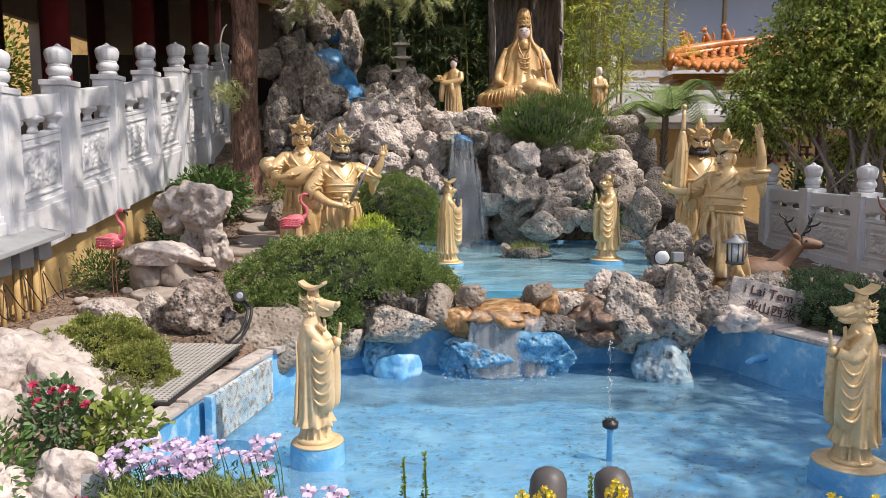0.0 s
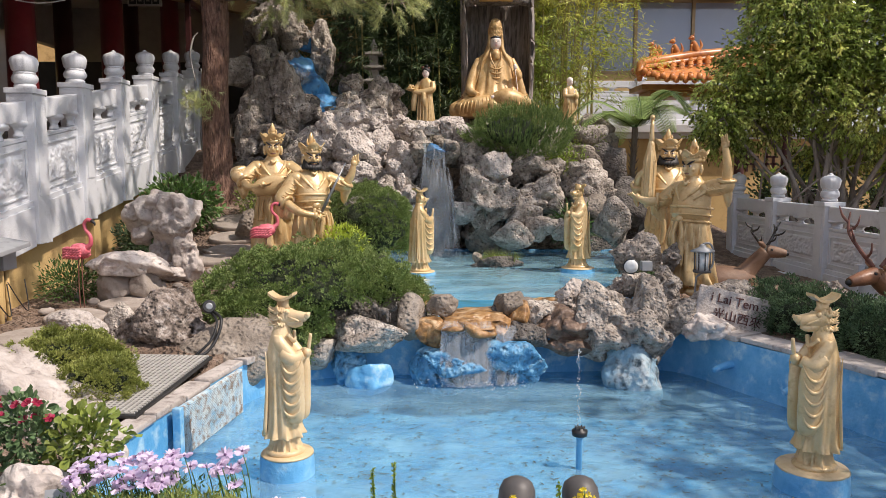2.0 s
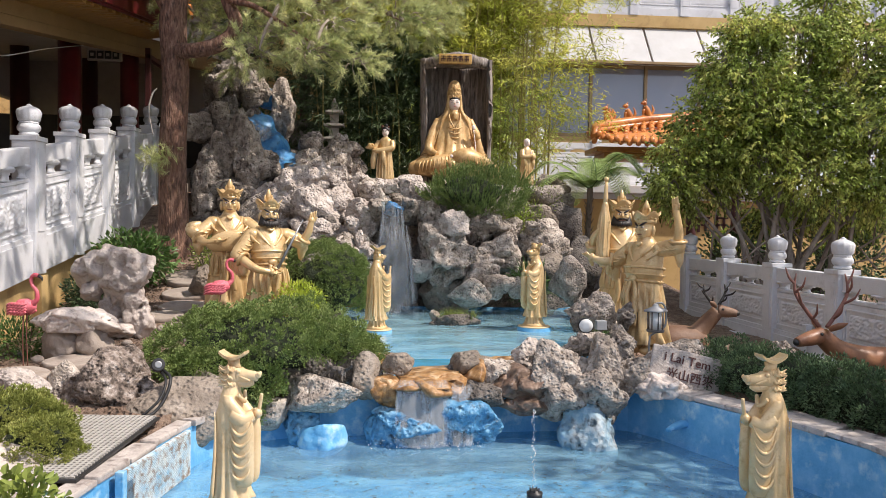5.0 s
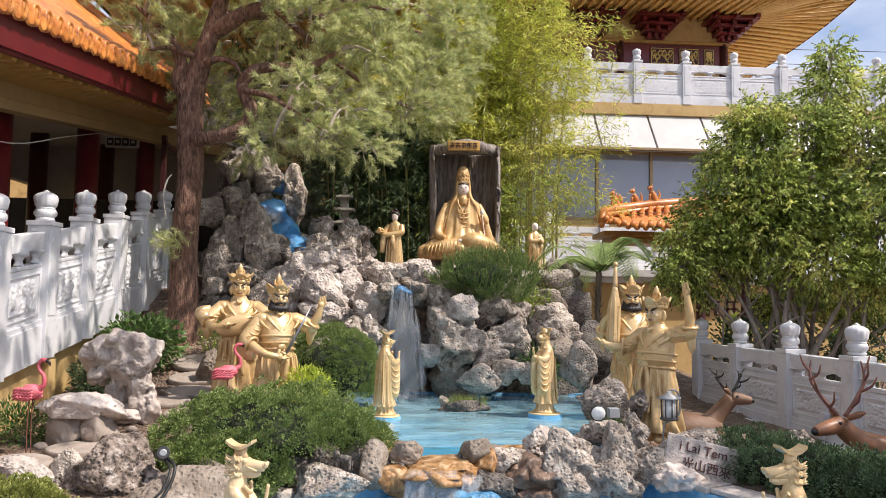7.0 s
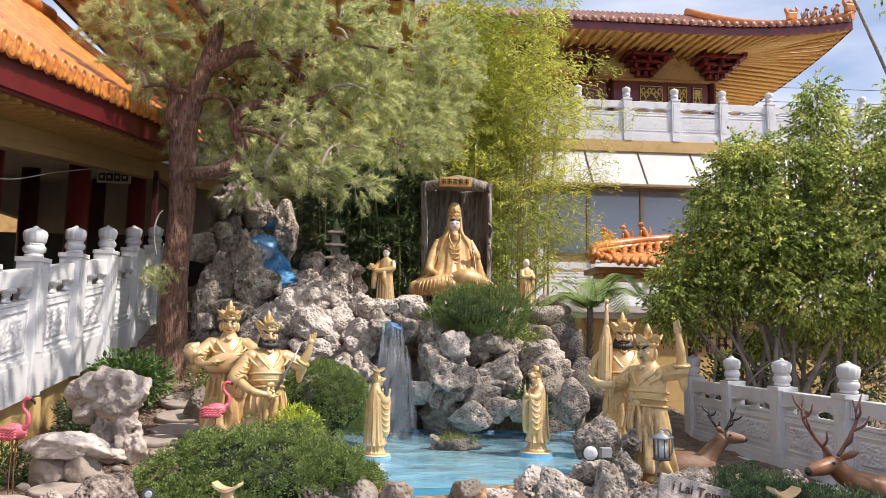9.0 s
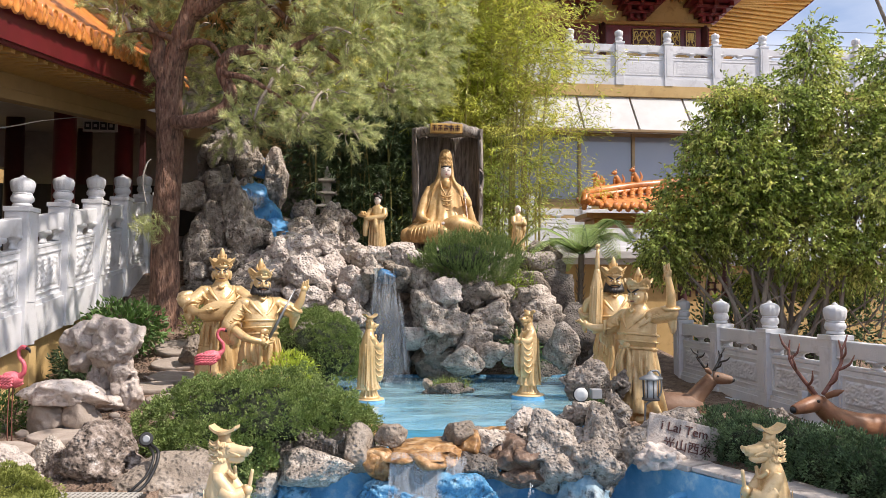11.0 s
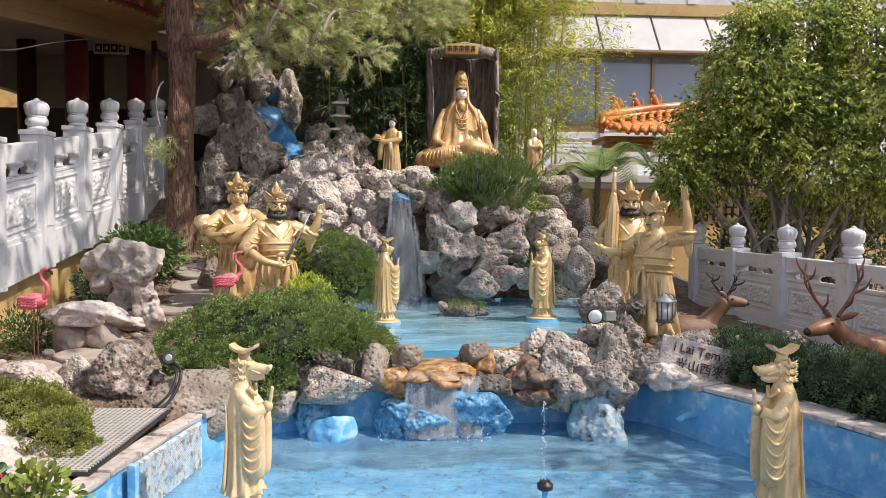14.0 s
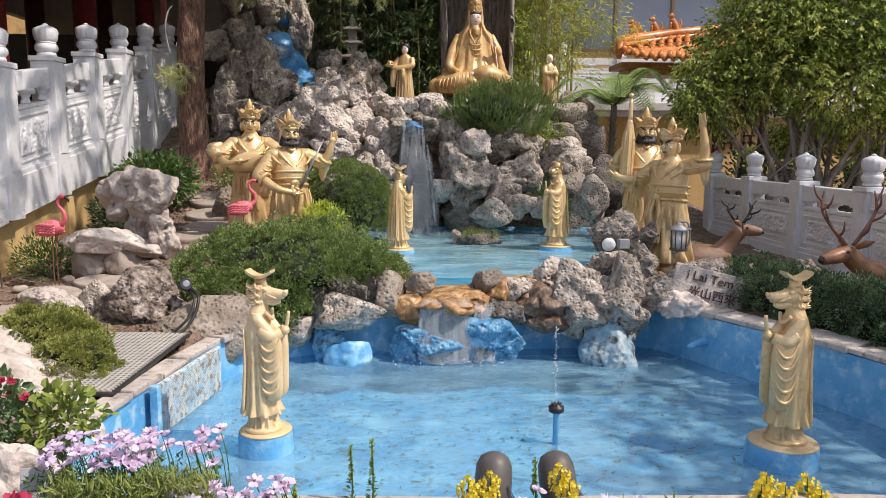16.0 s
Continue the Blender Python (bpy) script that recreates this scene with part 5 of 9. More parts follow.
chips(FALL_RIGHT[1:7], 800, 2, M_ROCK, rockery, "pitted", .45)
MOUNTAIN = [
    (-2.62, 12.5, 3.26, 0.4, 0.44, 0.58),
    (-2.52, 12.2, 2.53, 0.34, 0.41, 0.57),
    (-2.13, 12, 2.78, 0.25, 0.33, 0.47),
    (-1.85, 11.9, 2.43, 0.26, 0.25, 0.3),
    (-2.28, 11.8, 2.16, 0.34, 0.29, 0.3),
    (-2.69, 11.9, 2.19, 0.21, 0.3, 0.45),
    (-2.61, 13, 3.95, 0.32, 0.32, 0.39),
    (-2.2, 13.2, 3.98, 0.26, 0.25, 0.3),
    (-1.73, 13.4, 3.61, 0.24, 0.28, 0.38),
    (-1.2, 12.6, 3.01, 0.25, 0.21, 0.23),
    (-0.72, 12.6, 2.83, 0.32, 0.29, 0.32),
    (-1.24, 12.3, 2.76, 0.22, 0.18, 0.18),
    (-2.17, 12.8, 3.21, 0.18, 0.22, 0.32),
]
MOUNTAIN_MORE = [
    (-1.46, 11.9, 2.49, 0.22, 0.16, 0.15),
    (-2.52, 11.3, 1.63, 0.24, 0.25, 0.31),
    (-0.49, 13.2, 2.69, 0.17, 0.16, 0.19),
    (-1.04, 12, 2.41, 0.22, 0.17, 0.15),
]
# every third stone darker, to stand in for the pine's shade
for i, (x, y, z, rx, ry, rz) in enumerate(MOUNTAIN):
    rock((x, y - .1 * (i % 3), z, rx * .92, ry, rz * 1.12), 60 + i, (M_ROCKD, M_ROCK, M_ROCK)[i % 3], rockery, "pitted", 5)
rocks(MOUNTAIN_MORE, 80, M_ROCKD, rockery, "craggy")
chips(MOUNTAIN, 1000, 3, M_ROCK, rockery, "pitted", .48)
# dark filler stones behind the face stand in for its shaded gaps
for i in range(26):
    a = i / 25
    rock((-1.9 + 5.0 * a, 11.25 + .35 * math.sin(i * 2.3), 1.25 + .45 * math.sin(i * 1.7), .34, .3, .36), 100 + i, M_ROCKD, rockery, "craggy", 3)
for i in range(22):
    a = i / 21
    rock((-1.2 + 4.0 * a, 11.75 + .3 * math.sin(i * 1.9), 2.15 + .12 * math.sin(i * 2.7), .22 + .06 * math.sin(i * 3.1), .2, .17), 130 + i, M_ROCK, rockery, "craggy", 3)
for i in range(14):
    rock((-2.95 + .11 * i, 13.3 + .3 * math.sin(i * 2.1), 2.1 + .5 * (.5 + .5 * math.sin(i * 1.3)), .34, .34, .5), 160 + i, M_ROCKD, rockery, "pitted", 3)

pond_edge = empty("pond_edge", "rough rocks along the pond overflow", "rock edging", kind="structure")
EDGE = [
    (-0.50, 6.22, 0.41, 0.26, 0.24, 0.14),
    (-0.11, 6.3, 0.48, 0.11, 0.13, 0.18),
    (0.15, 6.35, 0.62, 0.12, 0.1, 0.1),
    (0.74, 6.5, 0.58, 0.15, 0.12, 0.11),
    (0.03, 6.25, 0.42, 0.11, 0.1, 0.11),
    (0.97, 6.4, 0.53, 0.15, 0.12, 0.12),
    (0.79, 6.2, 0.4, 0.18, 0.13, 0.1),
    (1.27, 6.6, 0.61, 0.16, 0.14, 0.14),
    (-1.38, 6.15, 0.35, 0.25, 0.2, 0.2),
    (-0.94, 6.3, 0.26, 0.21, 0.15, 0.12),
]
LOW = [
    (0.19, 6.26, 0.08, 0.24, 0.16, 0.18),
    (0.73, 6.2, 0.17, 0.26, 0.19, 0.17),
    (-0.62, 6.24, 0.05, 0.12, 0.10, 0.14),
    (1.74, 6.13, 0.12, 0.20, 0.17, 0.26),
    (-0.62, 6.3, 0.09, 0.13, 0.14, 0.17),
]
EDGE_RIGHT = [
    (1.52, 6.3, 0.53, 0.25, 0.23, 0.26),
    (1.84, 6.25, 0.56, 0.18, 0.19, 0.24),
    (1.92, 6.9, 0.96, 0.24, 0.2, 0.21),
    (1.8, 6.6, 0.74, 0.15, 0.12, 0.12),
    (2.11, 6.7, 0.73, 0.17, 0.16, 0.18),
    (2.31, 7.1, 0.92, 0.1, 0.11, 0.14),
    (1.78, 6.2, 0.31, 0.18, 0.15, 0.16),
    (2.1, 6.3, 0.54, 0.17, 0.17, 0.2),
    (2.31, 6.1, 0.46, 0.21, 0.15, 0.11),
    (3.80, 6.95, 0.60, 0.16, 0.14, 0.20),
]
for i, row in enumerate(EDGE):
    m = (M_ROCK, M_ROCKB, M_ROCKB, M_ROCKB, M_RUST, M_ROCK, M_ROCKD, M_ROCKW, M_ROCKB, M_ROCK)[i]
    st = ("craggy", "smooth", "slab", "slab", "smooth", "pitted", "craggy", "pitted", "smooth", "craggy")[i]
    rock(tuple(v * (1.08 if k > 2 else 1) for k, v in enumerate(row)), 200 + i, m, pond_edge, st)
for i, row in enumerate(LOW):
    rock(tuple(v * (1.12 if k > 2 else 1) for k, v in enumerate(row)), 220 + i, M_WORNBLUE if i == 3 else M_ROCKBLUE, pond_edge, "eaten" if i < 4 else "smooth", 5)
for i, (x, y, z, rx, ry, rz) in enumerate(EDGE_RIGHT):
    k = (1.08, 1.08, .88, 1.0, 1.0, .9, 1.08, .85, 1.0, .7, .6)[i]
    rock((x, y, z, rx * k, ry * k, rz * k), 240 + i, M_ROCKP if i == 8 else M_ROCK, pond_edge, "holed" if i == 8 else "pitted", 5)
# flat tan ledge blocks that the overflow runs across
rock((.44, 6.40, .485, .36, .32, .085), 878, M_RUST, pond_edge, "craggy", 5)
for i, (x, y, z, a, b, c) in enumerate(((.42, 6.42, .43, .36, .34, .125), (.30, 6.34, .44, .22, .26, .10), (.82, 6.44, .52, .15, .2, .11), (.07, 6.24, .42, .10, .12, .12), (.50, 6.30, .36, .26, .16, .13))):
    rock((x, y, z, a, b, c), 880 + i, M_RUST, pond_edge, "slab", 4)
for i, (x, y, z, a, b, c) in enumerate(((1.12, 6.34, .44, .20, .2, .13), (1.36, 6.30, .42, .20, .18, .15), (1.20, 6.24, .30, .20, .14, .09))):
    rock((x, y, z, a, b, c), 890 + i, M_RUSTD, pond_edge, "craggy", 5)
# painted ledge that juts under the fall, and the painted foot of the column
rock((.20, 6.16, .20, .30, .18, .10), 895, M_ROCKBLUE, pond_edge, "eaten", 5)
rock((1.77, 6.17, .42, .22, .18, .22), 896, M_ROCK, pond_edge, "eaten", 5)
rock((-.46, 6.10, .06, .16, .14, .15), 897, M_BLUE, pond_edge, "smooth", 4)
for i in range(16):
    a = i / 15
    rock((-.55 + 2.2 * a, 6.62 + .05 * math.sin(i * 2), .36 + .05 * math.sin(i * 3.3), .14, .12, .16), 265 + i, M_ROCKD, pond_edge, "craggy", 3)
# pond banks
for i in range(9):
    rock((2.25 + .10 * i + .06 * math.sin(i * 2), 7.5 + .38 * i, .62 + .06 * math.sin(i * 1.7), .24, .24, .20), 290 + i, M_ROCK, pond_edge, "craggy", 3)
for i in range(8):
    rock((-.72 - .05 * math.sin(i), 7.2 + .42 * i, .60, .2, .22, .16), 300 + i, M_ROCKD, pond_edge, "craggy", 3)

LEFT = [
    (-2.75, 8.1, 1.26, 0.38, 0.32, 0.32),
    (-2.71, 8.1, 0.8, 0.24, 0.24, 0.28),
    (-2.82, 7.2, 0.88, 0.25, 0.16, 0.1),
    (-2.86, 7.2, 0.7, 0.14, 0.13, 0.14),
    (-2.01, 6.1, 0.55, 0.25, 0.25, 0.31),
    (-2.69, 5.9, 0.54, 0.18, 0.13, 0.11),
    (-2.34, 5.96, 0.40, 0.20, 0.17, 0.25),
    (-1.58, 5.93, 0.33, 0.36, 0.20, 0.27),
    (-2.16, 9.35, 1.08, 0.15, 0.14, 0.13),
]
NEAR = [
    ((-2.26, 4.48, 0.33, 0.64, 0.34, 0.25), 33, "worn"),
    ((-2.76, 4.36, 0.40, 0.26, 0.26, 0.42), 12, "worn"),
    ((-1.84, 4.12, 0.25, 0.18, 0.18, 0.16), 20, "worn"),
    ((-2.52, 3.90, 0.30, 0.24, 0.20, 0.24), 25, "worn"),
    ((-2.02, 4.16, 0.36, 0.24, 0.18, 0.15), 28, "worn"),
    ((-1.63, 3.10, 0.40, 0.20, 0.14, 0.14), -8, "holed"),
    ((-1.84, 3.02, 0.40, 0.14, 0.13, 0.13), 0, "holed"),
]
o = rock((-2.60, 8.10, 1.28, .27, .24, .22), 311, M_ROCKP, None, "holed", 5, "standing_rock")
tagged(o, "pale eroded scholar rock with a wide head on bare soil", "rock")
for k, row in enumerate(((-2.93, 8.12, 1.27, .21, .20, .19), (-2.78, 8.06, 1.40, .16, .15, .11), (-2.98, 8.08, 1.08, .10, .12, .13), (-2.72, 8.10, 1.03, .17, .17, .20), (-2.56, 8.08, .92, .14, .15, .24), (-2.80, 8.06, .80, .12, .14, .22), (-2.46, 8.06, .76, .12, .12, .16), (-2.66, 8.04, .66, .22, .17, .12))):
    rock(row, 325 + k * 3, M_ROCKP, o, "holed", 4, "lobe")
bench = tagged(rock((-2.80, 7.2, .86, .36, .24, .13), 313, M_ROCKP, None, "craggy", 5, "stone_bench"), "low stone bench of pale slab on blocks", "stone bench")
rock((-2.93, 7.2, .64, .16, .16, .18), 314, M_SLAB, bench, "craggy", 4, "block")
rock((-2.64, 7.2, .64, .17, .16, .18), 315, M_SLAB, bench, "craggy", 4, "block")
tagged(rock((-2.00, 6.08, .47, .35, .30, .36), 318, M_POROUS, None, "eaten", 6, "boulder"), "pinkish brown-grey craggy boulder beside the pool", "rock", "loose garden rocks")
for i in (5, 6, 7, 8):
    tagged(rock(tuple(v * (1.12 if k > 2 else 1) for k, v in enumerate(LEFT[i])), 320 + i, (M_ROCKW, M_ROCK, M_ROCKB, M_ROCKB)[i - 5], None, ("craggy", "pitted", "smooth", "craggy")[i - 5], 4, "boulder"),
           ("pale rounded stone lying on the soil", "grey pitted stone lying on the soil", "large smooth grey-beige boulder at the pool edge", "small brown stone near the pine")[i - 5], "rock", "loose garden rocks")
tagged(rock((-2.0, 5.80, .24, .44, .18, .17), 329, M_POROUS, None, "worn", 4, "boulder"), "low grey rock foot behind the grating", "rock", "loose garden rocks")
for i, (row, lean, style) in enumerate(NEAR):
    tagged(rock(row, 340 + i, M_ROCKP, None, style, 5, "boulder", "", (0, lean, -12)), "big pinkish-white weathered boulder among flowers", "rock", "pale boulders")
# small stones strewn over the soil
for i in range(46):
    x, y = -3.5 + 2.0 * ((i * 37 % 46) / 46), 5.6 + 4.2 * ((i * 17 % 46) / 46)
    s = .02 + .035 * ((i * 29 % 11) / 11)
    tagged(rock((x, y, ground_z(x, y) + s * .4, s * 1.3, s, s * .8), 360 + i, M_SLAB, None, "smooth", 2, "pebble"), "small stone on bare soil", "stone", "strewn stones")
# flat stones over the pond's front rim; dark ones stand in for shade under the juniper
for i in (0, 1, 6, 7, 8, 9, 10):
    rock((-.05 + .135 * i, 6.66 + .03 * math.sin(i * 2), .585 + .02 * math.sin(i * 3.1), .11 + .02 * math.sin(i), .13, .055), 900 + i, (M_RUST, M_ROCKB, M_RUSTD)[(i * 5 + i // 3) % 3], pond_edge, "slab", 3)
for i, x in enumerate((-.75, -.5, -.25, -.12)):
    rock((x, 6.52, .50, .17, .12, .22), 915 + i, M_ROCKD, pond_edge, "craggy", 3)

# flat stepping slabs and steps
for x, y, r, a in ((-3.06, 5.92, .27, 5), (-2.97, 6.47, .25, 20), (-2.70, 6.91, .25, 0), (-2.45, 8.62, .26, 8), (-2.30, 9.0, .28, 2), (-2.38, 9.45, .30, -6), (-2.45, 9.85, .3, 4), (-2.12, 8.2, .24, 4)):
    bm = bmesh.new()
    lathe(bm, [(r * .96, -.05), (r * 1.0, .01), (r * .99, .028), (r * .95, .036)], 26, sy=.72 if y > 8 else .9)
    for v in bm.verts:
        w = noise.noise(Vector((v.co.x * 6 + x * 9, v.co.y * 6, v.co.z * 8)))
        v.co += Vector((v.co.x * .05 * w, v.co.y * .05 * w, .006 * w))
    o = part("stepping_stone", bm, M_SLAB)
    o.matrix_basis = pose(x, y, ground_z(x, y) + .012, math.degrees(math.atan((ground_z(x, y + .15) - ground_z(x, y - .15)) / .3)) * .8, 0, a)
    tagged(o, "thick round tan stepping stone set in soil", "stepping stone", "stepping stones")


# ---- falling water ----
def fall(name, top_pts, drop, out, material, label, strands=84, m=16, rag=.06, flare=0.0):
    """A veil of many narrow strands from a line of points, each with its own start, reach and lean."""
    T = bend(top_pts, 24)
    mid = T[len(T) // 2].x
    width = abs(T[-1].x - T[0].x)
    V, F = [], []
    for q in range(strands):
        f = rng.beta(1.5, 1.5)
        p = T[min(int(f * len(T)), len(T) - 1)]
        w = width * rng.uniform(.05, .26)
        u0, u1 = rng.uniform(0, .25) if q % 3 else 0, rng.uniform(.7, 1) if q % 2 else 1
        lean, push = rng.normal() * rag * .5, rng.uniform(.5, 1.15)
        base = len(V)
        for j in range(m + 1):
            u = u0 + (u1 - u0) * j / m
            x = p.x + flare * u * (p.x - mid) + lean * u + rag * .35 * noise.noise(Vector((q * 3.1, j * .35, drop)))
            y = p.y - out * push * u ** .5
            ww = w * (.5 + .9 * u) * (1 - .6 * abs(2 * j / m - 1) ** 6)
            V += [(x - ww / 2, y, p.z - drop * u), (x + ww / 2, y + .004, p.z - drop * u)]
        for j in range(m):
            a = base + 2 * j
            F.append((a, a + 1, a + 3, a + 2))
    return tagged(raw(name, V, F, material, None, "", True), label, "waterfall", kind="structure")


fall("waterfall", [(-.02, 10.42, 2.11), (.12, 10.38, 2.08), (.25, 10.42, 2.09)], 1.48, .20, M_FALL, "white water falling over grey rocks", flare=.8)
fall("waterfall", [(.04, 10.35, 1.80), (.15, 10.30, 1.75), (.32, 10.36, 1.78)], 1.18, .30, M_FALL, "white water falling over grey rocks", flare=.7)
raw("fall_shelf", [(-.10, 11.6, 2.13), (.32, 11.6, 2.13), (.26, 10.44, 2.10), (-.03, 10.44, 2.10)], [(0, 1, 2, 3)], M_PONDWATER, rockery)
bm = bmesh.new()
box(bm, -.08, 10.75, 1.95, .32, 11.6, 2.07, .02)
part("fall_lip", bm, M_ROCKD, rockery)
rock((.12, 10.80, 1.99, .16, .30, .10), 419, M_BLUESHADE, rockery, "craggy", 4)
rock((-.10, 10.6, 2.02, .12, .2, .14), 418, M_ROCK, rockery, "pitted", 4)
rock((.36, 10.62, 2.02, .12, .2, .16), 417, M_ROCK, rockery, "pitted", 4)
fall("cascade", [(.14, 6.07, .545), (.34, 6.04, .54), (.52, 6.05, .545)], .53, .05, M_FALLTHIN, "thin cascade over rust-stained rock", rag=.02)
fall("cascade", [(.58, 6.10, .50), (.66, 6.08, .50), (.74, 6.12, .50)], .49, .05, M_FALLTHIN, "thin cascade over rust-stained rock", rag=.02)
# blue chute high in the rockery, its paint coloured dark for the shade there
chute = empty("chute", "blue painted stepped water chute in the rockery", "water chute", kind="structure")
for i, (x, y, z, s) in enumerate(((-2.14, 13.0, 3.40, .28), (-2.04, 12.70, 3.14, .36), (-1.96, 12.46, 2.88, .44), (-1.84, 12.28, 2.62, .44), (-1.78, 12.06, 2.40, .40), (-1.98, 13.4, 3.9, .24))):
    rock((x, y, z, s * (.75, .85, .95, 1.05, 1.2, .7)[i], s * .8, s * .85), 420 + i, M_BLUESHADE, chute, "slab", 4, "chute_step")
fall("upper_fall", [(-2.22, 12.55, 3.42), (-2.0, 12.38, 3.36), (-1.74, 12.38, 3.26)], .80, .35, M_FALLTHIN, "thin sheet of water down a blue chute")
# spray where the falls land
P = np.concatenate([np.array((.15, 10.0, .60)) + rng.normal(size=(500, 3)) * (.28, .14, .05), np.array((.38, 6.08, .02)) + rng.normal(size=(260, 3)) * (.2, .06, .03)])
o = leaf_cloud("spray", P, unit(len(P)), .016, .010, M_LAMPWHITE)
tagged(o, "fine white spray at the foot of the falls", "spray", kind="stuff")
# floating leaves and specks
n = 1700
P = np.stack([rng.uniform(-1.5, 3.0, n), rng.uniform(3.2, 6.4, n), np.full(n, -.252)], 1)
P = P[[inside(x, y, POOL_R) for x, y, _ in P]]
D = unit(len(P)) * (1, 1, .02)
o = leaf_cloud("fallen_leaves", P, D, rng.uniform(.025, .065, len(P)), rng.uniform(.012, .024, len(P)), M_FLECK, cup=.0, flat=.97)
tagged(o, "dark fallen leaf specks on the pool floor", "leaves", kind="stuff")
n = 90
P = np.stack([rng.uniform(-.4, 2.6, n), rng.uniform(7.0, 10.2, n), np.full(n, .604)], 1)
P = P[[inside(x, y, POND_R) for x, y, _ in P]]
o = leaf_cloud("fallen_leaves", P, unit(len(P)) * (1, 1, .02), .05, .014, M_FLECK, cup=.0, flat=.97)
tagged(o, "few dark leaves on the pond", "leaves", kind="stuff")

# fountain nozzle with its jet
fountain = empty("fountain", "slim blue fountain pipe with a black nozzle head", "fountain")
bm = bmesh.new()
lathe(bm, [(.018, -.26), (.018, .18), (.026, .20)], 14, .915, 4.36, 0)
part("pipe", bm, M_BLUE, fountain)
bm = bmesh.new()
lathe(bm, [(.02, .195), (.045, .205), (.047, .235), (.03, .238), (.028, .25)], 20, .915, 4.36, 0)
for k in range(7):
    a = k * .9
    tube(bm, [(.915 + .025 * math.cos(a), 4.36 + .025 * math.sin(a), .235), (.915 + .027 * math.cos(a), 4.36 + .027 * math.sin(a), .26)], .004, 6)
part("nozzle_head", bm, M_BLACK, fountain)
P = np.stack([.905 + rng.normal(size=80) * .007, 4.36 + rng.normal(size=80) * .008, .26 + .46 * rng.random(80)], 1)
leaf_cloud("jet", P, unit(80) * (.3, .3, 1), .014, .006, M_LAMPWHITE, fountain, "thin broken jet of water")

# islet in the pond
isl = tagged(rock((.84, 9.05, .61, .26, .16, .13), 440, M_ROCKD, None, "craggy", 4, "islet"), "small rocky islet tufted with grass in the pond", "islet")
P = np.array((.86, 9.05, .70)) + rng.normal(size=(90, 3)) * (.09, .05, .01)
needle_cloud("grass_tuft", P, np.tile((0, 0, 1.0), (90, 1)), 7, .13, .7, .006, M_GRASS, isl)
tagged(rock((.62, 9.08, .70, .05, .05, .07), 441, M_ROCKB, None, "smooth", 3, "white_stone"), "small whitish stone on the islet", "stone")


# ---- statues ----
def put(ob, x, y, z, turn=0, scale=1.0, slim=1.0):
    ob.matrix_basis = pose(x, y, z, 0, 0, turn) @ Matrix.Diagonal((scale * slim, scale * slim, scale, 1))
    return ob


def hat_plate(bm, c, lx, ly, sag, th=.016, n=9, mi=0):
    """A slab hat with both ends curling up along y."""
    rows = []
    for k in range(n):
        u = 2 * k / (n - 1) - 1
        w = lx * (1 - .12 * abs(u))
        z = c[2] + sag * u * u
        rows.append([bm.verts.new((c[0] + a * w, c[1] + u * ly, z + b)) for a, b in ((-1, 0), (1, 0), (1, th), (-1, th))])
    for A, B in zip(rows, rows[1:]):
        for k in range(4):
            bm.faces.new((A[k], A[(k + 1) % 4], B[(k + 1) % 4], B[k])).material_index = mi
    for r in (rows[0][::-1], rows[-1]):
        bm.faces.new(r).material_index = mi


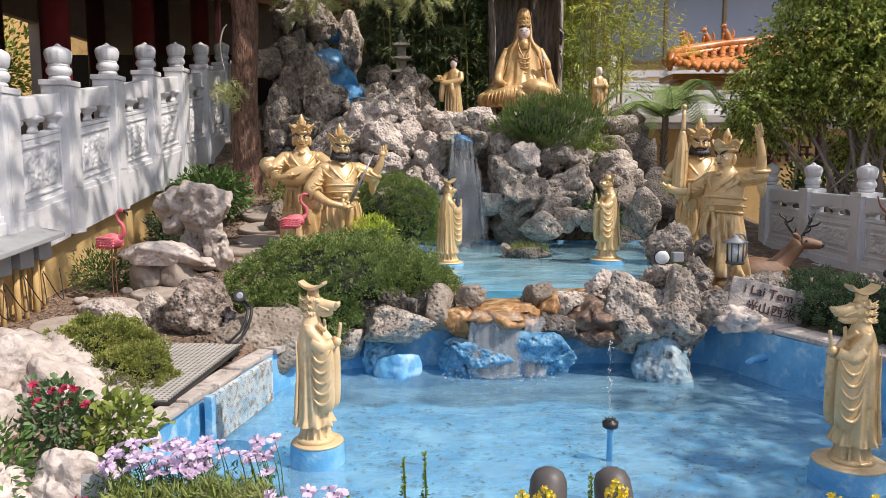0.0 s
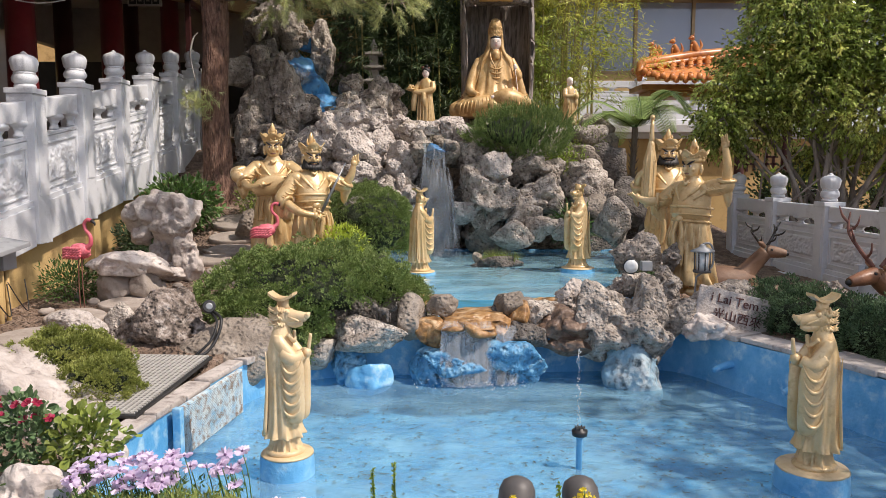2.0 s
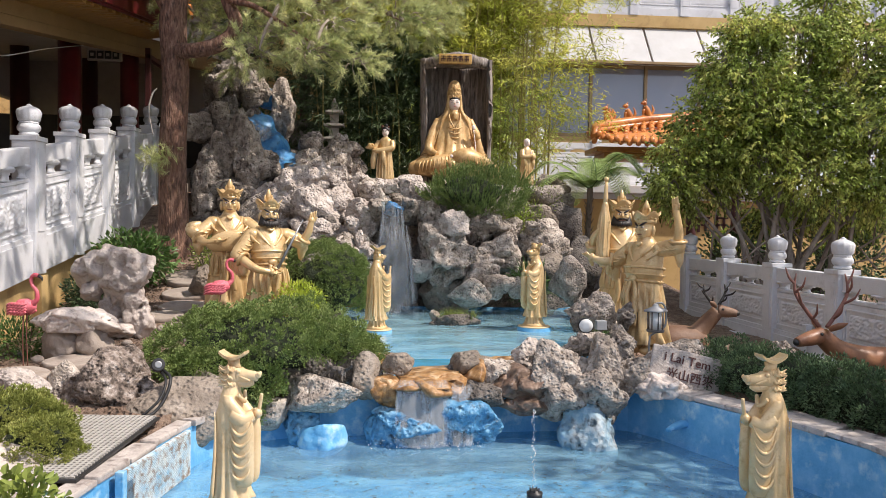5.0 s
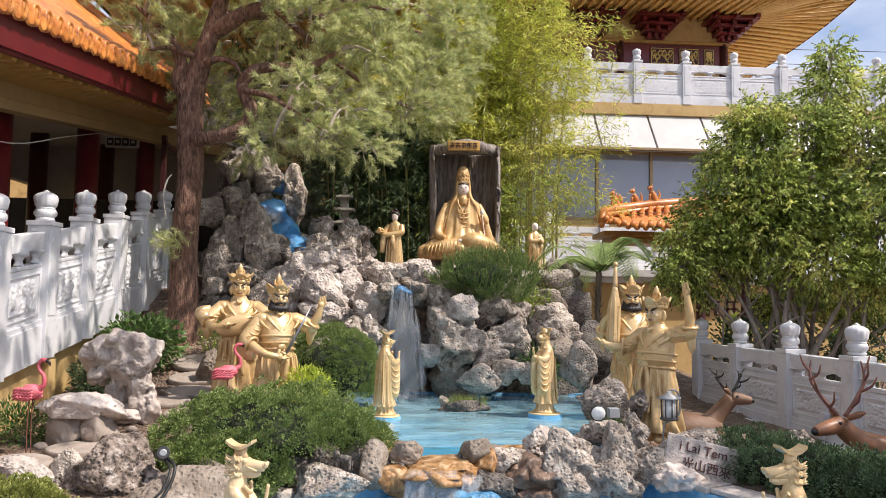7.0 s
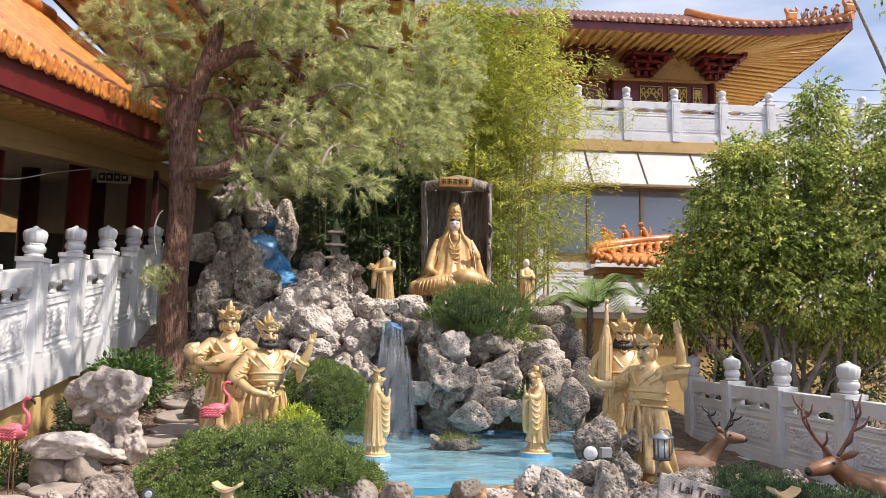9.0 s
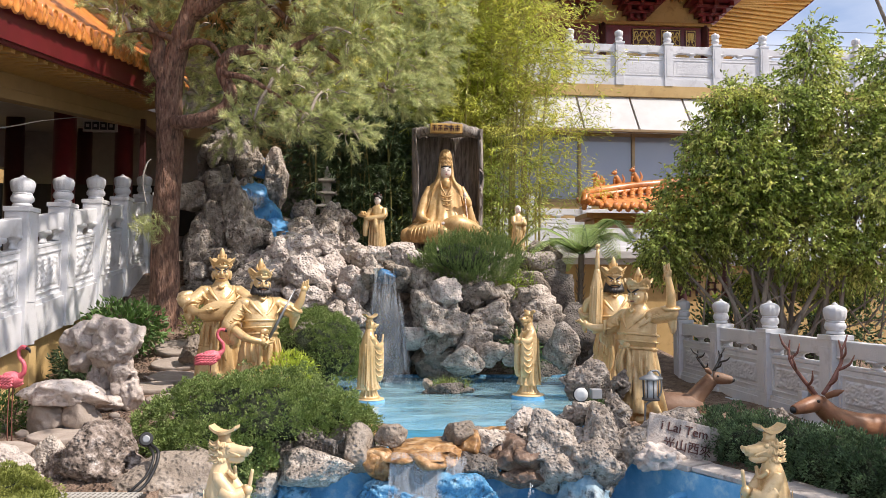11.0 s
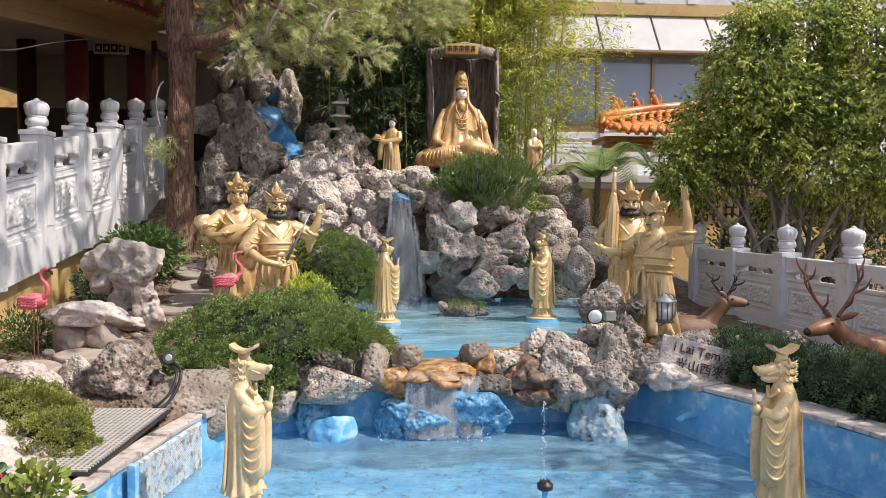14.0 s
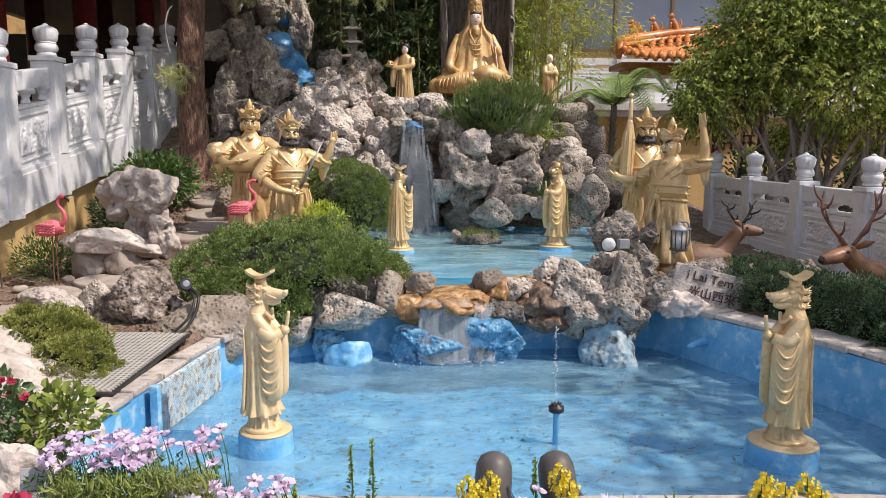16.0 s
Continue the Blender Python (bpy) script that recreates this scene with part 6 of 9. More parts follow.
def zodiac(name, label, snout=.135, mane=True, hat=True, seed=0, material=M_CREAM):
    """A robed court figure with an animal head, a tablet held before the chest; it looks along -y."""
    bm = bmesh.new()
    lathe(bm, [(.135, -.01), (.138, .012), (.12, .022), (.06, .024)], 22)
    drape(bm, [(0, 0, .01, .118, .112, 1.5), (0, 0, .03, .100, .096, 1.4), (0, .002, .08, .088, .088, 1.3), (0, .005, .13, .088, .088, 1.2)], 60, 12, 13, .11, .2, seed=seed)
    drape(bm, [(0, .012, .100, .100, .112, .3), (0, .014, .094, .128, .138, 1.7), (0, .012, .105, .126, .134, 1.7), (0, .010, .15, .112, .116, 1.2), (0, .014, .30, .102, .104, .8), (0, .018, .48, .100, .096, .5), (0, .02, .60, .100, .086, .3), (0, .018, .675, .086, .070, .15), (0, .012, .73, .054, .055, .05), (0, .005, .77, .043, .046, 0)], 72, 46, 10, .085, .7, seed=seed + 1)
    for s in (-1, 1):
        # one wide sleeve hanging like a bag from each forearm
        drape(bm, [(s * .05, -.088, .178, .010, .025, 0), (s * .052, -.088, .186, .026, .052, .1), (s * .054, -.086, .215, .038, .076, .2), (s * .056, -.084, .28, .044, .084, .3), (s * .058, -.082, .40, .044, .086, .4), (s * .058, -.084, .50, .043, .084, .4), (s * .06, -.074, .56, .042, .080, .2), (s * .066, -.035, .61, .040, .064, .1), (s * .07, .0, .66, .036, .048, 0), (s * .066, .012, .695, .020, .028, 0)], 44, 40, 5, .045, .4, seed=seed + s)
        limb(bm, [(s * .072, -.02, .60), (s * .068, -.09, .560), (s * .030, -.150, .585)], (.044, .044, .030), 5, 12)
        # slack folds that sag from the wrist to the elbow
        for k in range(5):
            z = .535 - .062 * k
            limb(bm, [(s * .070, -.162 + .004 * k, z + .035), (s * .092, -.140, z - .020), (s * .102, -.100, z - .052), (s * .104, -.055, z - .040), (s * .094, -.018, z + .010), (s * .080, .000, z + .05)], (.002, .007, .011, .009, .006, .001), 6, 8)
        for k in range(3):
            limb(bm, [(s * (.03 + .028 * k), .095, .60), (s * (.035 + .03 * k), .112 - .012 * k, .40), (s * (.04 + .034 * k), .135 - .016 * k, .12)], (.003, .010, .013), 5, 8)
    ball(bm, (0, -.17, .590), (.034, .03, .03))
    limb(bm, [(0, -.175, .59), (.003, -.185, .64), (.006, -.195, .70)], (.012, .013, .011), 3, 8, 0)
    # collar and sash
    limb(bm, [(-.06, -.055, .70), (0, -.078, .655), (.06, -.055, .70)], (.012, .014, .012), 4, 8)
    # head
    ball(bm, (0, -.005, .80), (.052, .062, .058), sub=3)
    limb(bm, [(0, -.03, .80), (0, -.03 - snout * .5, .798), (0, -.03 - snout, .796)], (.048, .034, .026), 4, 14)
    ball(bm, (0, -.035 - snout, .804), (.030, .022, .020))
    for s in (-1, 1):
        ball(bm, (s * .018, -.045 - snout, .812), (.013, .013, .013), sub=1)
        ball(bm, (s * .035, -.045, .825), (.016, .018, .014), sub=2)
        ball(bm, (s * .052, .018, .835), (.014, .012, .034), sub=1)
    limb(bm, [(0, -.03, .765), (0, -.03 - snout * .45, .752), (0, -.025 - snout * .85, .760)], (.032, .022, .012), 3, 10)
    limb(bm, [(-.036, -.05, .80), (-.03, -.03 - snout * .7, .775)], (.008, .006), 3, 6)
    limb(bm, [(.036, -.05, .80), (.03, -.03 - snout * .7, .775)], (.008, .006), 3, 6)
    if mane:
        for k in range(16):
            a = math.pi * (k / 15 - .5) * 1.5
            for lv, z in enumerate((.835, .795, .755)):
                dx, dy = math.sin(a), math.cos(a)
                limb(bm, [(dx * .030, .005 + dy * .03, z + .012), (dx * .054, .015 + dy * .052, z - .004 - .008 * (k % 2)), (dx * .062, .03 + dy * .078, z - .014 + .016 * (k % 3))], (.013, .010, .002), 3, 6)
    if hat:
        lathe(bm, [(.048, .845), (.036, .865), (.040, .892)], 14, 0, .0, 0, sx=.8, sy=1.1)
        hat_plate(bm, (0, 0, .888), .052, .088, .034)
    else:
        for s in (-1, 1):
            limb(bm, [(s * .02, .01, .85), (s * .055, .02, .885), (s * .095, .02, .895)], (.02, .022, .012), 3, 10)
        lathe(bm, [(.05, .84), (.055, .86), (.03, .89), (.01, .90)], 14)
    return tagged(part(name, bm, material), label, "statue", "zodiac statues")


def pedestal(name, x, y, r, z0, z1, label):
    bm = bmesh.new()
    lathe(bm, [(r * 1.06, z0), (r * 1.03, z1 * .5 + z0 * .5), (r * 1.0, z1 - .03), (r * .97, z1 - .008)], 32, cap=False)
    for v in bm.verts:
        w = 1 + .03 * noise.noise(Vector((v.co.x * 9, v.co.y * 9, v.co.z * 6)))
        v.co.x *= w
        v.co.y *= w
    ob = part(name, bm, M_BLUE, None)
    bm = bmesh.new()
    lathe(bm, [(r * .985, z1 - .012), (r * .95, z1 - .002), (r * .4, z1 + .004)], 32)
    part("top", bm, M_CREAM, ob, "cream painted top")
    ob.location = (x, y, 0)
    return tagged(ob, label, "pedestal", "statue pedestals")


pedestal("pedestal", -.79, 4.32, .155, -.27, .135, "round blue pedestal with a cream top in the pool")
put(zodiac("dragon_statue", "cream-gold robed dragon-headed statue standing in the pool"), -.80, 4.32, .14, 78, .99, .84)
pedestal("pedestal", 2.16, 4.08, .195, -.27, .125, "wide blue pedestal with a cream top in the pool")
put(zodiac("dragon_statue", "pale gold robed dragon-headed statue at the shaded pool side", seed=3, material=M_GOLD), 2.17, 4.08, .13, -84, 1.03, .84)
pedestal("pedestal", -.05, 8.40, .16, .3, .635, "low blue pedestal in the upper pond")
put(zodiac("rooster_statue", "gold robed animal-headed statue standing in the pond", .06, False, True, 6, M_GOLD), -.06, 8.4, .64, 120, .97, .9)
pedestal("pedestal", 1.72, 8.55, .19, .3, .655, "low blue pedestal in the upper pond")
put(zodiac("ox_statue", "gold robed horned animal-headed statue in the pond", .07, False, False, 9, M_GOLD), 1.72, 8.55, .66, -60, 1.03, .9)


def king(name, label, arms, extra=None, beard=False, seed=0, material=M_GOLD):
    """A stout armoured guardian in robes with a flared crown, about 1.5 m, looking along -y."""
    bm = bmesh.new()
    for s in (-1, 1):
        limb(bm, [(s * .095, .02, 0), (s * .095, .0, .12), (s * .095, .01, .30)], (.075, .065, .09), 4, 12)
        ball(bm, (s * .10, -.05, .035), (.062, .12, .05))
    # long skirt, shorter overskirt with a scalloped hem, belly armour
    drape(bm, [(0, .01, .10, .245, .20, 1.7), (0, 0, .20, .228, .185, 1.4), (0, 0, .45, .19, .16, 1.1), (0, 0, .62, .170, .145, .7), (0, 0, .72, .160, .14, .3)], 84, 34, 10, .10, .6, seed=seed)
    drape(bm, [(0, .0, .43, .205, .172, 1.5), (0, -.01, .50, .204, .170, 1.1), (0, -.005, .64, .184, .156, .5), (0, 0, .73, .168, .146, .2)], 72, 18, 13, .075, .4, seed=seed + 2)
    drape(bm, [(0, 0, .70, .168, .148, .1), (0, -.02, .78, .186, .178, .05), (0, -.015, .88, .186, .165, .1), (0, 0, .98, .188, .14, .2), (0, .01, 1.045, .160, .115, .15), (0, .01, 1.09, .095, .085, 0), (0, 0, 1.14, .066, .066, 0)], 72, 34, 9, .04, .9, seed=seed + 4)
    # broad sash with upper and lower cords, knot and hanging ends
    for z, r0, r1, w in ((.70, .182, .164, .015), (.835, .196, .184, .013), (.765, .196, .182, .010)):
        tube(bm, [(r0 * math.cos(a), r1 * math.sin(a) - .008, z - .018 * math.sin(a)) for a in np.linspace(0, 2 * math.pi, 29)], w, 8)
    ball(bm, (0, -.185, .735), (.045, .022, .036))
    for s in (-1, 1):
        limb(bm, [(s * .02, -.185, .71), (s * .05, -.20, .58), (s * .04, -.195, .42), (s * .06, -.21, .28)], (.018, .024, .03, .012), 4, 8)
        # crossed collar, cape edge over the shoulder, armour scallops at the hips
        limb(bm, [(s * .13, .0, 1.075), (s * .11, -.10, 1.01), (s * .02, -.165, .90)], (.018, .020, .010), 5, 8)
        limb(bm, [(s * .10, .06, 1.08), (s * .185, .01, 1.05), (s * .19, -.09, .98), (s * .13, -.15, .92)], (.012, .020, .018, .006), 5, 8)
        ball(bm, (s * .165, .0, 1.015), (.075, .085, .07), sub=3)
        for q in range(3):
            limb(bm, [(s * (.06 + .055 * q), -.165 + .03 * q, .66), (s * (.075 + .055 * q), -.19 + .035 * q, .56), (s * (.06 + .06 * q), -.185 + .03 * q, .46)], (.006, .016, .004), 4, 6)
    limb(bm, [(-.03, -.10, 1.085), (0, -.115, 1.06), (.03, -.10, 1.085)], (.014, .018, .014), 3, 8)
    # head, cheeks, nose, ears
    ball(bm, (0, -.012, 1.215), (.084, .092, .108), sub=3)
    ball(bm, (0, -.03, 1.165), (.062, .066, .052), sub=3)
    limb(bm, [(0, -.100, 1.240), (0, -.116, 1.212), (0, -.112, 1.198)], (.008, .015, .016), 3, 8)
    for s in (-1, 1):
        ball(bm, (s * .042, -.072, 1.20), (.028, .026, .024), sub=2)
        limb(bm, [(s * .086, .0, 1.245), (s * .092, .0, 1.20), (s * .086, -.005, 1.15)], (.014, .020, .010), 3, 8)
        ball(bm, (s * .036, -.095, 1.232), (.018, .010, .010), mi=3, sub=2)
        ball(bm, (s * .034, -.104, 1.232), (.008, .005, .008), mi=1, sub=1)
        limb(bm, [(s * .012, -.112, 1.244), (s * .040, -.106, 1.262), (s * .074, -.080, 1.282)], (.005, .011, .004), 3, 6, 1)
    limb(bm, [(-.028, -.098, 1.162), (0, -.106, 1.160), (.028, -.098, 1.162)], (.003, .008, .003), 3, 6, 4)
    # crown: a band, tall flaring petals with curled tips, a flame-shaped jewel
    lathe(bm, [(.088, 1.268), (.102, 1.275), (.104, 1.300), (.094, 1.31), (.06, 1.33)], 40)
    rows = lathe(bm, [(.096, 1.288), (.104, 1.312), (.118, 1.338), (.134, 1.356), (.127, 1.360), (.104, 1.335), (.07, 1.335), (.02, 1.34)], 60)
    for r, f in ((1, .15), (2, .5), (3, 1.0), (4, 1.0), (5, .3)):
        for k, v in enumerate(rows[r]):
            w = abs(math.cos(2.5 * 2 * math.pi * k / 60 + math.pi / 4)) ** 1.6
            v.co.z += f * (.052 * w - .020)
            v.co.x *= 1 + .14 * f * (w - .4)
            v.co.y *= 1 + .14 * f * (w - .4)
    for k in range(14):
        a = 2 * math.pi * k / 14
        ball(bm, (.106 * math.cos(a), .106 * math.sin(a), 1.310 + .014 * (k % 2)), (.014, .014, .016), sub=1)
    limb(bm, [(0, 0, 1.33), (0, 0, 1.37), (0, 0, 1.415), (0, 0, 1.455), (0, 0, 1.495)], (.018, .024, .034, .025, .004), 4, 10)
    for s in (-1, 1):
        limb(bm, [(s * .01, 0, 1.36), (s * .04, 0, 1.39), (s * .034, 0, 1.43)], (.010, .014, .004), 3, 8)
    if beard:
        for k in range(19):
            a = (k / 18 - .5) * 3.0
            lo = 1.085 + .06 * abs(k / 18 - .5) + .014 * (k % 2)
            limb(bm, [(.076 * math.sin(a), -.022 - .076 * math.cos(a), 1.155 + .06 * abs(2 * k / 18 - 1) ** 2), (.098 * math.sin(a), -.024 - .094 * math.cos(a), 1.125), (.094 * math.sin(a), -.03 - .092 * math.cos(a), lo)], (.012, .018, .004), 3, 6, 1)
        for s in (-1, 1):
            limb(bm, [(0, -.112, 1.180), (s * .034, -.108, 1.180), (s * .064, -.086, 1.160)], (.006, .011, .003), 3, 6, 1)
    # arms: full sleeve to the elbow, its wide cuff thrown back, bare forearm and hand
    for s, pts in zip((-1, 1), arms):
        e, h, g = Vector(pts[0]), Vector(pts[1]), Vector(pts[2])
        sh_ = Vector((s * .165, .01, 1.02))
        limb(bm, [sh_, sh_.lerp(e, .55), e, e.lerp(h, .35)], (.078, .080, .076, .050), 5, 16)
        limb(bm, [e, h, g], (.052, .042, .026), 6, 12)
        c = e.lerp(h, .30)
        d = (h - e).normalized()
        u = d.orthogonal().normalized()
        v = d.cross(u)
        # rolled cuff
        tube(bm, [c + (u * math.cos(a) + v * math.sin(a)) * .074 for a in np.linspace(0, 2 * math.pi, 17)], .017, 8)
        # the slack of the sleeve hangs below the elbow in a flat fold
        for q in range(5):
            o = e.lerp(h, -.15 + .16 * q)
            limb(bm, [o + Vector((0, .0, -.03)), o + Vector((s * .012, .02, -.11)), o + Vector((s * .004, .025, -.17 - .03 * math.sin(q * 1.1)))], (.034, .036, .012), 4, 10)
        for q in range(4):
            o = sh_.lerp(e, .25 + .2 * q)
            limb(bm, [o + Vector((-.070, -.03, .03)), o + Vector((-.02, -.080, -.01)), o + Vector((.04, -.072, -.02)), o + Vector((.072, -.01, .02))], (.003, .010, .010, .003), 4, 6)
        ball(bm, g, (.036, .032, .042))
        w = (g - h).normalized()
        for f in range(4):
            o = Vector(((f - 1.5) * .019, 0, 0))
            limb(bm, [g + o, g + o + w * .05, g + o + w * .085 + Vector((0, 0, .008 * f))], (.012, .011, .006), 3, 6)
        limb(bm, [g + Vector((s * .03, 0, -.01)), g + Vector((s * .05, -.01, .01)) + w * .03], (.013, .008), 3, 6)
    if extra:
        extra(bm)
    return tagged(part(name, bm, (material, M_HAIR, M_METAL, M_FACE, M_ANTLER)), label, "statue", "guardian statues")


def lute(bm):
    ball(bm, (-.03, -.25, .82), (.22, .05, .105), sub=3, rot=Euler((0, -.25, 0)))
    limb(bm, [(.14, -.25, .87), (.30, -.23, .92), (.44, -.2, 1.02)], (.035, .028, .03), 4, 8)
    limb(bm, [(-.24, -.06, .86), (-.36, -.08, .90), (-.40, -.06, .96), (-.30, -.02, 1.0)], (.06, .075, .06, .03), 4, 12)


def sword(bm):
    tube(bm, [(-.02, -.27, .56), (.02, -.265, .66)], .014, 8)
    tube(bm, [(-.03, -.27, .69), (.075, -.26, .645)], .014, 8)
    tube(bm, [(.02, -.265, .66), (.16, -.25, .92), (.30, -.235, 1.18)], (.018, .015, .005), 4, 2)


def parasol(bm):
    limb(bm, [(-.22, -.20, .66), (-.215, -.19, .80), (-.20, -.17, 1.15), (-.19, -.16, 1.36)], (.02, .07, .06, .025), 6, 14)
    for k in range(8):
        a = k * math.pi / 4
        limb(bm, [(-.22 + .06 * math.cos(a), -.20 + .06 * math.sin(a), .74), (-.20 + .055 * math.cos(a), -.17 + .055 * math.sin(a), 1.15), (-.19, -.16, 1.36)], (.012, .014, .008), 4, 6)
    limb(bm, [(-.19, -.16, 1.34), (-.185, -.155, 1.58)], (.03, .016), 3, 8)
    ball(bm, (-.185, -.155, 1.60), (.028, .028, .03))


put(king("guardian_statue", "gold guardian statue holding a lute beside the steps", [[(-.33, -.09, .87), (-.26, -.2, .80), (-.12, -.30, .82)], [(.32, -.12, .90), (.26, -.22, .90), (.18, -.29, .90)]], lute), -1.72, 8.72, .74, 12, 1.02)
put(king("guardian_statue", "gold bearded guardian statue with a sword and raised hand", [[(-.33, -.05, .80), (-.20, -.22, .68), (-.04, -.27, .64)], [(.34, -.05, .94), (.40, -.10, 1.04), (.43, -.12, 1.17)]], sword, True, 2), -1.20, 8.12, .64, 24, 1.0)
put(king("guardian_statue", "gold guardian statue with one arm raised by the sign stone", [[(-.32, -.07, .88), (-.42, -.16, .88), (-.50, -.22, .92)], [(.36, .02, 1.05), (.38, .0, 1.22), (.36, -.02, 1.42)]], None, False, 5), 2.53, 7.2, .58, -58, .98)
put(king("guardian_statue", "gold black-bearded guardian statue holding a furled parasol", [[(-.30, -.05, .86), (-.30, -.14, .98), (-.22, -.19, 1.08)], [(.30, -.08, .84), (.22, -.2, .80), (.10, -.26, .82)]], parasol, True, 8), 2.66, 8.4, .66, -10, 1.03)


def features(bm, c, k, brow, lip):
    """Brows, eyes and lips on a small painted face about its centre; k is the face's half width."""
    x, y, z = c
    for t in (-1, 1):
        limb(bm, [(x + t * .20 * k, y - .97 * k, z + .34 * k), (x + t * .48 * k, y - .92 * k, z + .44 * k), (x + t * .76 * k, y - .68 * k, z + .34 * k)], (.02 * k, .04 * k, .02 * k), 3, 5, brow)
        limb(bm, [(x + t * .20 * k, y - .99 * k, z + .08 * k), (x + t * .44 * k, y - .94 * k, z + .10 * k), (x + t * .68 * k, y - .76 * k, z + .10 * k)], (.02 * k, .05 * k, .02 * k), 3, 5, brow)
    limb(bm, [(x - .22 * k, y - .90 * k, z - .62 * k), (x, y - .97 * k, z - .64 * k), (x + .22 * k, y - .90 * k, z - .62 * k)], (.03 * k, .075 * k, .03 * k), 3, 6, lip)


def goddess():
    bm = bmesh.new()
    drape(bm, [(0, 0, 0, .70, .36, .6), (0, -.02, .10, .74, .42, .8), (0, -.02, .20, .72, .42, 1.0), (0, 0, .28, .60, .38, 1.0), (0, .02, .38, .47, .30, 1.0), (0, .04, .52, .41, .25, .9), (0, .05, .72, .365, .215, .8), (0, .05, .88, .33, .19, .7), (0, .05, .98, .285, .165, .5), (0, .045, 1.05, .20, .135, .3), (0, .035, 1.12, .105, .10, .1)], 130, 56, 15, .05, .9)
    # seat folds: the spread knees, then the hem that falls over the base
    limb(bm, [(.0, -.20, .24), (-.30, -.30, .18), (-.62, -.14, .13)], (.13, .15, .09), 6, 18)
    limb(bm, [(-.10, -.24, .22), (.14, -.34, .30), (.42, -.26, .22), (.66, -.10, .12)], (.10, .155, .14, .08), 6, 18)
    for t in (-1, 1):
        for q in range(9):
            x = t * (.10 + q * .06)
            r = .15 - .006 * q
            cy, cz = -.22 - .09 * math.sin(math.pi * (q + 1) / 10), .23 - .012 * q
            limb(bm, [(x - t * .04, cy + r * .2, cz + r), (x, cy - r * .8, cz + r * .55), (x + t * .02, cy - r, cz - r * .2), (x + t * .03, cy - r * .7, cz - r)], (.005, .014, .014, .005), 4, 6)
        # long folds that run from the shoulder to the wide cuff
        for q in range(6):
            o = q * .035
            limb(bm, [(t * (.20 + o * .35), -.06 + o * .3, 1.02 - o * .3), (t * (.27 + o * .5), -.09 + o * .4, .78), (t * (.34 + o * .55), -.10 + o * .4, .54), (t * (.44 + o * .7), -.10 + o * .3, .34)], (.004, .014, .017, .006), 5, 6)
    # gown hanging in curves over the chest
    for q in range(5):
        z = .80 - q * .075
        limb(bm, [(-.15, -.10, z + .06), (-.08, -.165, z), (.0, -.19, z - .025), (.08, -.165, z), (.15, -.10, z + .06)], (.004, .012, .014, .012, .004), 5, 6)
    # arm resting on the knee, arm raised with the willow flask
    limb(bm, [(-.27, .03, .96), (-.37, -.04, .70), (-.42, -.14, .44), (-.30, -.30, .34)], (.05, .075, .08, .04), 6, 16)
    limb(bm, [(.27, .03, .96), (.37, -.05, .72), (.36, -.17, .66), (.30, -.25, .76)], (.05, .07, .06, .03), 6, 16)
    limb(bm, [(.37, -.10, .70), (.42, -.10, .46), (.50, -.10, .22)], (.05, .075, .04), 5, 16)
    ball(bm, (.30, -.265, .80), (.03, .028, .048), mi=1)
    ball(bm, (-.05, -.36, .30), (.06, .05, .045), mi=1)
    # breast, neck and face framed by the veil
    limb(bm, [(0, -.075, 1.05), (0, -.05, 1.10), (0, -.03, 1.15)], (.05, .05, .052), 4, 14, 1)
    limb(bm, [(0, -.07, 1.08), (0, -.10, 1.02), (0, -.125, .93)], (.055, .075, .045), 4, 16)
    ball(bm, (0, -.05, 1.215), (.094, .092, .115), mi=1, sub=3)
    limb(bm, [(0, -.13, 1.235), (0, -.145, 1.205)], (.006, .012), 2, 8, 1)
    features(bm, (0, -.052, 1.225), .092, 2, 3)
    ball(bm, (0, -.030, 1.295), (.090, .094, .050), mi=2, sub=3)
    # veil over crown and shoulders
    drape(bm, [(0, .07, .98, .25, .13, .4), (0, .065, 1.08, .175, .11, .4), (0, .055, 1.20, .138, .09, .3), (0, .05, 1.32, .124, .09, .3), (0, .035, 1.46, .118, .08, .2), (0, .02, 1.56, .09, .06, 0)], 44, 22, 9, .05)
    for t in (-1, 1):
        limb(bm, [(t * .095, -.04, 1.36), (t * .108, -.04, 1.22), (t * .112, -.07, 1.10), (t * .165, -.09, 1.00), (t * .22, -.10, .90), (t * .25, -.10, .76)], (.024, .026, .028, .030, .024, .006), 6, 12)
        limb(bm, [(t * .095, -.09, 1.06), (t * .085, -.155, .94), (t * .02, -.185, .80), (t * .015, -.19, .62)], (.008, .012, .011, .004), 5, 8)
    lathe(bm, [(.096, 1.31), (.104, 1.35), (.104, 1.44), (.098, 1.53), (.075, 1.59), (.03, 1.615)], 28, 0, -.01, 0, 9, .12)
    for k in range(9):
        a = (k / 8 - .5) * 2.4
        for z in (1.32, 1.385, 1.45):
            ball(bm, (.092 * math.sin(a), -.012 - .092 * math.cos(a), z + .012 * (k % 2)), (.018, .012, .026), sub=1)
    ball(bm, (0, -.105, 1.47), (.03, .02, .05), sub=2)
    limb(bm, [(.30, -.28, .76), (.335, -.33, .45), (.35, -.40, .1)], (.006, .009, .007), 4, 6, 1)
    return tagged(part("goddess_statue", bm, (M_ORANGEGOLD, M_FACE, M_HAIR, M_PINKDEEP)), "seated golden robed goddess statue with a tall crown", "statue")


put(goddess(), 1.17, 13.15, 2.62, 0, 1.02)


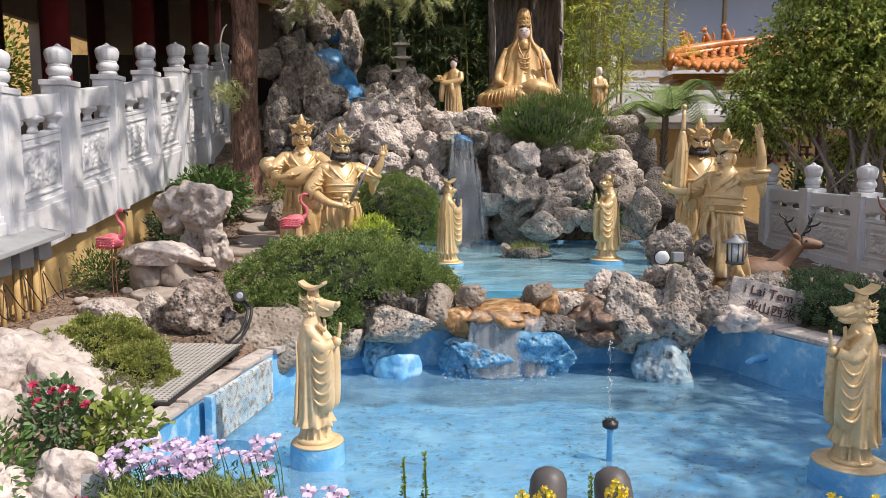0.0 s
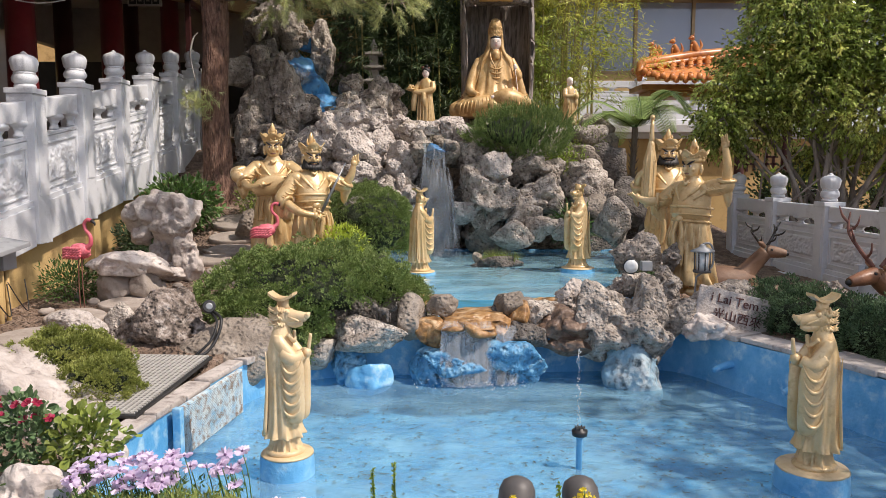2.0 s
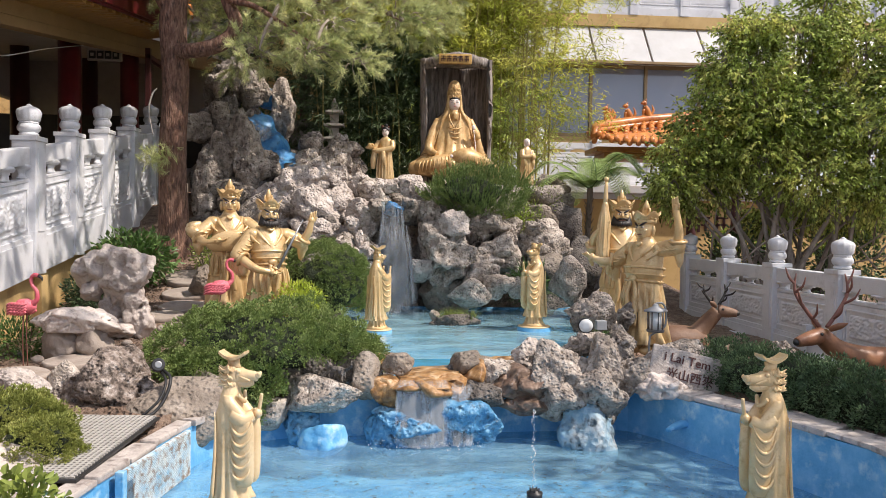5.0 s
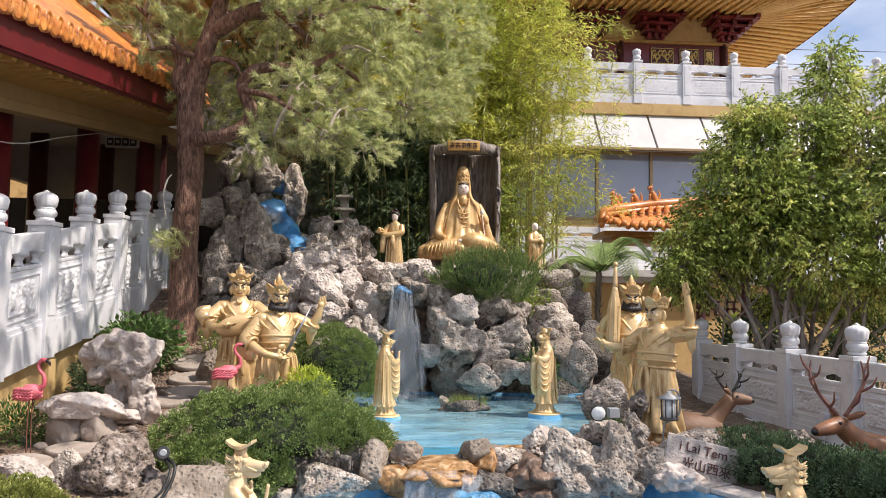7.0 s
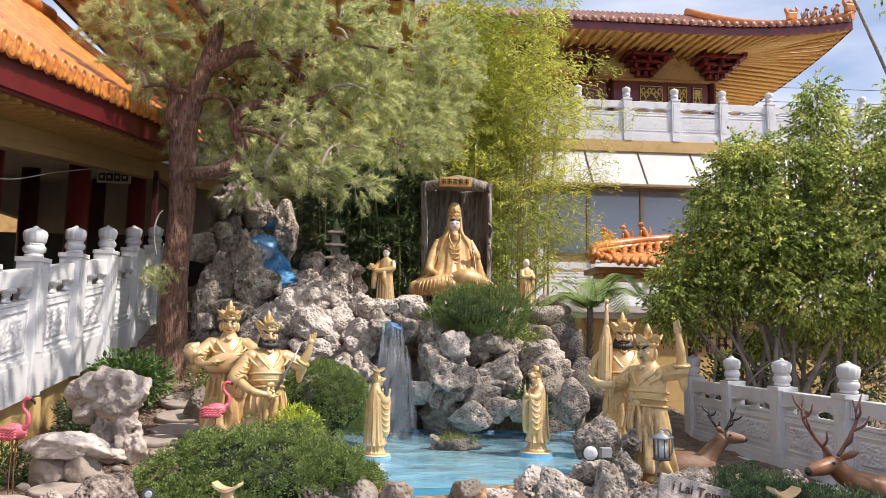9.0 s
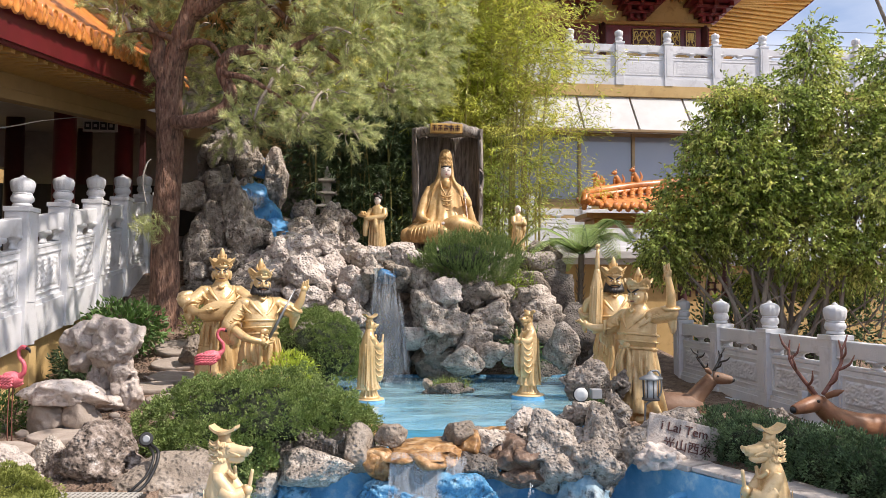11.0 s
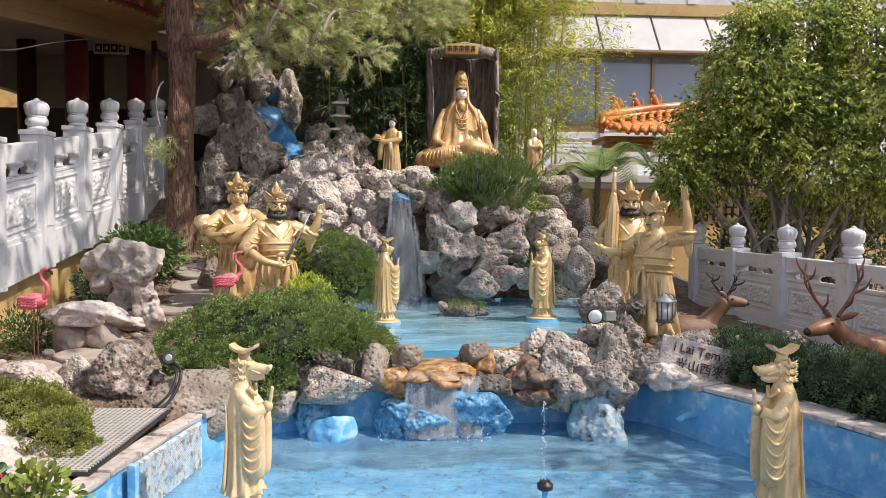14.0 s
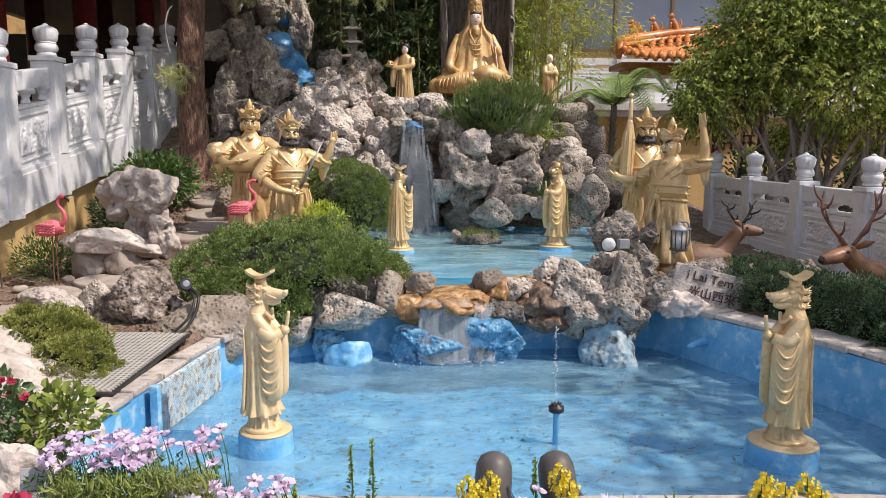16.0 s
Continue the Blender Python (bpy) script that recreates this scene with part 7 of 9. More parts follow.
def attendant(name, label, child):
    bm = bmesh.new()
    drape(bm, [(0, 0, 0, .135, .115, 1.2), (0, 0, .15, .125, .11, 1), (0, 0, .40, .108, .095, .8), (0, 0, .50, .10, .085, .4), (0, 0, .60, .112, .085, .4), (0, 0, .68, .10, .07, .2), (0, 0, .73, .04, .04, 0)], 60, 34, 8, .085, .9)
    for q in range(5):
        limb(bm, [(-.09 + .04 * q, -.08, .50), (-.10 + .045 * q, -.105, .30), (-.11 + .05 * q, -.11, .03)], (.003, .011, .012), 5, 6)
    ball(bm, (0, -.015, .80), (.052, .058, .072), mi=1, sub=3)
    limb(bm, [(0, 0, .70), (0, -.005, .77)], (.032, .032), 2, 10, 1)
    features(bm, (0, -.015, .80), .056, 2, 3)
    if child:
        for t in (-1, 1):
            limb(bm, [(t * .10, 0, .66), (t * .125, -.05, .54), (t * .04, -.13, .53), (0, -.15, .58)], (.045, .05, .04, .022), 5, 12)
            limb(bm, [(t * .10, -.06, .53), (t * .09, -.08, .40), (t * .10, -.05, .30)], (.035, .045, .012), 5, 10)
        ball(bm, (0, .0, .825), (.060, .064, .066), mi=1, sub=3)
        ball(bm, (0, -.15, .60), (.018, .018, .036), mi=1)
    else:
        # both arms carry a tray of fruit to one side, wide sleeves below
        for t, x0 in ((-1, -.10), (1, .10)):
            limb(bm, [(x0, 0, .66), (x0 + t * .035 - .02, -.05, .54), (-.10, -.12 - .02 * t, .50), (-.17, -.15, .52)], (.045, .05, .042, .022), 5, 12)
        limb(bm, [(-.13, -.13, .50), (-.16, -.12, .36), (-.17, -.10, .22)], (.04, .05, .03), 5, 10)
        limb(bm, [(.0, -.12, .49), (.01, -.13, .38), (.02, -.11, .27)], (.035, .045, .012), 5, 10)
        ball(bm, (0, .018, .842), (.066, .062, .060), mi=2, sub=3)
        limb(bm, [(-.056, -.03, .83), (0, -.055, .868), (.056, -.03, .83)], (.012, .016, .012), 5, 8, 2)
        ball(bm, (0, .02, .915), (.030, .028, .028), mi=2)
        ball(bm, (-.055, .01, .895), (.024, .02, .024), mi=4)
        ball(bm, (.045, .0, .885), (.018, .014, .016), mi=4)
        for k in range(14):
            a = k * 2.4
            ball(bm, (-.20 + .055 * math.cos(a) * (k / 14), -.16 + .04 * math.sin(a), .555 + .022 * (k % 3)), (.022, .020, .020), sub=1)
        lathe(bm, [(.03, .52), (.075, .54), (.085, .552), (.07, .55)], 16, -.20, -.16, 0)
    return tagged(part(name, bm, (M_GOLD, M_FACE, M_HAIR, M_PINKDEEP, M_ANTLER)), label, "statue", "attendant statues")


put(attendant("maiden_statue", "gold robed maiden statue carrying fruit on the rocks", False), 0.0, 12.2, 2.44, -18, 1.0)
put(attendant("child_statue", "gold robed child statue with a shaven pale head", True), 2.38, 12.8, 2.48, 25, .88)

# carved stone niche behind the seated statue
V, F = [], []
nu, nv = 60, 40
for j in range(nv + 1):
    for i in range(nu + 1):
        u, v = i / nu, j / nv
        a = math.pi * (u * 1.16 - .08)
        x, y = -.66 * math.cos(a), .02 + .52 * math.sin(a) ** .6 if math.sin(a) > 0 else -.1
        w = 1 + .04 * noise.noise(Vector((u * 14, v * 1.6, 0))) + .02 * noise.noise(Vector((u * 40, v * 4, 2)))
        V.append((x * w * (.95 + .05 * v), y * w, 2.3 * v))
for j in range(nv):
    for i in range(nu):
        a = j * (nu + 1) + i
        F.append((a, a + 1, a + nu + 2, a + nu + 1))
niche = raw("niche", V, F, M_STELA, None, "", True)
sol = niche.modifiers.new("thick", "SOLIDIFY")
sol.thickness = .10
niche.location = (1.22, 13.32, 2.50)
niche.scale = (.84, 1, .93)
tagged(niche, "grey bark-textured stone niche sheltering the seated statue", "niche")
bm = bmesh.new()
ball(bm, (0, .12, 2.30), (.68, .42, .07), sub=4)
box(bm, -.40, -.30, 2.16, .26, -.05, 2.36, .012)
limb(bm, [(-.64, -.05, 2.22), (-.35, -.20, 2.26), (.0, -.26, 2.28), (.35, -.20, 2.26), (.64, -.05, 2.22)], (.10, .11, .12, .11, .10), 6, 12)
for v in bm.verts:
    v.co += Vector((0, 0, .03 * noise.noise(v.co * 5)))
part("canopy", bm, M_STELA, niche)
bm = bmesh.new()
box(bm, -.40, -.375, 2.17, .26, -.28, 2.345, .008)
part("plaque", bm, M_FASCIA, niche, "narrow gilt wooden plaque")
for k in range(5):
    bm = bmesh.new()
    x = -.36 + k * .118
    for a, b, c, d in ((.0, .09, .04, .055), (.035, .05, .0, .11), (.0, .09, .085, .10), (.005, .02, .0, .05), (.07, .085, .01, .06)):
        box(bm, x + a, -.388, 2.205 + c, x + b, -.374, 2.205 + d)
    part("lettering", bm, M_DARKRED, niche, "worn dark characters")

# small pagoda lantern far back
pag = empty("stone_pagoda", "grey tiered stone pagoda among the bamboo", "pagoda")
for k in range(6):
    bm = bmesh.new()
    z, r = k * .25, .20 - .018 * k
    box(bm, -r * .72, -r * .72, z, r * .72, r * .72, z + .17, .01)
    for q, (w, h) in enumerate(((.95, .015), (1.45, .03), (1.38, .02), (1.0, .02))):
        box(bm, -r * w, -r * w, z + .17 + .02 * q, r * w, r * w, z + .17 + .02 * q + h, .006)
    for sx in (-1, 1):
        for sy in (-1, 1):
            limb(bm, [(sx * r * 1.2, sy * r * 1.2, z + .20), (sx * r * 1.5, sy * r * 1.5, z + .235)], (.025, .008), 2, 6)
    part("tier", bm, M_PAGODA, pag)
bm = bmesh.new()
lathe(bm, [(.08, 1.5), (.05, 1.56), (.07, 1.60), (.03, 1.68), (.01, 1.74)], 10)
part("spire", bm, M_PAGODA, pag)
pag.location = (-.98, 14.6, 2.42)


# ---- deer, birds and other figures ----
def antlers(bm, c, h, mi, spread=1.0, tilt=0.0):
    for s in (-1, 1):
        base = Vector(c) + Vector((s * .03, 0, 0))
        tip = [base, base + Vector((s * .07 * spread, tilt * .3, h * .3)), base + Vector((s * .13 * spread, tilt * .7, h * .65)), base + Vector((s * .12 * spread, tilt, h))]
        limb(bm, tip, (.017, .016, .013, .005), 5, 8, mi)
        P = bend(tip, 5)
        for k, (dx, dy) in ((3, (.02, -.10)), (7, (.09, -.09)), (10, (-.03, -.10)), (12, (.07, .02))):
            p = P[k]
            limb(bm, [p, p + Vector((s * dx * .6, dy * .8, h * .12)), p + Vector((s * dx, dy, h * .30))], (.012, .010, .004), 4, 6, mi)


def deer(name, label, m, neck, head, nose, antler, spread, body):
    bm = bmesh.new()
    (bx, by, bz), (rx, ry, rz) = body
    ball(bm, (bx, by, bz), (rx, ry, rz), sub=4)
    ball(bm, (bx - rx * .55, by, bz - .02), (rx * .5, ry * 1.02, rz * 1.05), sub=3)
    limb(bm, [(bx + rx * .5, by, bz + rz * .2), *neck, head], (rz * .85, rz * .55, .085, .07), 6, 16)
    limb(bm, [head, Vector(head).lerp(Vector(nose), .55), nose], (.072, .058, .036), 5, 14)
    ball(bm, nose, (.03, .03, .028), mi=2)
    d = (Vector(nose) - Vector(head)).normalized()
    side = d.cross(Vector((0, 0, 1))).normalized()
    for s in (-1, 1):
        e = Vector(head) + side * s * .06 - d * .03 + Vector((0, 0, .05))
        limb(bm, [e, e + side * s * .07 + Vector((0, 0, .03)) - d * .03, e + side * s * .12 + Vector((0, 0, .05)) - d * .06], (.022, .028, .004), 4, 8)
        ball(bm, Vector(head) + side * s * .058 + d * .05 + Vector((0, 0, .028)), (.014, .014, .013), mi=2, sub=2)
        limb(bm, [(bx + rx * .5, by + s * ry * .6, bz - rz * .5), (bx + rx * .95, by + s * ry * .8, bz - rz * .85), (bx + rx * .5, by + s * ry * .9, bz - rz * .95)], (.06, .045, .035), 4, 10)
    a0 = Vector(head) - d * .02 + Vector((0, 0, .06))
    antlers(bm, a0, antler, 1, spread, .06)
    return tagged(part(name, bm, (m, M_ANTLER if m is M_DEER else M_BLACK, M_BLACK)), label, "deer figure", "deer figures")


deer("deer_figure", "faded brown reclining deer figure with dark antlers", M_DEERG, [(3.46, 8.0, .72)], (3.60, 7.95, .90), (3.78, 7.88, .88), .22, .7, ((3.18, 8.0, .56), (.36, .2, .18)))
deer("deer_figure", "glossy red-brown stag figure behind a dark hedge", M_DEER, [(4.0, 6.0, .72), (3.75, 6.0, .80)], (3.60, 6.0, .92), (3.36, 5.94, .87), .44, 1.5, ((4.42, 6.15, .60), (.42, .22, .20)))


def flamingo(name, x, y, z, turn, s, label, legs=.40):
    """A bird on thin legs, its body at the given height."""
    bm = bmesh.new()
    limb(bm, [(0, -.12, .035), (0, -.06, .01), (0, .06, -.01), (0, .16, -.06)], (.05, .095, .10, .02), 6, 16)
    for w in (-1, 1):
        for k in range(5):
            for j in range(4):
                limb(bm, [(w * (.075 + .008 * j), -.08 + .05 * k, .045 - .035 * j), (w * (.092 - .004 * k), -.03 + .055 * k, .02 - .036 * j), (w * (.07 - .01 * k), .03 + .055 * k, -.015 - .036 * j)], (.014, .022, .004), 3, 6)
    limb(bm, [(0, -.11, .04), (0, -.17, .10), (0, -.165, .20), (0, -.10, .28), (0, -.085, .36), (0, -.13, .41), (0, -.19, .40)], (.045, .028, .024, .022, .022, .024, .028), 7, 10)
    limb(bm, [(0, -.195, .40), (0, -.24, .37), (0, -.245, .33)], (.024, .016, .004), 3, 8, 1)
    for q in (-1, 1):
        limb(bm, [(q * .03, .0, -.06), (q * .035, .015, -legs * .5), (q * .04, .0, -legs)], (.010, .007, .007), 3, 6, 2)
    o = tagged(part(name, bm, (M_FLAM, M_BLACK, M_ANTLER)), label, "flamingo figure", "flamingo figures")
    o.matrix_basis = pose(x, y, z, 0, 0, turn) @ Matrix.Diagonal((s, s, s, 1))


flamingo("flamingo_figure", -3.03, 6.75, 1.04, 75, .66, "pink flamingo ornament on thin legs by the wall", .82)
flamingo("flamingo_figure", -1.63, 7.85, 1.13, 100, .66, "pink flamingo ornament beside gold statues", .74)
bm = bmesh.new()
ball(bm, (0, 0, .085), (.075, .03, .03), sub=3)
ball(bm, (.085, 0, .115), (.03, .026, .026), sub=2)
limb(bm, [(-.07, 0, .09), (-.12, 0, .12), (-.13, 0, .17)], (.012, .01, .005), 3, 8)
for a, b in ((-.05, -.016), (-.05, .016), (.05, -.016), (.05, .016)):
    limb(bm, [(a, b, .08), (a, b, 0)], (.013, .010), 3, 8)
for s in (-1, 1):
    limb(bm, [(.085, s * .014, .135), (.083, s * .018, .16)], (.010, .002), 2, 6)
put(tagged(part("cat_figure", bm, M_ROCKD), "small grey stone cat ornament on a ledge", "cat figure"), -.34, 6.16, .52, 150)

# ---- sign stone ----
stone = tagged(rock((2.54, 6.42, .58, .33, .16, .22), 460, M_ROCK, None, "slab", 5, "sign_stone"), "grey slab stone with dark painted lettering", "sign stone")


def lettering(body, size, m, parent, mat_, name="lettering", depth=.003):
    cu = bpy.data.curves.new(name, "FONT")
    cu.body, cu.size, cu.extrude = body, size, depth
    tmp = bpy.data.objects.new(name, cu)
    scene.collection.objects.link(tmp)
    me = bpy.data.meshes.new_from_object(tmp.evaluated_get(bpy.context.evaluated_depsgraph_get()))
    bpy.data.objects.remove(tmp)
    o = link(name, me, mat_, parent, "")
    o.matrix_basis = m
    return o


bm = bmesh.new()
box(bm, -.29, -.02, -.23, .31, .02, .16, .015)
for v in bm.verts:
    v.co.z += .02 * noise.noise(v.co * 7)
face = part("dressed_face", bm, M_SIGNFACE, stone, "flattened face of the stone")
FACE = pose(2.52, 6.165, .60, -12, 13, -6)
face.matrix_basis = FACE
lettering("i Lai Tem", .105, FACE @ pose(-.19, -.026, .045, 90, 0, 0), stone, M_INK)
lettering("\u5149\u5c71\u897f\u4f86", .10, FACE @ pose(-.15, -.026, -.085, 90, 0, 0), stone, M_INK)

# ---- lamps and services ----
lamp = empty("garden_lantern", "grey metal lantern hung from a crook stake", "lantern")
bm = bmesh.new()
limb(bm, [(2.30, 6.42, .45), (2.31, 6.42, .80), (2.33, 6.42, .86), (2.44, 6.42, .93), (2.45, 6.42, 1.06), (2.42, 6.42, 1.13), (2.36, 6.42, 1.13)], .009, 5, 8)
part("crook", bm, M_METAL, lamp)
bm = bmesh.new()
lathe(bm, [(.015, 1.13), (.03, 1.115), (.03, 1.105), (.105, 1.075), (.105, 1.06), (.07, 1.058)], 4, 2.36, 6.42, 0)
part("lid", bm, M_BOXGREY, lamp)
bm = bmesh.new()
for k in range(8):
    a = k * math.pi / 4
    tube(bm, [(2.36 + .07 * math.cos(a), 6.42 + .07 * math.sin(a), 1.06), (2.36 + .066 * math.cos(a), 6.42 + .066 * math.sin(a), .90)], .006, 6)
lathe(bm, [(.075, .885), (.078, .905), (.02, .91)], 12, 2.36, 6.42, 0)
cage = part("cage", bm, M_LAMPGREY, lamp)
bm = bmesh.new()
lathe(bm, [(.052, .905), (.052, 1.055)], 14, 2.36, 6.42, 0)
part("shade", bm, M_LAMPWHITE, cage, "frosted shade")

disc = empty("flood_lamp", "round white-faced flood lamp among rocks", "lamp")
bm = bmesh.new()
lathe(bm, [(.02, -.09), (.055, -.06), (.068, 0), (.062, .005)], 22)
body = part("housing", bm, M_BLACK, disc)
bm = bmesh.new()
lathe(bm, [(.058, .002), (.058, .008), (.02, .012)], 22)
part("lens", bm, M_LAMPWHITE, body, "round white lens")
disc.matrix_basis = pose(1.735, 6.36, .945, 96, 0, -8)
bm = bmesh.new()
box(bm, 1.84, 6.40, .90, 1.93, 6.48, .98, .006)
tagged(part("junction_box", bm, M_BOXGREY), "small grey electrical box among rocks", "electrical box")

for x, tilt in ((.395, 6), (.665, -5)):
    s = empty("spot_lamp", "dark round-backed spot lamp at the pool edge", "lamp", "pool spot lamps")
    bm = bmesh.new()
    lathe(bm, [(.078, -.14), (.08, -.02), (.076, .04), (.06, .075), (.03, .092), (.008, .096)], 24)
    body = part("housing", bm, M_LAMPGREY, s)
    bm = bmesh.new()
    lathe(bm, [(.03, -.144), (.07, -.143), (.072, -.141)], 20)
    part("lens", bm, M_LAMPWHITE, body)
    bm = bmesh.new()
    tube(bm, [(.06, 0, -.05), (.09, 0, -.10), (.09, 0, -.20)], .012, 8)
    part("stake", bm, M_BLACK, s)
    s.matrix_basis = pose(x, 3.10, .385, -24, tilt, 0)

bm = bmesh.new()
lathe(bm, [(.02, -.06), (.045, -.05), (.05, .03), (.044, .035)], 18)
s = part("spot_lamp", bm, M_BLACK)
bm = bmesh.new()
lathe(bm, [(.042, .03), (.02, .037)], 18)
part("lens", bm, M_METAL, s)
s.matrix_basis = pose(-1.66, 5.85, .70, 70, 0, 20)
tagged(s, "small black spot lamp on the boulder", "lamp")
bm = bmesh.new()
limb(bm, [(-1.64, 5.88, .66), (-1.55, 5.78, .62), (-1.56, 5.70, .50), (-1.62, 5.62, .40), (-1.72, 5.55, .37)], .012, 6, 8)
limb(bm, [(-1.66, 5.88, .66), (-1.58, 5.77, .60), (-1.60, 5.68, .48), (-1.70, 5.60, .38)], .010, 6, 8)
tagged(part("cable", bm, M_BLACK), "loose black cable over the boulder", "cable")

# meter boxes on the left wall under a sloping lid
serv = empty("meter_boxes", "grey electrical boxes with conduits under a sloping lid", "electrical boxes")
bm = bmesh.new()
box(bm, -3.62, 4.6, 1.12, -3.30, 6.45, 1.16, .008, shear=0)
for v in bm.verts:
    v.co.z += .09 * (v.co.y - 6) - .22 * (v.co.x + 3.6) * .8
part("lid", bm, M_BOXGREY, serv)
for k, (y, z, h) in enumerate(((5.0, .80, .22), (5.35, .78, .26), (5.68, .86, .20), (6.0, .88, .22), (6.28, .92, .20))):
    bm = bmesh.new()
    box(bm, -3.58, y, z, -3.44, y + .2, z + h, .008)
    b = part("box", bm, M_BOXGREY, serv)
    bm = bmesh.new()
    tube(bm, [(-3.52, y + .06, z + .02), (-3.52, y + .06, .3)], .026, 10)
    tube(bm, [(-3.50, y + .14, z + .02), (-3.50, y + .15, .3)], .02, 10)
    part("conduit", bm, M_YELLOW, serv, "ochre painted conduit")
bm = bmesh.new()
for k in range(4):
    y = 5.5 + k * .28
    limb(bm, [(-3.45, y, .82), (-3.40, y + .10, .62), (-3.42, y + .25, .55), (-3.48, y + .32, .80)], .005, 6, 5)
part("loose_wire", bm, M_BLACK, serv)
bm = bmesh.new()
box(bm, RX - .16, 7.72, .62, RX - .09, 7.80, .78, .006)
tube(bm, [(RX - .14, 7.76, .62), (RX - .14, 7.76, .45)], .012, 8)
tagged(part("outlet_box", bm, M_WHITE), "small white outlet box on the balustrade", "electrical box")

# small plate stuck in the bed
bm = bmesh.new()
box(bm, -.045, -.004, 0, .045, .004, .085, .002)
box(bm, -.006, -.003, -.16, .006, .003, 0, .001)
o = tagged(part("plant_marker", bm, M_BOXGREY), "small grey plate on a stake among flowers", "plant marker")
o.matrix_basis = pose(-1.39, 2.85, .46, -18, 0, 12)


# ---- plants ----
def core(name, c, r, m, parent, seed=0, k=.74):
    """A near-black lump in a shrub, standing in for shade between its leaves."""
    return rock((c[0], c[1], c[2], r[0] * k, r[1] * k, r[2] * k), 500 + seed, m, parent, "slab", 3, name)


def juniper(name, label, c, r, n, m, tuft=.024, leaf=.016, low=-.3, rough=.14, more=None, seed=1, core_k=.86, each=20, keep=None, hang=()):
    """A mound of many small scale-leaved tufts over a shade core, with trailing branchlets."""
    ob = empty(name, label, "shrub")
    P, D = [], []
    for i, (cc, rr) in enumerate(((c, r),) + tuple(more or ())):
        core("shade_core", (cc[0], cc[1] + .04, cc[2] + rr[2] * .12), (rr[0], rr[1], rr[2] * .80), M_INNERSHADE, ob, seed + i, core_k)
        q, e = mound_points(int(n * rr[0] * rr[1] / (r[0] * r[1])), cc, np.array(rr) * .95, low, rough, seed + 5 * i)
        P.append(q)
        D.append(e)
    for a, d, length in hang:
        k = int(length / .013)
        t = np.linspace(0, 1, k)[:, None]
        line = np.array(a) + np.array(d) * length * t + np.array((0, 0, -.22 * length)) * t ** 2
        P.append(line + unit(k) * .02)
        D.append(np.tile(np.array(d) * (1, 1, .3) + (0, -.3, .3), (k, 1)))
    P, D = np.concatenate(P), np.concatenate(D)
    if keep is not None:
        k = keep(P)
        P, D = P[k], D[k]
    # tufts gather in small sprigs of uneven height
    w = np.array([noise.noise(Vector(p) / .075) for p in P])
    P = P + D * (w * 1.6 * tuft + rng.uniform(-1.3, .4, len(P)) * tuft)[:, None]
    size = tuft * rng.uniform(.55, 1.2, len(P))
    Q, E = puffs(P, D + (0, 0, .35), each, size, .45)
    leaf_cloud("foliage", Q, E, leaf * rng.uniform(.7, 1.3, len(Q)), leaf * .62, m, ob)
    return ob


def upright(name, label, c, r, n, m, twig, leaf, low, rough, seed, core_k, each):
    """A bush of upright feathery sprays."""
    ob = empty(name, label, "shrub")
    core("shade_core", c, r, M_INNERSHADE, ob, seed, core_k)
    P, D = mound_points(n, c, np.array(r) * .85, low, rough, seed)
    Q, E = sprays(P, D * .8, each, twig * rng.uniform(.4, 1.2, len(P)), 1.0, .28)
    leaf_cloud("foliage", Q, E + (0, 0, .5), leaf * rng.uniform(.7, 1.4, len(Q)), leaf * .45, m, ob)
    return ob


def above_ledge(P):
    return ~((P[:, 0] > -.78) & (P[:, 0] < -.12) & (P[:, 1] < 6.6) & (P[:, 2] < .64))


juniper("juniper_mound", "broad spreading green juniper draped over the pool rocks", (-.98, 6.72, .60), (.97, .62, .49), 2000, M_JUNI, .042, .022, -.45, .10, [((-1.42, 6.34, .46), (.42, .28, .26)), ((-1.02, 6.22, .46), (.30, .18, .20)), ((-.42, 6.80, .58), (.42, .36, .24))], 1, .70, 26, above_ledge,
        [((-1.62 + .09 * k, 6.16 - .02 * (k % 3), .44 - .02 * (k % 2)), (.25 * math.sin(k * 2.1), -.35, -.75), .16 + .05 * (k % 3)) for k in range(9)])
juniper("juniper_mound", "rounded dark green clipped shrub beside the fall", (-.72, 9.35, .98), (.60, .5, .58), 1900, M_JUNI, .034, .020, -.4, .05, None, 2, .84, 20)
upright("juniper_bush", "bright green upright juniper below the seated statue", (1.30, 10.7, 2.22), (.74, .42, .37), 2100, M_JUNIB, .17, .022, -.98, .20, 3, .56, 20)
juniper("juniper_mound", "low yellow-green juniper creeping over pale boulders", (-2.33, 4.95, .49), (.36, .30, .19), 1150, M_JUNIY, .028, .018, -.35, .10, [((-2.02, 4.72, .37), (.23, .24, .21))], 4, .80, 22)
hedge = empty("hedge", "dark green low juniper hedge behind the pool rim", "hedge")
for k in range(7):
    a = k / 6
    c = (2.98 + .75 * a, 6.30 - 1.9 * a, .55 - .03 * a)
    r = (.30, .34, .25)
    core("shade_core", c, r, M_INNERSHADE, hedge, 30 + k, .74)
    P, D = mound_points(330, c, np.array(r) * .92, -.3, .15, 40 + k)
    Q, E = puffs(P, D + (0, 0, .2), 22, .042 * rng.uniform(.6, 1.25, len(P)))
    leaf_cloud("foliage", Q, E, .024 * rng.uniform(.7, 1.4, len(Q)), .012, M_JUNID, hedge)


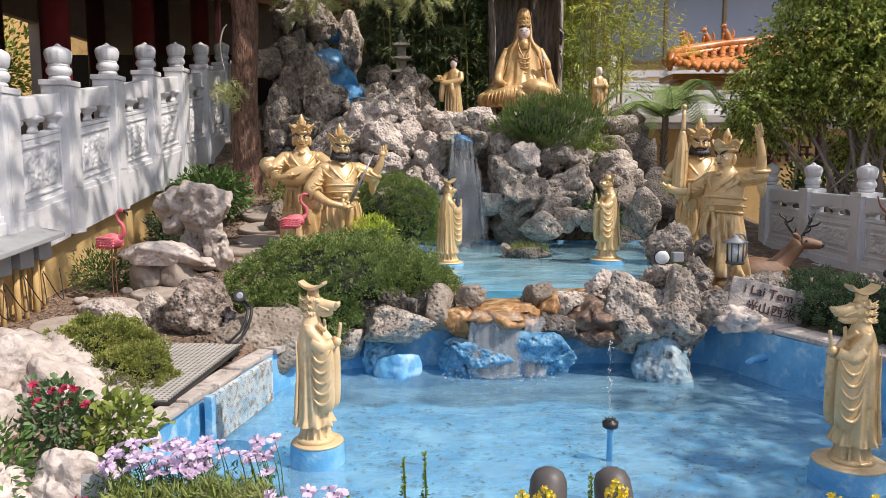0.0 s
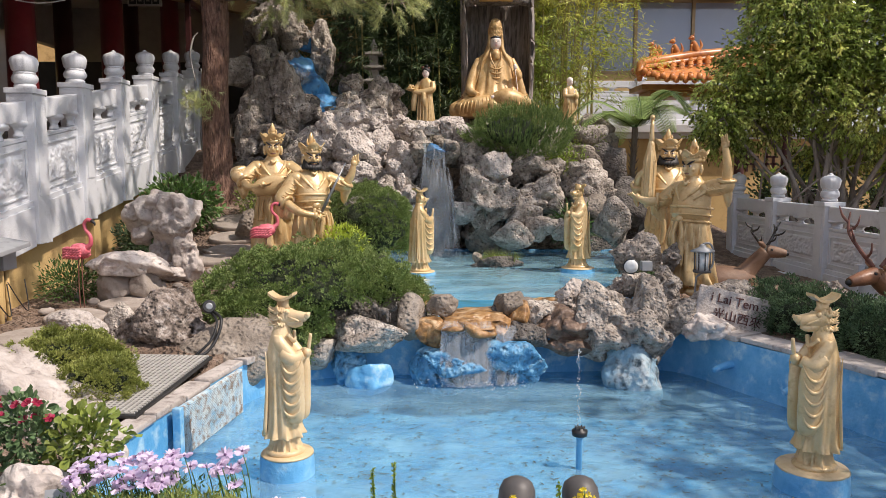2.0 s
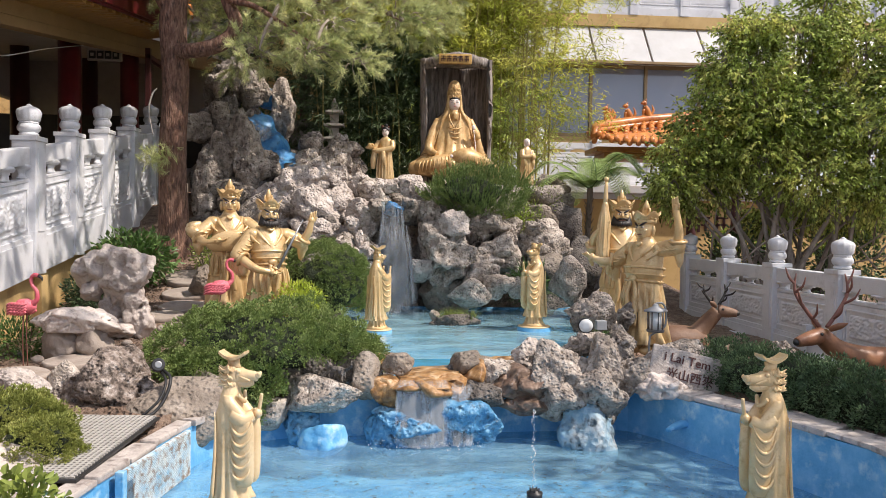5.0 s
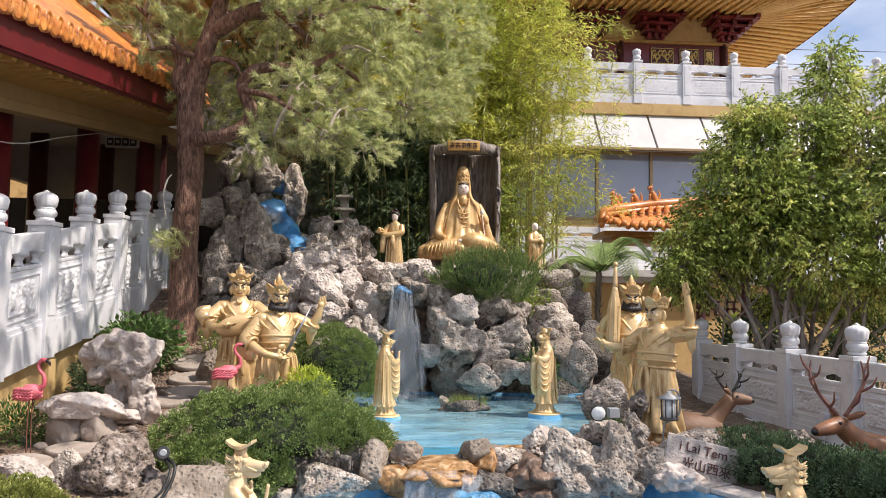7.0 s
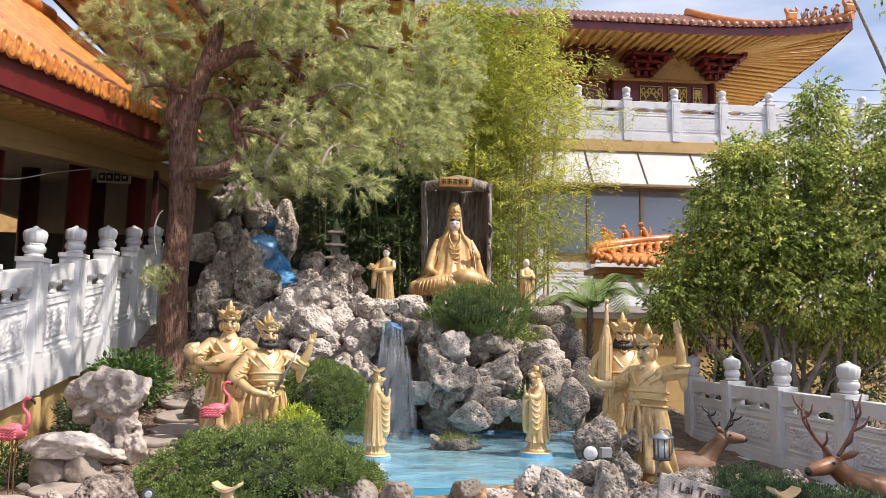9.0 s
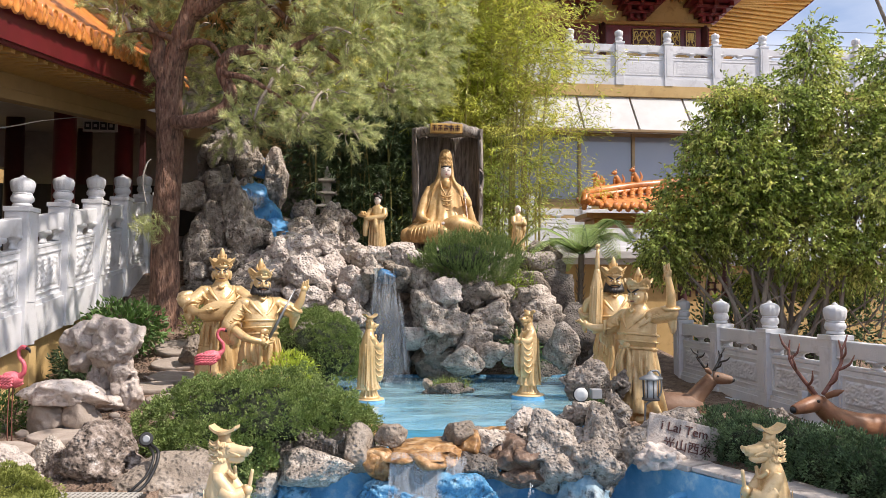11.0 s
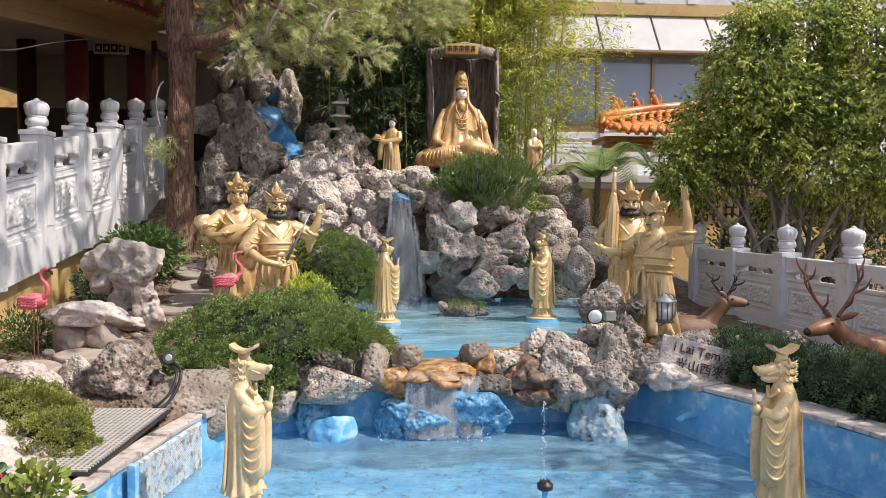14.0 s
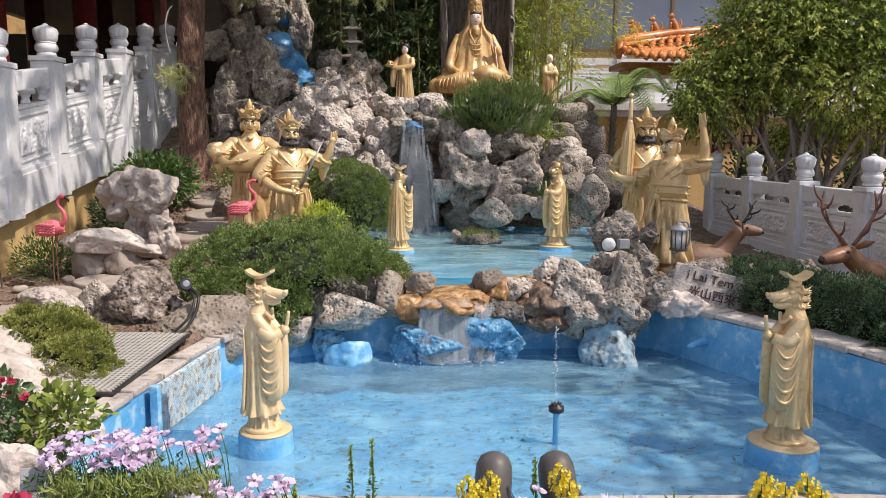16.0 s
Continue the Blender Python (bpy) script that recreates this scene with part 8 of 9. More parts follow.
def shrub(name, label, c, r, n, m, leaf, width, category="shrub", stems=6, base=None, low=-.5, blunt=False):
    """A loose leafy shrub: stems and leaves through its whole body."""
    ob = empty(name, label, category)
    c, r = np.array(c), np.array(r)
    foot = np.array(base if base is not None else (c[0], c[1], ground_z(c[0], c[1]) - .02))
    bm = bmesh.new()
    for k in range(stems):
        e = c + unit(1)[0] * r * .8
        limb(bm, [foot + (rng.random(3) - .5) * (r[0] * .3, r[1] * .3, 0), (foot + e) / 2 + (rng.random(3) - .5) * r * .3, e], (.014, .010, .003), 4, 6)
    tagged(part("stem_growth", bm, M_BARK2, ob), kind="stuff")
    u = unit(n)
    rad = rng.random(n) ** .45
    k = np.array([1 + .35 * noise.noise(Vector(q) * 2.6 + Vector((c[0], c[1], 0))) for q in u])
    P = c + u * r * (rad * k)[:, None]
    D = u + unit(n) * .7 + (0, 0, .15)
    leaf_cloud("leaves", P, D, leaf * rng.uniform(.6, 1.3, n), width * rng.uniform(.7, 1.2, n), m, ob, blunt=blunt)
    return ob


shrub("shrub", "fresh green small-leaved shrub against the ochre wall", (-3.36, 7.25, .66), (.28, .28, .26), 1500, M_BUSH, .055, .016)
shrub("shrub", "dark green flowering shrub behind the pale rock", (-3.28, 8.75, .95), (.24, .28, .27), 1500, M_JUNID, .06, .025)
shrub("shrub", "broad-leaved green shrub before the white balustrade", (-3.05, 9.65, 1.32), (.50, .42, .34), 1300, M_BUSH, .085, .050)
shrub("shrub", "yellowing small shrub at the pine's foot", (-2.22, 9.9, 1.38), (.22, .22, .26), 900, M_SUCC, .05, .02)
shrub("shrub", "bright lime-green leafy shrub beside gold statues", (-.90, 8.05, .98), (.28, .22, .20), 1300, M_LIME, .05, .024, low=-.3)
shrub("shrub", "strap-leaved green plant between pond rocks", (1.98, 10.2, 1.0), (.20, .14, .26), 240, M_BUSH, .22, .02)
shrub("shrub", "thin yellow-green creeper over pitted rocks", (1.95, 11.0, 1.85), (.42, .25, .30), 800, M_YELLOWGREEN, .05, .022)
shrub("shrub", "reddish straggling twigs with few leaves on rocks", (2.35, 11.4, 2.05), (.35, .25, .45), 500, M_SUCC, .05, .02)
shrub("shrub", "small weeds between grey rocks", (1.95, 6.68, .80), (.10, .06, .06), 220, M_BUSH, .03, .012, "weeds")
shrub("shrub", "green plants in a lit court beyond the walk", (-11.6, 18.6, 3.9), (2.0, 2.6, 1.5), 4200, M_YELLOWGREEN, .16, .06, base=(-11.6, 18.6, .3))
shrub("shrub", "green plants in a lit court beyond the walk", (-10.6, 16.2, 3.5), (1.0, 1.8, 1.3), 2600, M_BUSH, .13, .05, base=(-10.6, 16.2, .3))

# pine with its bent limb
pine = empty("pine_tree", "tall leaning pine with red-brown furrowed bark", "tree")
bm = bmesh.new()
trunk = bend([(-2.80, 10.5, 1.15), (-2.82, 10.5, 1.7), (-2.84, 10.5, 2.6), (-2.80, 10.5, 3.6), (-2.84, 10.5, 4.4), (-2.78, 10.48, 4.86), (-2.66, 10.45, 5.3), (-2.52, 10.45, 5.75), (-2.45, 10.45, 6.3), (-2.6, 10.4, 7.4)], 8)
rad = fit_radii((.30, .19, .168, .163, .172, .155, .13, .115, .09, .05), len(trunk))
seg = 44
rows = []
for i, (p, r) in enumerate(zip(trunk, rad)):
    ring = []
    for k in range(seg):
        a = 2 * math.pi * k / seg
        w = 1 + .11 * abs(noise.noise(Vector((k * .42, i * .16, 1)))) + .05 * noise.noise(Vector((k * 1.3, i * .5, 2))) + (.12 * math.cos(5 * a) * max(0, 1 - i / 7))
        ring.append(bm.verts.new((p.x + r * w * math.cos(a), p.y + r * w * math.sin(a), p.z)))
    rows.append(ring)
for A, B in zip(rows, rows[1:]):
    for k in range(seg):
        bm.faces.new((A[k], A[(k + 1) % seg], B[(k + 1) % seg], B[k]))
part("trunk", bm, M_BARK, pine, "", True)
BOUGHS = [
    ([(-2.82, 10.45, 4.06), (-2.55, 10.3, 4.02), (-2.22, 10.2, 4.07), (-2.00, 10.2, 4.22), (-1.96, 10.2, 4.42), (-2.06, 10.25, 4.62), (-2.10, 10.3, 4.80), (-1.95, 10.3, 4.98), (-1.65, 10.3, 5.04), (-1.2, 10.3, 5.06), (-.79, 10.35, 5.34)], (.10, .10, .10, .10, .09, .08, .08, .08, .06, .055, .02)),
    ([(-2.84, 10.5, 4.55), (-2.98, 10.42, 4.82), (-2.96, 10.40, 5.1), (-3.15, 10.3, 5.45), (-3.5, 10.1, 5.75)], (.12, .11, .085, .06, .02)),
    ([(-2.60, 10.45, 5.5), (-2.3, 10.35, 5.66), (-1.9, 10.3, 5.86), (-.9, 10.4, 6.05), (-.2, 10.8, 6.1)], (.12, .11, .08, .05, .015)),
    ([(-2.55, 10.4, 5.7), (-2.0, 10.9, 6.0), (-1.2, 11.4, 6.2), (-.2, 11.9, 6.3), (.8, 12.3, 6.2)], (.10, .08, .06, .04, .015)),
    ([(-2.5, 10.4, 6.2), (-2.9, 10.1, 6.6), (-3.4, 9.8, 6.9)], (.08, .05, .015)),
    ([(-2.55, 10.4, 6.6), (-1.9, 10.2, 6.9), (-1.2, 10.2, 7.1)], (.07, .05, .015)),
    ([(-2.06, 10.2, 4.66), (-1.7, 10.0, 4.55), (-1.3, 9.9, 4.3), (-.9, 9.9, 4.05)], (.05, .035, .025, .01)),
    ([(-1.7, 10.3, 5.85), (-1.2, 10.6, 5.5), (-.5, 11.0, 5.05), (.2, 11.4, 4.8)], (.05, .04, .03, .01)),
    ([(-2.72, 10.4, 5.0), (-2.45, 10.25, 5.1), (-2.2, 10.15, 5.02), (-2.08, 10.1, 4.85)], (.06, .045, .035, .012)),
    ([(-2.75, 10.4, 5.15), (-3.05, 10.2, 5.22), (-3.3, 10.05, 5.12)], (.05, .035, .012)),
]
ends = []
for pts, rs in BOUGHS:
    bm = bmesh.new()
    limb(bm, pts, rs, 6, 12)
    part("limb", bm, M_BARK, pine, "", True)
    B = bend(pts, 6)
    for k in range(len(B) // 3, len(B), 2):
        ends.append(B[k])
# twigs and needle tufts along them
CLUMPS = [(-3.3, 11.4, 5.6, .6, .5, .5), (-2.4, 11.6, 5.9, .7, .5, .5), (-1.9, 11.6, 5.1, .6, .5, .4), (-2.7, 11.6, 4.7, .5, .4, .4), (-1.5, 11.8, 4.5, .5, .4, .35), (-3.1, 11.0, 6.6, .6, .5, .4), (-1.8, 11.2, 6.9, .7, .6, .4),
          (-2.2, 11.9, 4.3, .5, .4, .4), (-1.2, 12.0, 4.9, .6, .4, .4), (-2.0, 11.4, 6.3, .6, .4, .4), (-1.0, 11.8, 5.7, .6, .5, .4), (-3.0, 11.5, 5.1, .5, .4, .4),
          (-3.6, 10.3, 6.1, .6, .5, .5), (-3.35, 10.1, 5.35, .36, .3, .32), (-3.25, 10.0, 5.85, .42, .35, .3), (-2.6, 10.3, 6.9, .9, .7, .6), (-1.6, 10.2, 6.5, .9, .7, .5), (-.8, 10.6, 6.3, .9, .8, .5), (.2, 11.3, 6.4, .9, .8, .55),
          (-1.9, 10.0, 6.25, .5, .35, .25), (.9, 12.0, 6.3, .6, .7, .7), (.75, 12.1, 5.6, .6, .6, .6), (.6, 12.1, 4.95, .5, .5, .4), (-1.2, 10.2, 5.65, .8, .5, .35), (-.4, 10.6, 5.4, .8, .6, .5), (.3, 11.3, 5.3, .8, .6, .5), (-1.25, 10.0, 4.75, .5, .4, .3),
          (-.75, 10.0, 4.4, .55, .4, .35), (-.4, 10.2, 3.95, .45, .35, .25), (-1.0, 9.9, 4.0, .5, .35, .22), (0.1, 10.9, 4.7, .6, .5, .35), (-1.6, 9.9, 4.0, .32, .25, .2), (-1.35, 10.0, 4.25, .35, .25, .2),
          # clumps from here on hang unseen overhead, added to dapple the left balustrade
          (-2.7, 10.4, 7.6, .7, .6, .4), (.5, 5.6, 7.8, .7, .6, .3), (1.4, 6.4, 7.4, .7, .6, .3), (.0, 6.9, 7.6, .7, .6, .3), (1.0, 4.6, 8.0, .6, .6, .3), (-.6, 7.9, 7.5, .6, .6, .3), (1.0, 7.5, 7.3, .6, .6, .3), (2.0, 5.2, 7.7, .5, .5, .25), (-1.2, 9.0, 7.3, .5, .5, .3)]
P, D, TW = [], [], []
for (x, y, z, a, b, c) in CLUMPS:
    ns = int(64 * (a * b * c) ** .62 / .33)
    u = unit(ns)
    s0 = np.array((x, y, z)) + u * np.array((a, b, c)) * (.25 + .6 * rng.random(ns) ** .6)[:, None]
    d = u * (1, 1, .5) + unit(ns) * .55 + (.25, -.1, .05)
    d /= np.linalg.norm(d, axis=1, keepdims=True)
    L = rng.uniform(.16, .36, ns)
    for k in range(7):
        P.append(s0 + d * (L * (.35 + .65 * k / 6))[:, None] + (0, 0, -.03 * (k / 6) ** 2))
        D.append(d + unit(ns) * .15)
    TW.append((np.array((x, y, z)), s0, s0 + d * L[:, None] * .8))
P, D = np.concatenate(P), np.concatenate(D)
needle_cloud("needles", P, D, 22, .105, .95, .0078, M_NEEDLE, pine, "grey-green long needles")
bm = bmesh.new()
E_ = np.array([tuple(e) for e in ends])
for c, s0, s1 in TW:
    j = np.argmin(np.linalg.norm(E_ - c, axis=1))
    g = Vector(E_[j])
    limb(bm, [g, g.lerp(Vector(c), .5) + Vector((0, 0, .06)), c], (.03, .022, .014), 3, 6)
    for q, e in list(zip(s0, s1))[:20]:
        v, w = Vector(q), Vector(e)
        o = Vector(c).lerp(v, .55)
        tube(bm, [o, o.lerp(v, .5) + Vector((0, 0, .03)), v, w], (.010, .009, .007, .004), 4)
tagged(part("twig_growth", bm, M_DRYTWIG, pine, "bare pale grey twigs"), kind="stuff")
q, e = np.array([(-2.95, 10.2, 2.62)] * 60) + rng.normal(size=(60, 3)) * (.12, .08, .07), unit(60)
needle_cloud("low_tuft", q, e, 18, .14, .5, .005, M_NEEDLE, pine)
bm = bmesh.new()
limb(bm, [(-3.02, 10.25, 2.9), (-3.06, 10.2, 3.2), (-3.02, 10.2, 3.42), (-2.96, 10.2, 3.5)], (.008, .012, .012, .006), 5, 6)
part("bare_twig", bm, M_PAGODA, pine)

# bamboo behind
bamboo = empty("bamboo_grove", "tall yellow-green bamboo grove behind the rockery", "bamboo")
culms = []
for k in range(90):
    a = (k * 37 % 90) / 90
    x, y = -1.2 + 4.35 * a + .2 * math.sin(k * 3), 14.7 + 1.3 * ((k * 23 % 90) / 90)
    h = 4.6 + 3.0 * ((k * 11 % 17) / 17) if x > .8 else 3.0 + 2.4 * ((k * 11 % 17) / 17)
    lx = .45 * math.sin(k * 1.3) + (.4 if x > 2.4 else 0)
    pts = [(x, y, 2.0), (x + .1 * lx, y, 2.3 + h * .4), (x + .45 * lx, y - .1, 2.3 + h * .75), (x + lx, y - .3, 2.2 + h)]
    culms.append(pts)
    bm = bmesh.new()
    limb(bm, pts, (.018, .016, .012, .004), 4, 6)
    part("culm", bm, M_CULM, bamboo)
PB, DB, PD, DD, PM, DM = [], [], [], [], [], []
for k, pts in enumerate(culms):
    B = bend(pts, 12)
    for p in B[5:]:
        # each node bears a few drooping sprays
        for h in range(4):
            if p.x > 2.65 and rng.random() > (.30 if p.z < 5.2 else .7):
                continue
            g = np.array(tuple(p)) + rng.normal(size=3) * (.26, .20, .16)
            v = np.array((rng.normal(), rng.normal() * .8 - .3, -.35))
            m = 11
            c = g + v * rng.uniform(0, .22, (m, 1)) + rng.normal(size=(m, 3)) * .035
            d = rng.normal(size=(m, 3)) * (.7, .6, .35) + v * .7 + (0, -.1, -.45)
            # leaf colour stands in for light: pale above, mid-green lower, dark on the left
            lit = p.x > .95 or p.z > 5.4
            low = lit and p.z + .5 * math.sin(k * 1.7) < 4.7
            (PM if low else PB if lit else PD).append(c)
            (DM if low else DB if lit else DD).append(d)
PB, DB = np.concatenate(PB), np.concatenate(DB)
PD, DD = np.concatenate(PD), np.concatenate(DD)
PM, DM = np.concatenate(PM), np.concatenate(DM)
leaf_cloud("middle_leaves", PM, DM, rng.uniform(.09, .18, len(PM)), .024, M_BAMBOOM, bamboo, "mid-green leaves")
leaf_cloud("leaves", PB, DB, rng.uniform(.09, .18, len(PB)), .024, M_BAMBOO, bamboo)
leaf_cloud("lower_leaves", PD, DD, rng.uniform(.10, .20, len(PD)), .022, M_BAMBOOSHADE, bamboo, "leaves coloured dark for the grove's shaded side and back")
# dark leaf layer at the back so the gaps read as shade
n = 15000
P = np.stack([rng.uniform(-3.6, 2.1, n), rng.uniform(15.9, 17.0, n), rng.uniform(2.2, 7.6, n)], 1)
leaf_cloud("back_leaves", P, rng.normal(size=(n, 3)) + (0, -.3, -.8), rng.uniform(.16, .30, n), .035, M_BAMBOOSHADE, bamboo, "leaves coloured dark for the grove's shaded side and back")
# side sprays that reach over the windows
bm = bmesh.new()
PB, DB = [], []
for k in range(24):
    z = 3.3 + .185 * k
    s = (2.5 + .3 * math.sin(k * 2), 14.8, z - .6)
    e = (3.2 + 1.25 * abs(math.sin(k * 1.7)), 14.4, z + .3 * math.sin(k))
    limb(bm, [s, ((s[0] + e[0]) / 2, 14.6, z + .1), e], (.008, .006, .003), 5, 5)
    for p in bend([s, ((s[0] + e[0]) / 2, 14.6, z + .1), e], 9)[4:]:
        PB.append(np.array(tuple(p)) + rng.normal(size=(11, 3)) * .10)
        DB.append(rng.normal(size=(11, 3)) * (1, .8, .5) + (.3, 0, -.5))
# one long slanting shoot with its own side sprays
shoot = bend([(3.0, 14.6, 3.1), (3.35, 14.55, 4.0), (3.9, 14.5, 5.2), (4.75, 14.4, 6.5)], 16)
tube(bm, shoot, fit_radii((.014, .011, .008, .003), len(shoot)), 6)
for k, p in enumerate(shoot[10:]):
    e = p + Vector((.35 * math.sin(k * 2.1) + .12, .1 * math.cos(k), .10 + .12 * math.sin(k * 1.3)))
    limb(bm, [p, p.lerp(e, .5) + Vector((0, 0, .05)), e], (.004, .003, .002), 3, 4)
    PB.append(np.array(tuple(p)) + (np.array(tuple(e)) - np.array(tuple(p))) * rng.uniform(.2, 1, (9, 1)) + rng.normal(size=(9, 3)) * .04)
    DB.append(rng.normal(size=(9, 3)) * (.9, .6, .4) + (.3, 0, -.5))
tagged(part("side_growth", bm, M_CULM, bamboo), kind="stuff")
PB, DB = np.concatenate(PB), np.concatenate(DB)
leaf_cloud("side_leaves", PB, DB, rng.uniform(.09, .17, len(PB)), .018, M_BAMBOO, bamboo)


# ficus trees on the right
def ficus(label, foot, clumps, seed, n0=1760, bare=0):
    ob = empty("ficus_tree", label, "tree", "trees behind the right balustrade")
    bm = bmesh.new()
    fx, fy, fz = foot
    tips = []
    for k, (x, y, z, a, b, c) in enumerate(clumps):
        j = Vector((fx + .5 * math.sin(k * 2.4 + seed), fy + .4 * math.cos(k * 1.7), fz))
        mid = j.lerp(Vector((x, y, z)), .45) + Vector((.15 * math.sin(k * 3), .1, .25))
        limb(bm, [j, j.lerp(mid, .5) + Vector((.10 * math.sin(k * 5), .05, .05)), mid, (x, y, z)], (.040, .034, .026, .010), 6, 8)
        for q in range(7):
            v = Vector((x, y, z)) + Vector(unit(1)[0] * (a, b, c)) * .85
            limb(bm, [(x, y, z), Vector((x, y, z)).lerp(v, .5) + Vector((0, 0, .05)), v], (.016, .010, .003), 3, 5)
    # bare crossing twigs below the crown
    low = min(c[2] for c in clumps)
    for k in range(bare):
        a = Vector((fx + rng.uniform(-1.0, 1.6), fy + rng.uniform(-.1, .5), low - rng.uniform(.3, .9)))
        e = a + Vector((rng.normal() * .55, -.15, rng.uniform(.3, .9)))
        limb(bm, [a, a.lerp(e, .5) + Vector((rng.normal() * .08, 0, .06)), e], (.016, .012, .004), 4, 5)
    part("trunk", bm, M_FICUSBARK, ob, "several slim pale grey stems")
    PP, DD_ = [], []
    for (x, y, z, a, b, c) in clumps:
        m = int(n0 * (a * b * c) ** .6 * .8)
        u = unit(m)
        k = np.array([1 + .35 * noise.noise(Vector(q) * 2.1 + Vector((x, y, z))) for q in u])
        base = np.array((x, y, z)) + u * np.array((a, b, c)) * ((.25 + .85 * rng.random(m) ** .6) * k)[:, None]
        Q, E = sprays(base, u * (1, 1, .5), 12, rng.uniform(.14, .34, m), -.45, .55)
        PP.append(Q)
        DD_.append(E + (0, -.1, -.35))
    P, D = np.concatenate(PP), np.concatenate(DD_)
    leaf_cloud("leaves", P, D, rng.uniform(.05, .088, len(P)), rng.uniform(.024, .038, len(P)), M_FICUS, ob, "", .12)
    return ob


ficus("leafy green ficus tree with slim stems behind the balustrade", (5.7, 10.4, .35),
      [(4.30, 10.9, 2.85, .32, .3, .36), (4.15, 10.8, 2.45, .26, .3, .24), (4.75, 11.0, 2.65, .6, .5, .5), (4.80, 11.0, 3.3, .48, .5, .42), (5.3, 10.9, 3.9, .65, .6, .5), (5.3, 10.8, 2.9, .7, .6, .5), (6.0, 10.8, 3.4, .8, .7, .6), (6.1, 10.9, 4.5, .65, .6, .5),
       (5.0, 11.0, 4.2, .24, .3, .30), (5.25, 11.0, 4.72, .22, .3, .24), (5.45, 11.0, 4.75, .34, .35, .30), (6.55, 10.9, 5.1, .34, .4, .5), (6.9, 10.6, 4.3, .7, .6, .6), (6.9, 10.4, 3.2, .8, .7, .6), (6.1, 10.4, 2.5, .7, .6, .4), (7.0, 10.2, 2.4, .7, .6, .4), (7.65, 10.6, 5.25, .36, .4, .5), (7.9, 10.4, 4.5, .7, .7, .7),
       (7.8, 10.2, 3.3, .8, .7, .7), (5.5, 10.7, 3.4, .6, .5, .5), (6.55, 10.9, 5.65, .22, .22, .3), (6.2, 11.5, 2.0, .6, .4, .3), (7.2, 11.4, 2.0, .6, .4, .3), (4.5, 11.3, 2.3, .35, .3, .3)], 1, bare=22)
# its highest clumps are out of view, added to shade rocks by the fall
ficus("leafy green ficus tree overhanging the deer figures", (7.2, 7.6, .35),
      [(6.6, 8.6, 3.4, .7, .7, .6), (7.2, 8.2, 4.3, .8, .8, .7), (7.4, 7.4, 3.2, .8, .8, .7), (8.2, 7.2, 4.6, .9, .9, .8), (5.0, 8.4, 7.4, .7, .7, .45), (5.9, 7.9, 7.2, .6, .6, .4), (7.3, 7.9, 6.4, .8, .8, .6)], 4, 600)
# whole tree out of view, its crown set to shade the pool's right side
ficus("unseen ficus tree beyond the white balustrade, placed to dapple the pool", (6.6, 4.2, .35),
      [(5.4, 5.2, 4.2, .6, .6, .45), (6.2, 4.6, 4.9, .7, .7, .5), (5.2, 4.0, 4.6, .6, .6, .4), (5.6, 3.2, 5.2, .6, .6, .4), (6.6, 3.6, 4.2, .7, .7, .5), (6.8, 5.6, 4.4, .8, .8, .6), (4.9, 3.0, 4.3, .6, .6, .4), (5.0, 5.9, 4.9, .5, .5, .35), (5.6, 2.3, 4.9, .7, .6, .4), (4.7, 2.3, 4.0, .5, .5, .35), (5.4, 3.6, 3.8, .6, .6, .4), (5.9, 1.6, 5.0, .6, .6, .4)], 6, 380)

# dark growth added under the trees, standing in for the shade there
shrub("shrub", "dark shrubs added to stand in for shade below the ficus trees", (5.6, 11.5, 1.25), (.9, .35, .65), 1500, M_JUNID, .09, .04)
shrub("shrub", "dark shrubs added to stand in for shade below the ficus trees", (7.3, 11.3, 1.25), (1.0, .35, .7), 1700, M_JUNID, .09, .04)

# tree fern
fern = empty("tree_fern", "light green tree fern with a slim dark trunk", "fern")
bm = bmesh.new()
limb(bm, [(3.22, 12.0, .5), (3.23, 12.0, 1.3), (3.27, 12.0, 2.40)], (.055, .038, .05), 8, 14)
for k in range(40):
    a, z = k * 2.4, 1.2 + k * .025
    limb(bm, [(3.25 + .045 * math.cos(a), 12 + .045 * math.sin(a), z), (3.25 + .085 * math.cos(a), 12 + .085 * math.sin(a), z + .07)], (.012, .004), 2, 5)
part("trunk", bm, M_BARK2, fern)
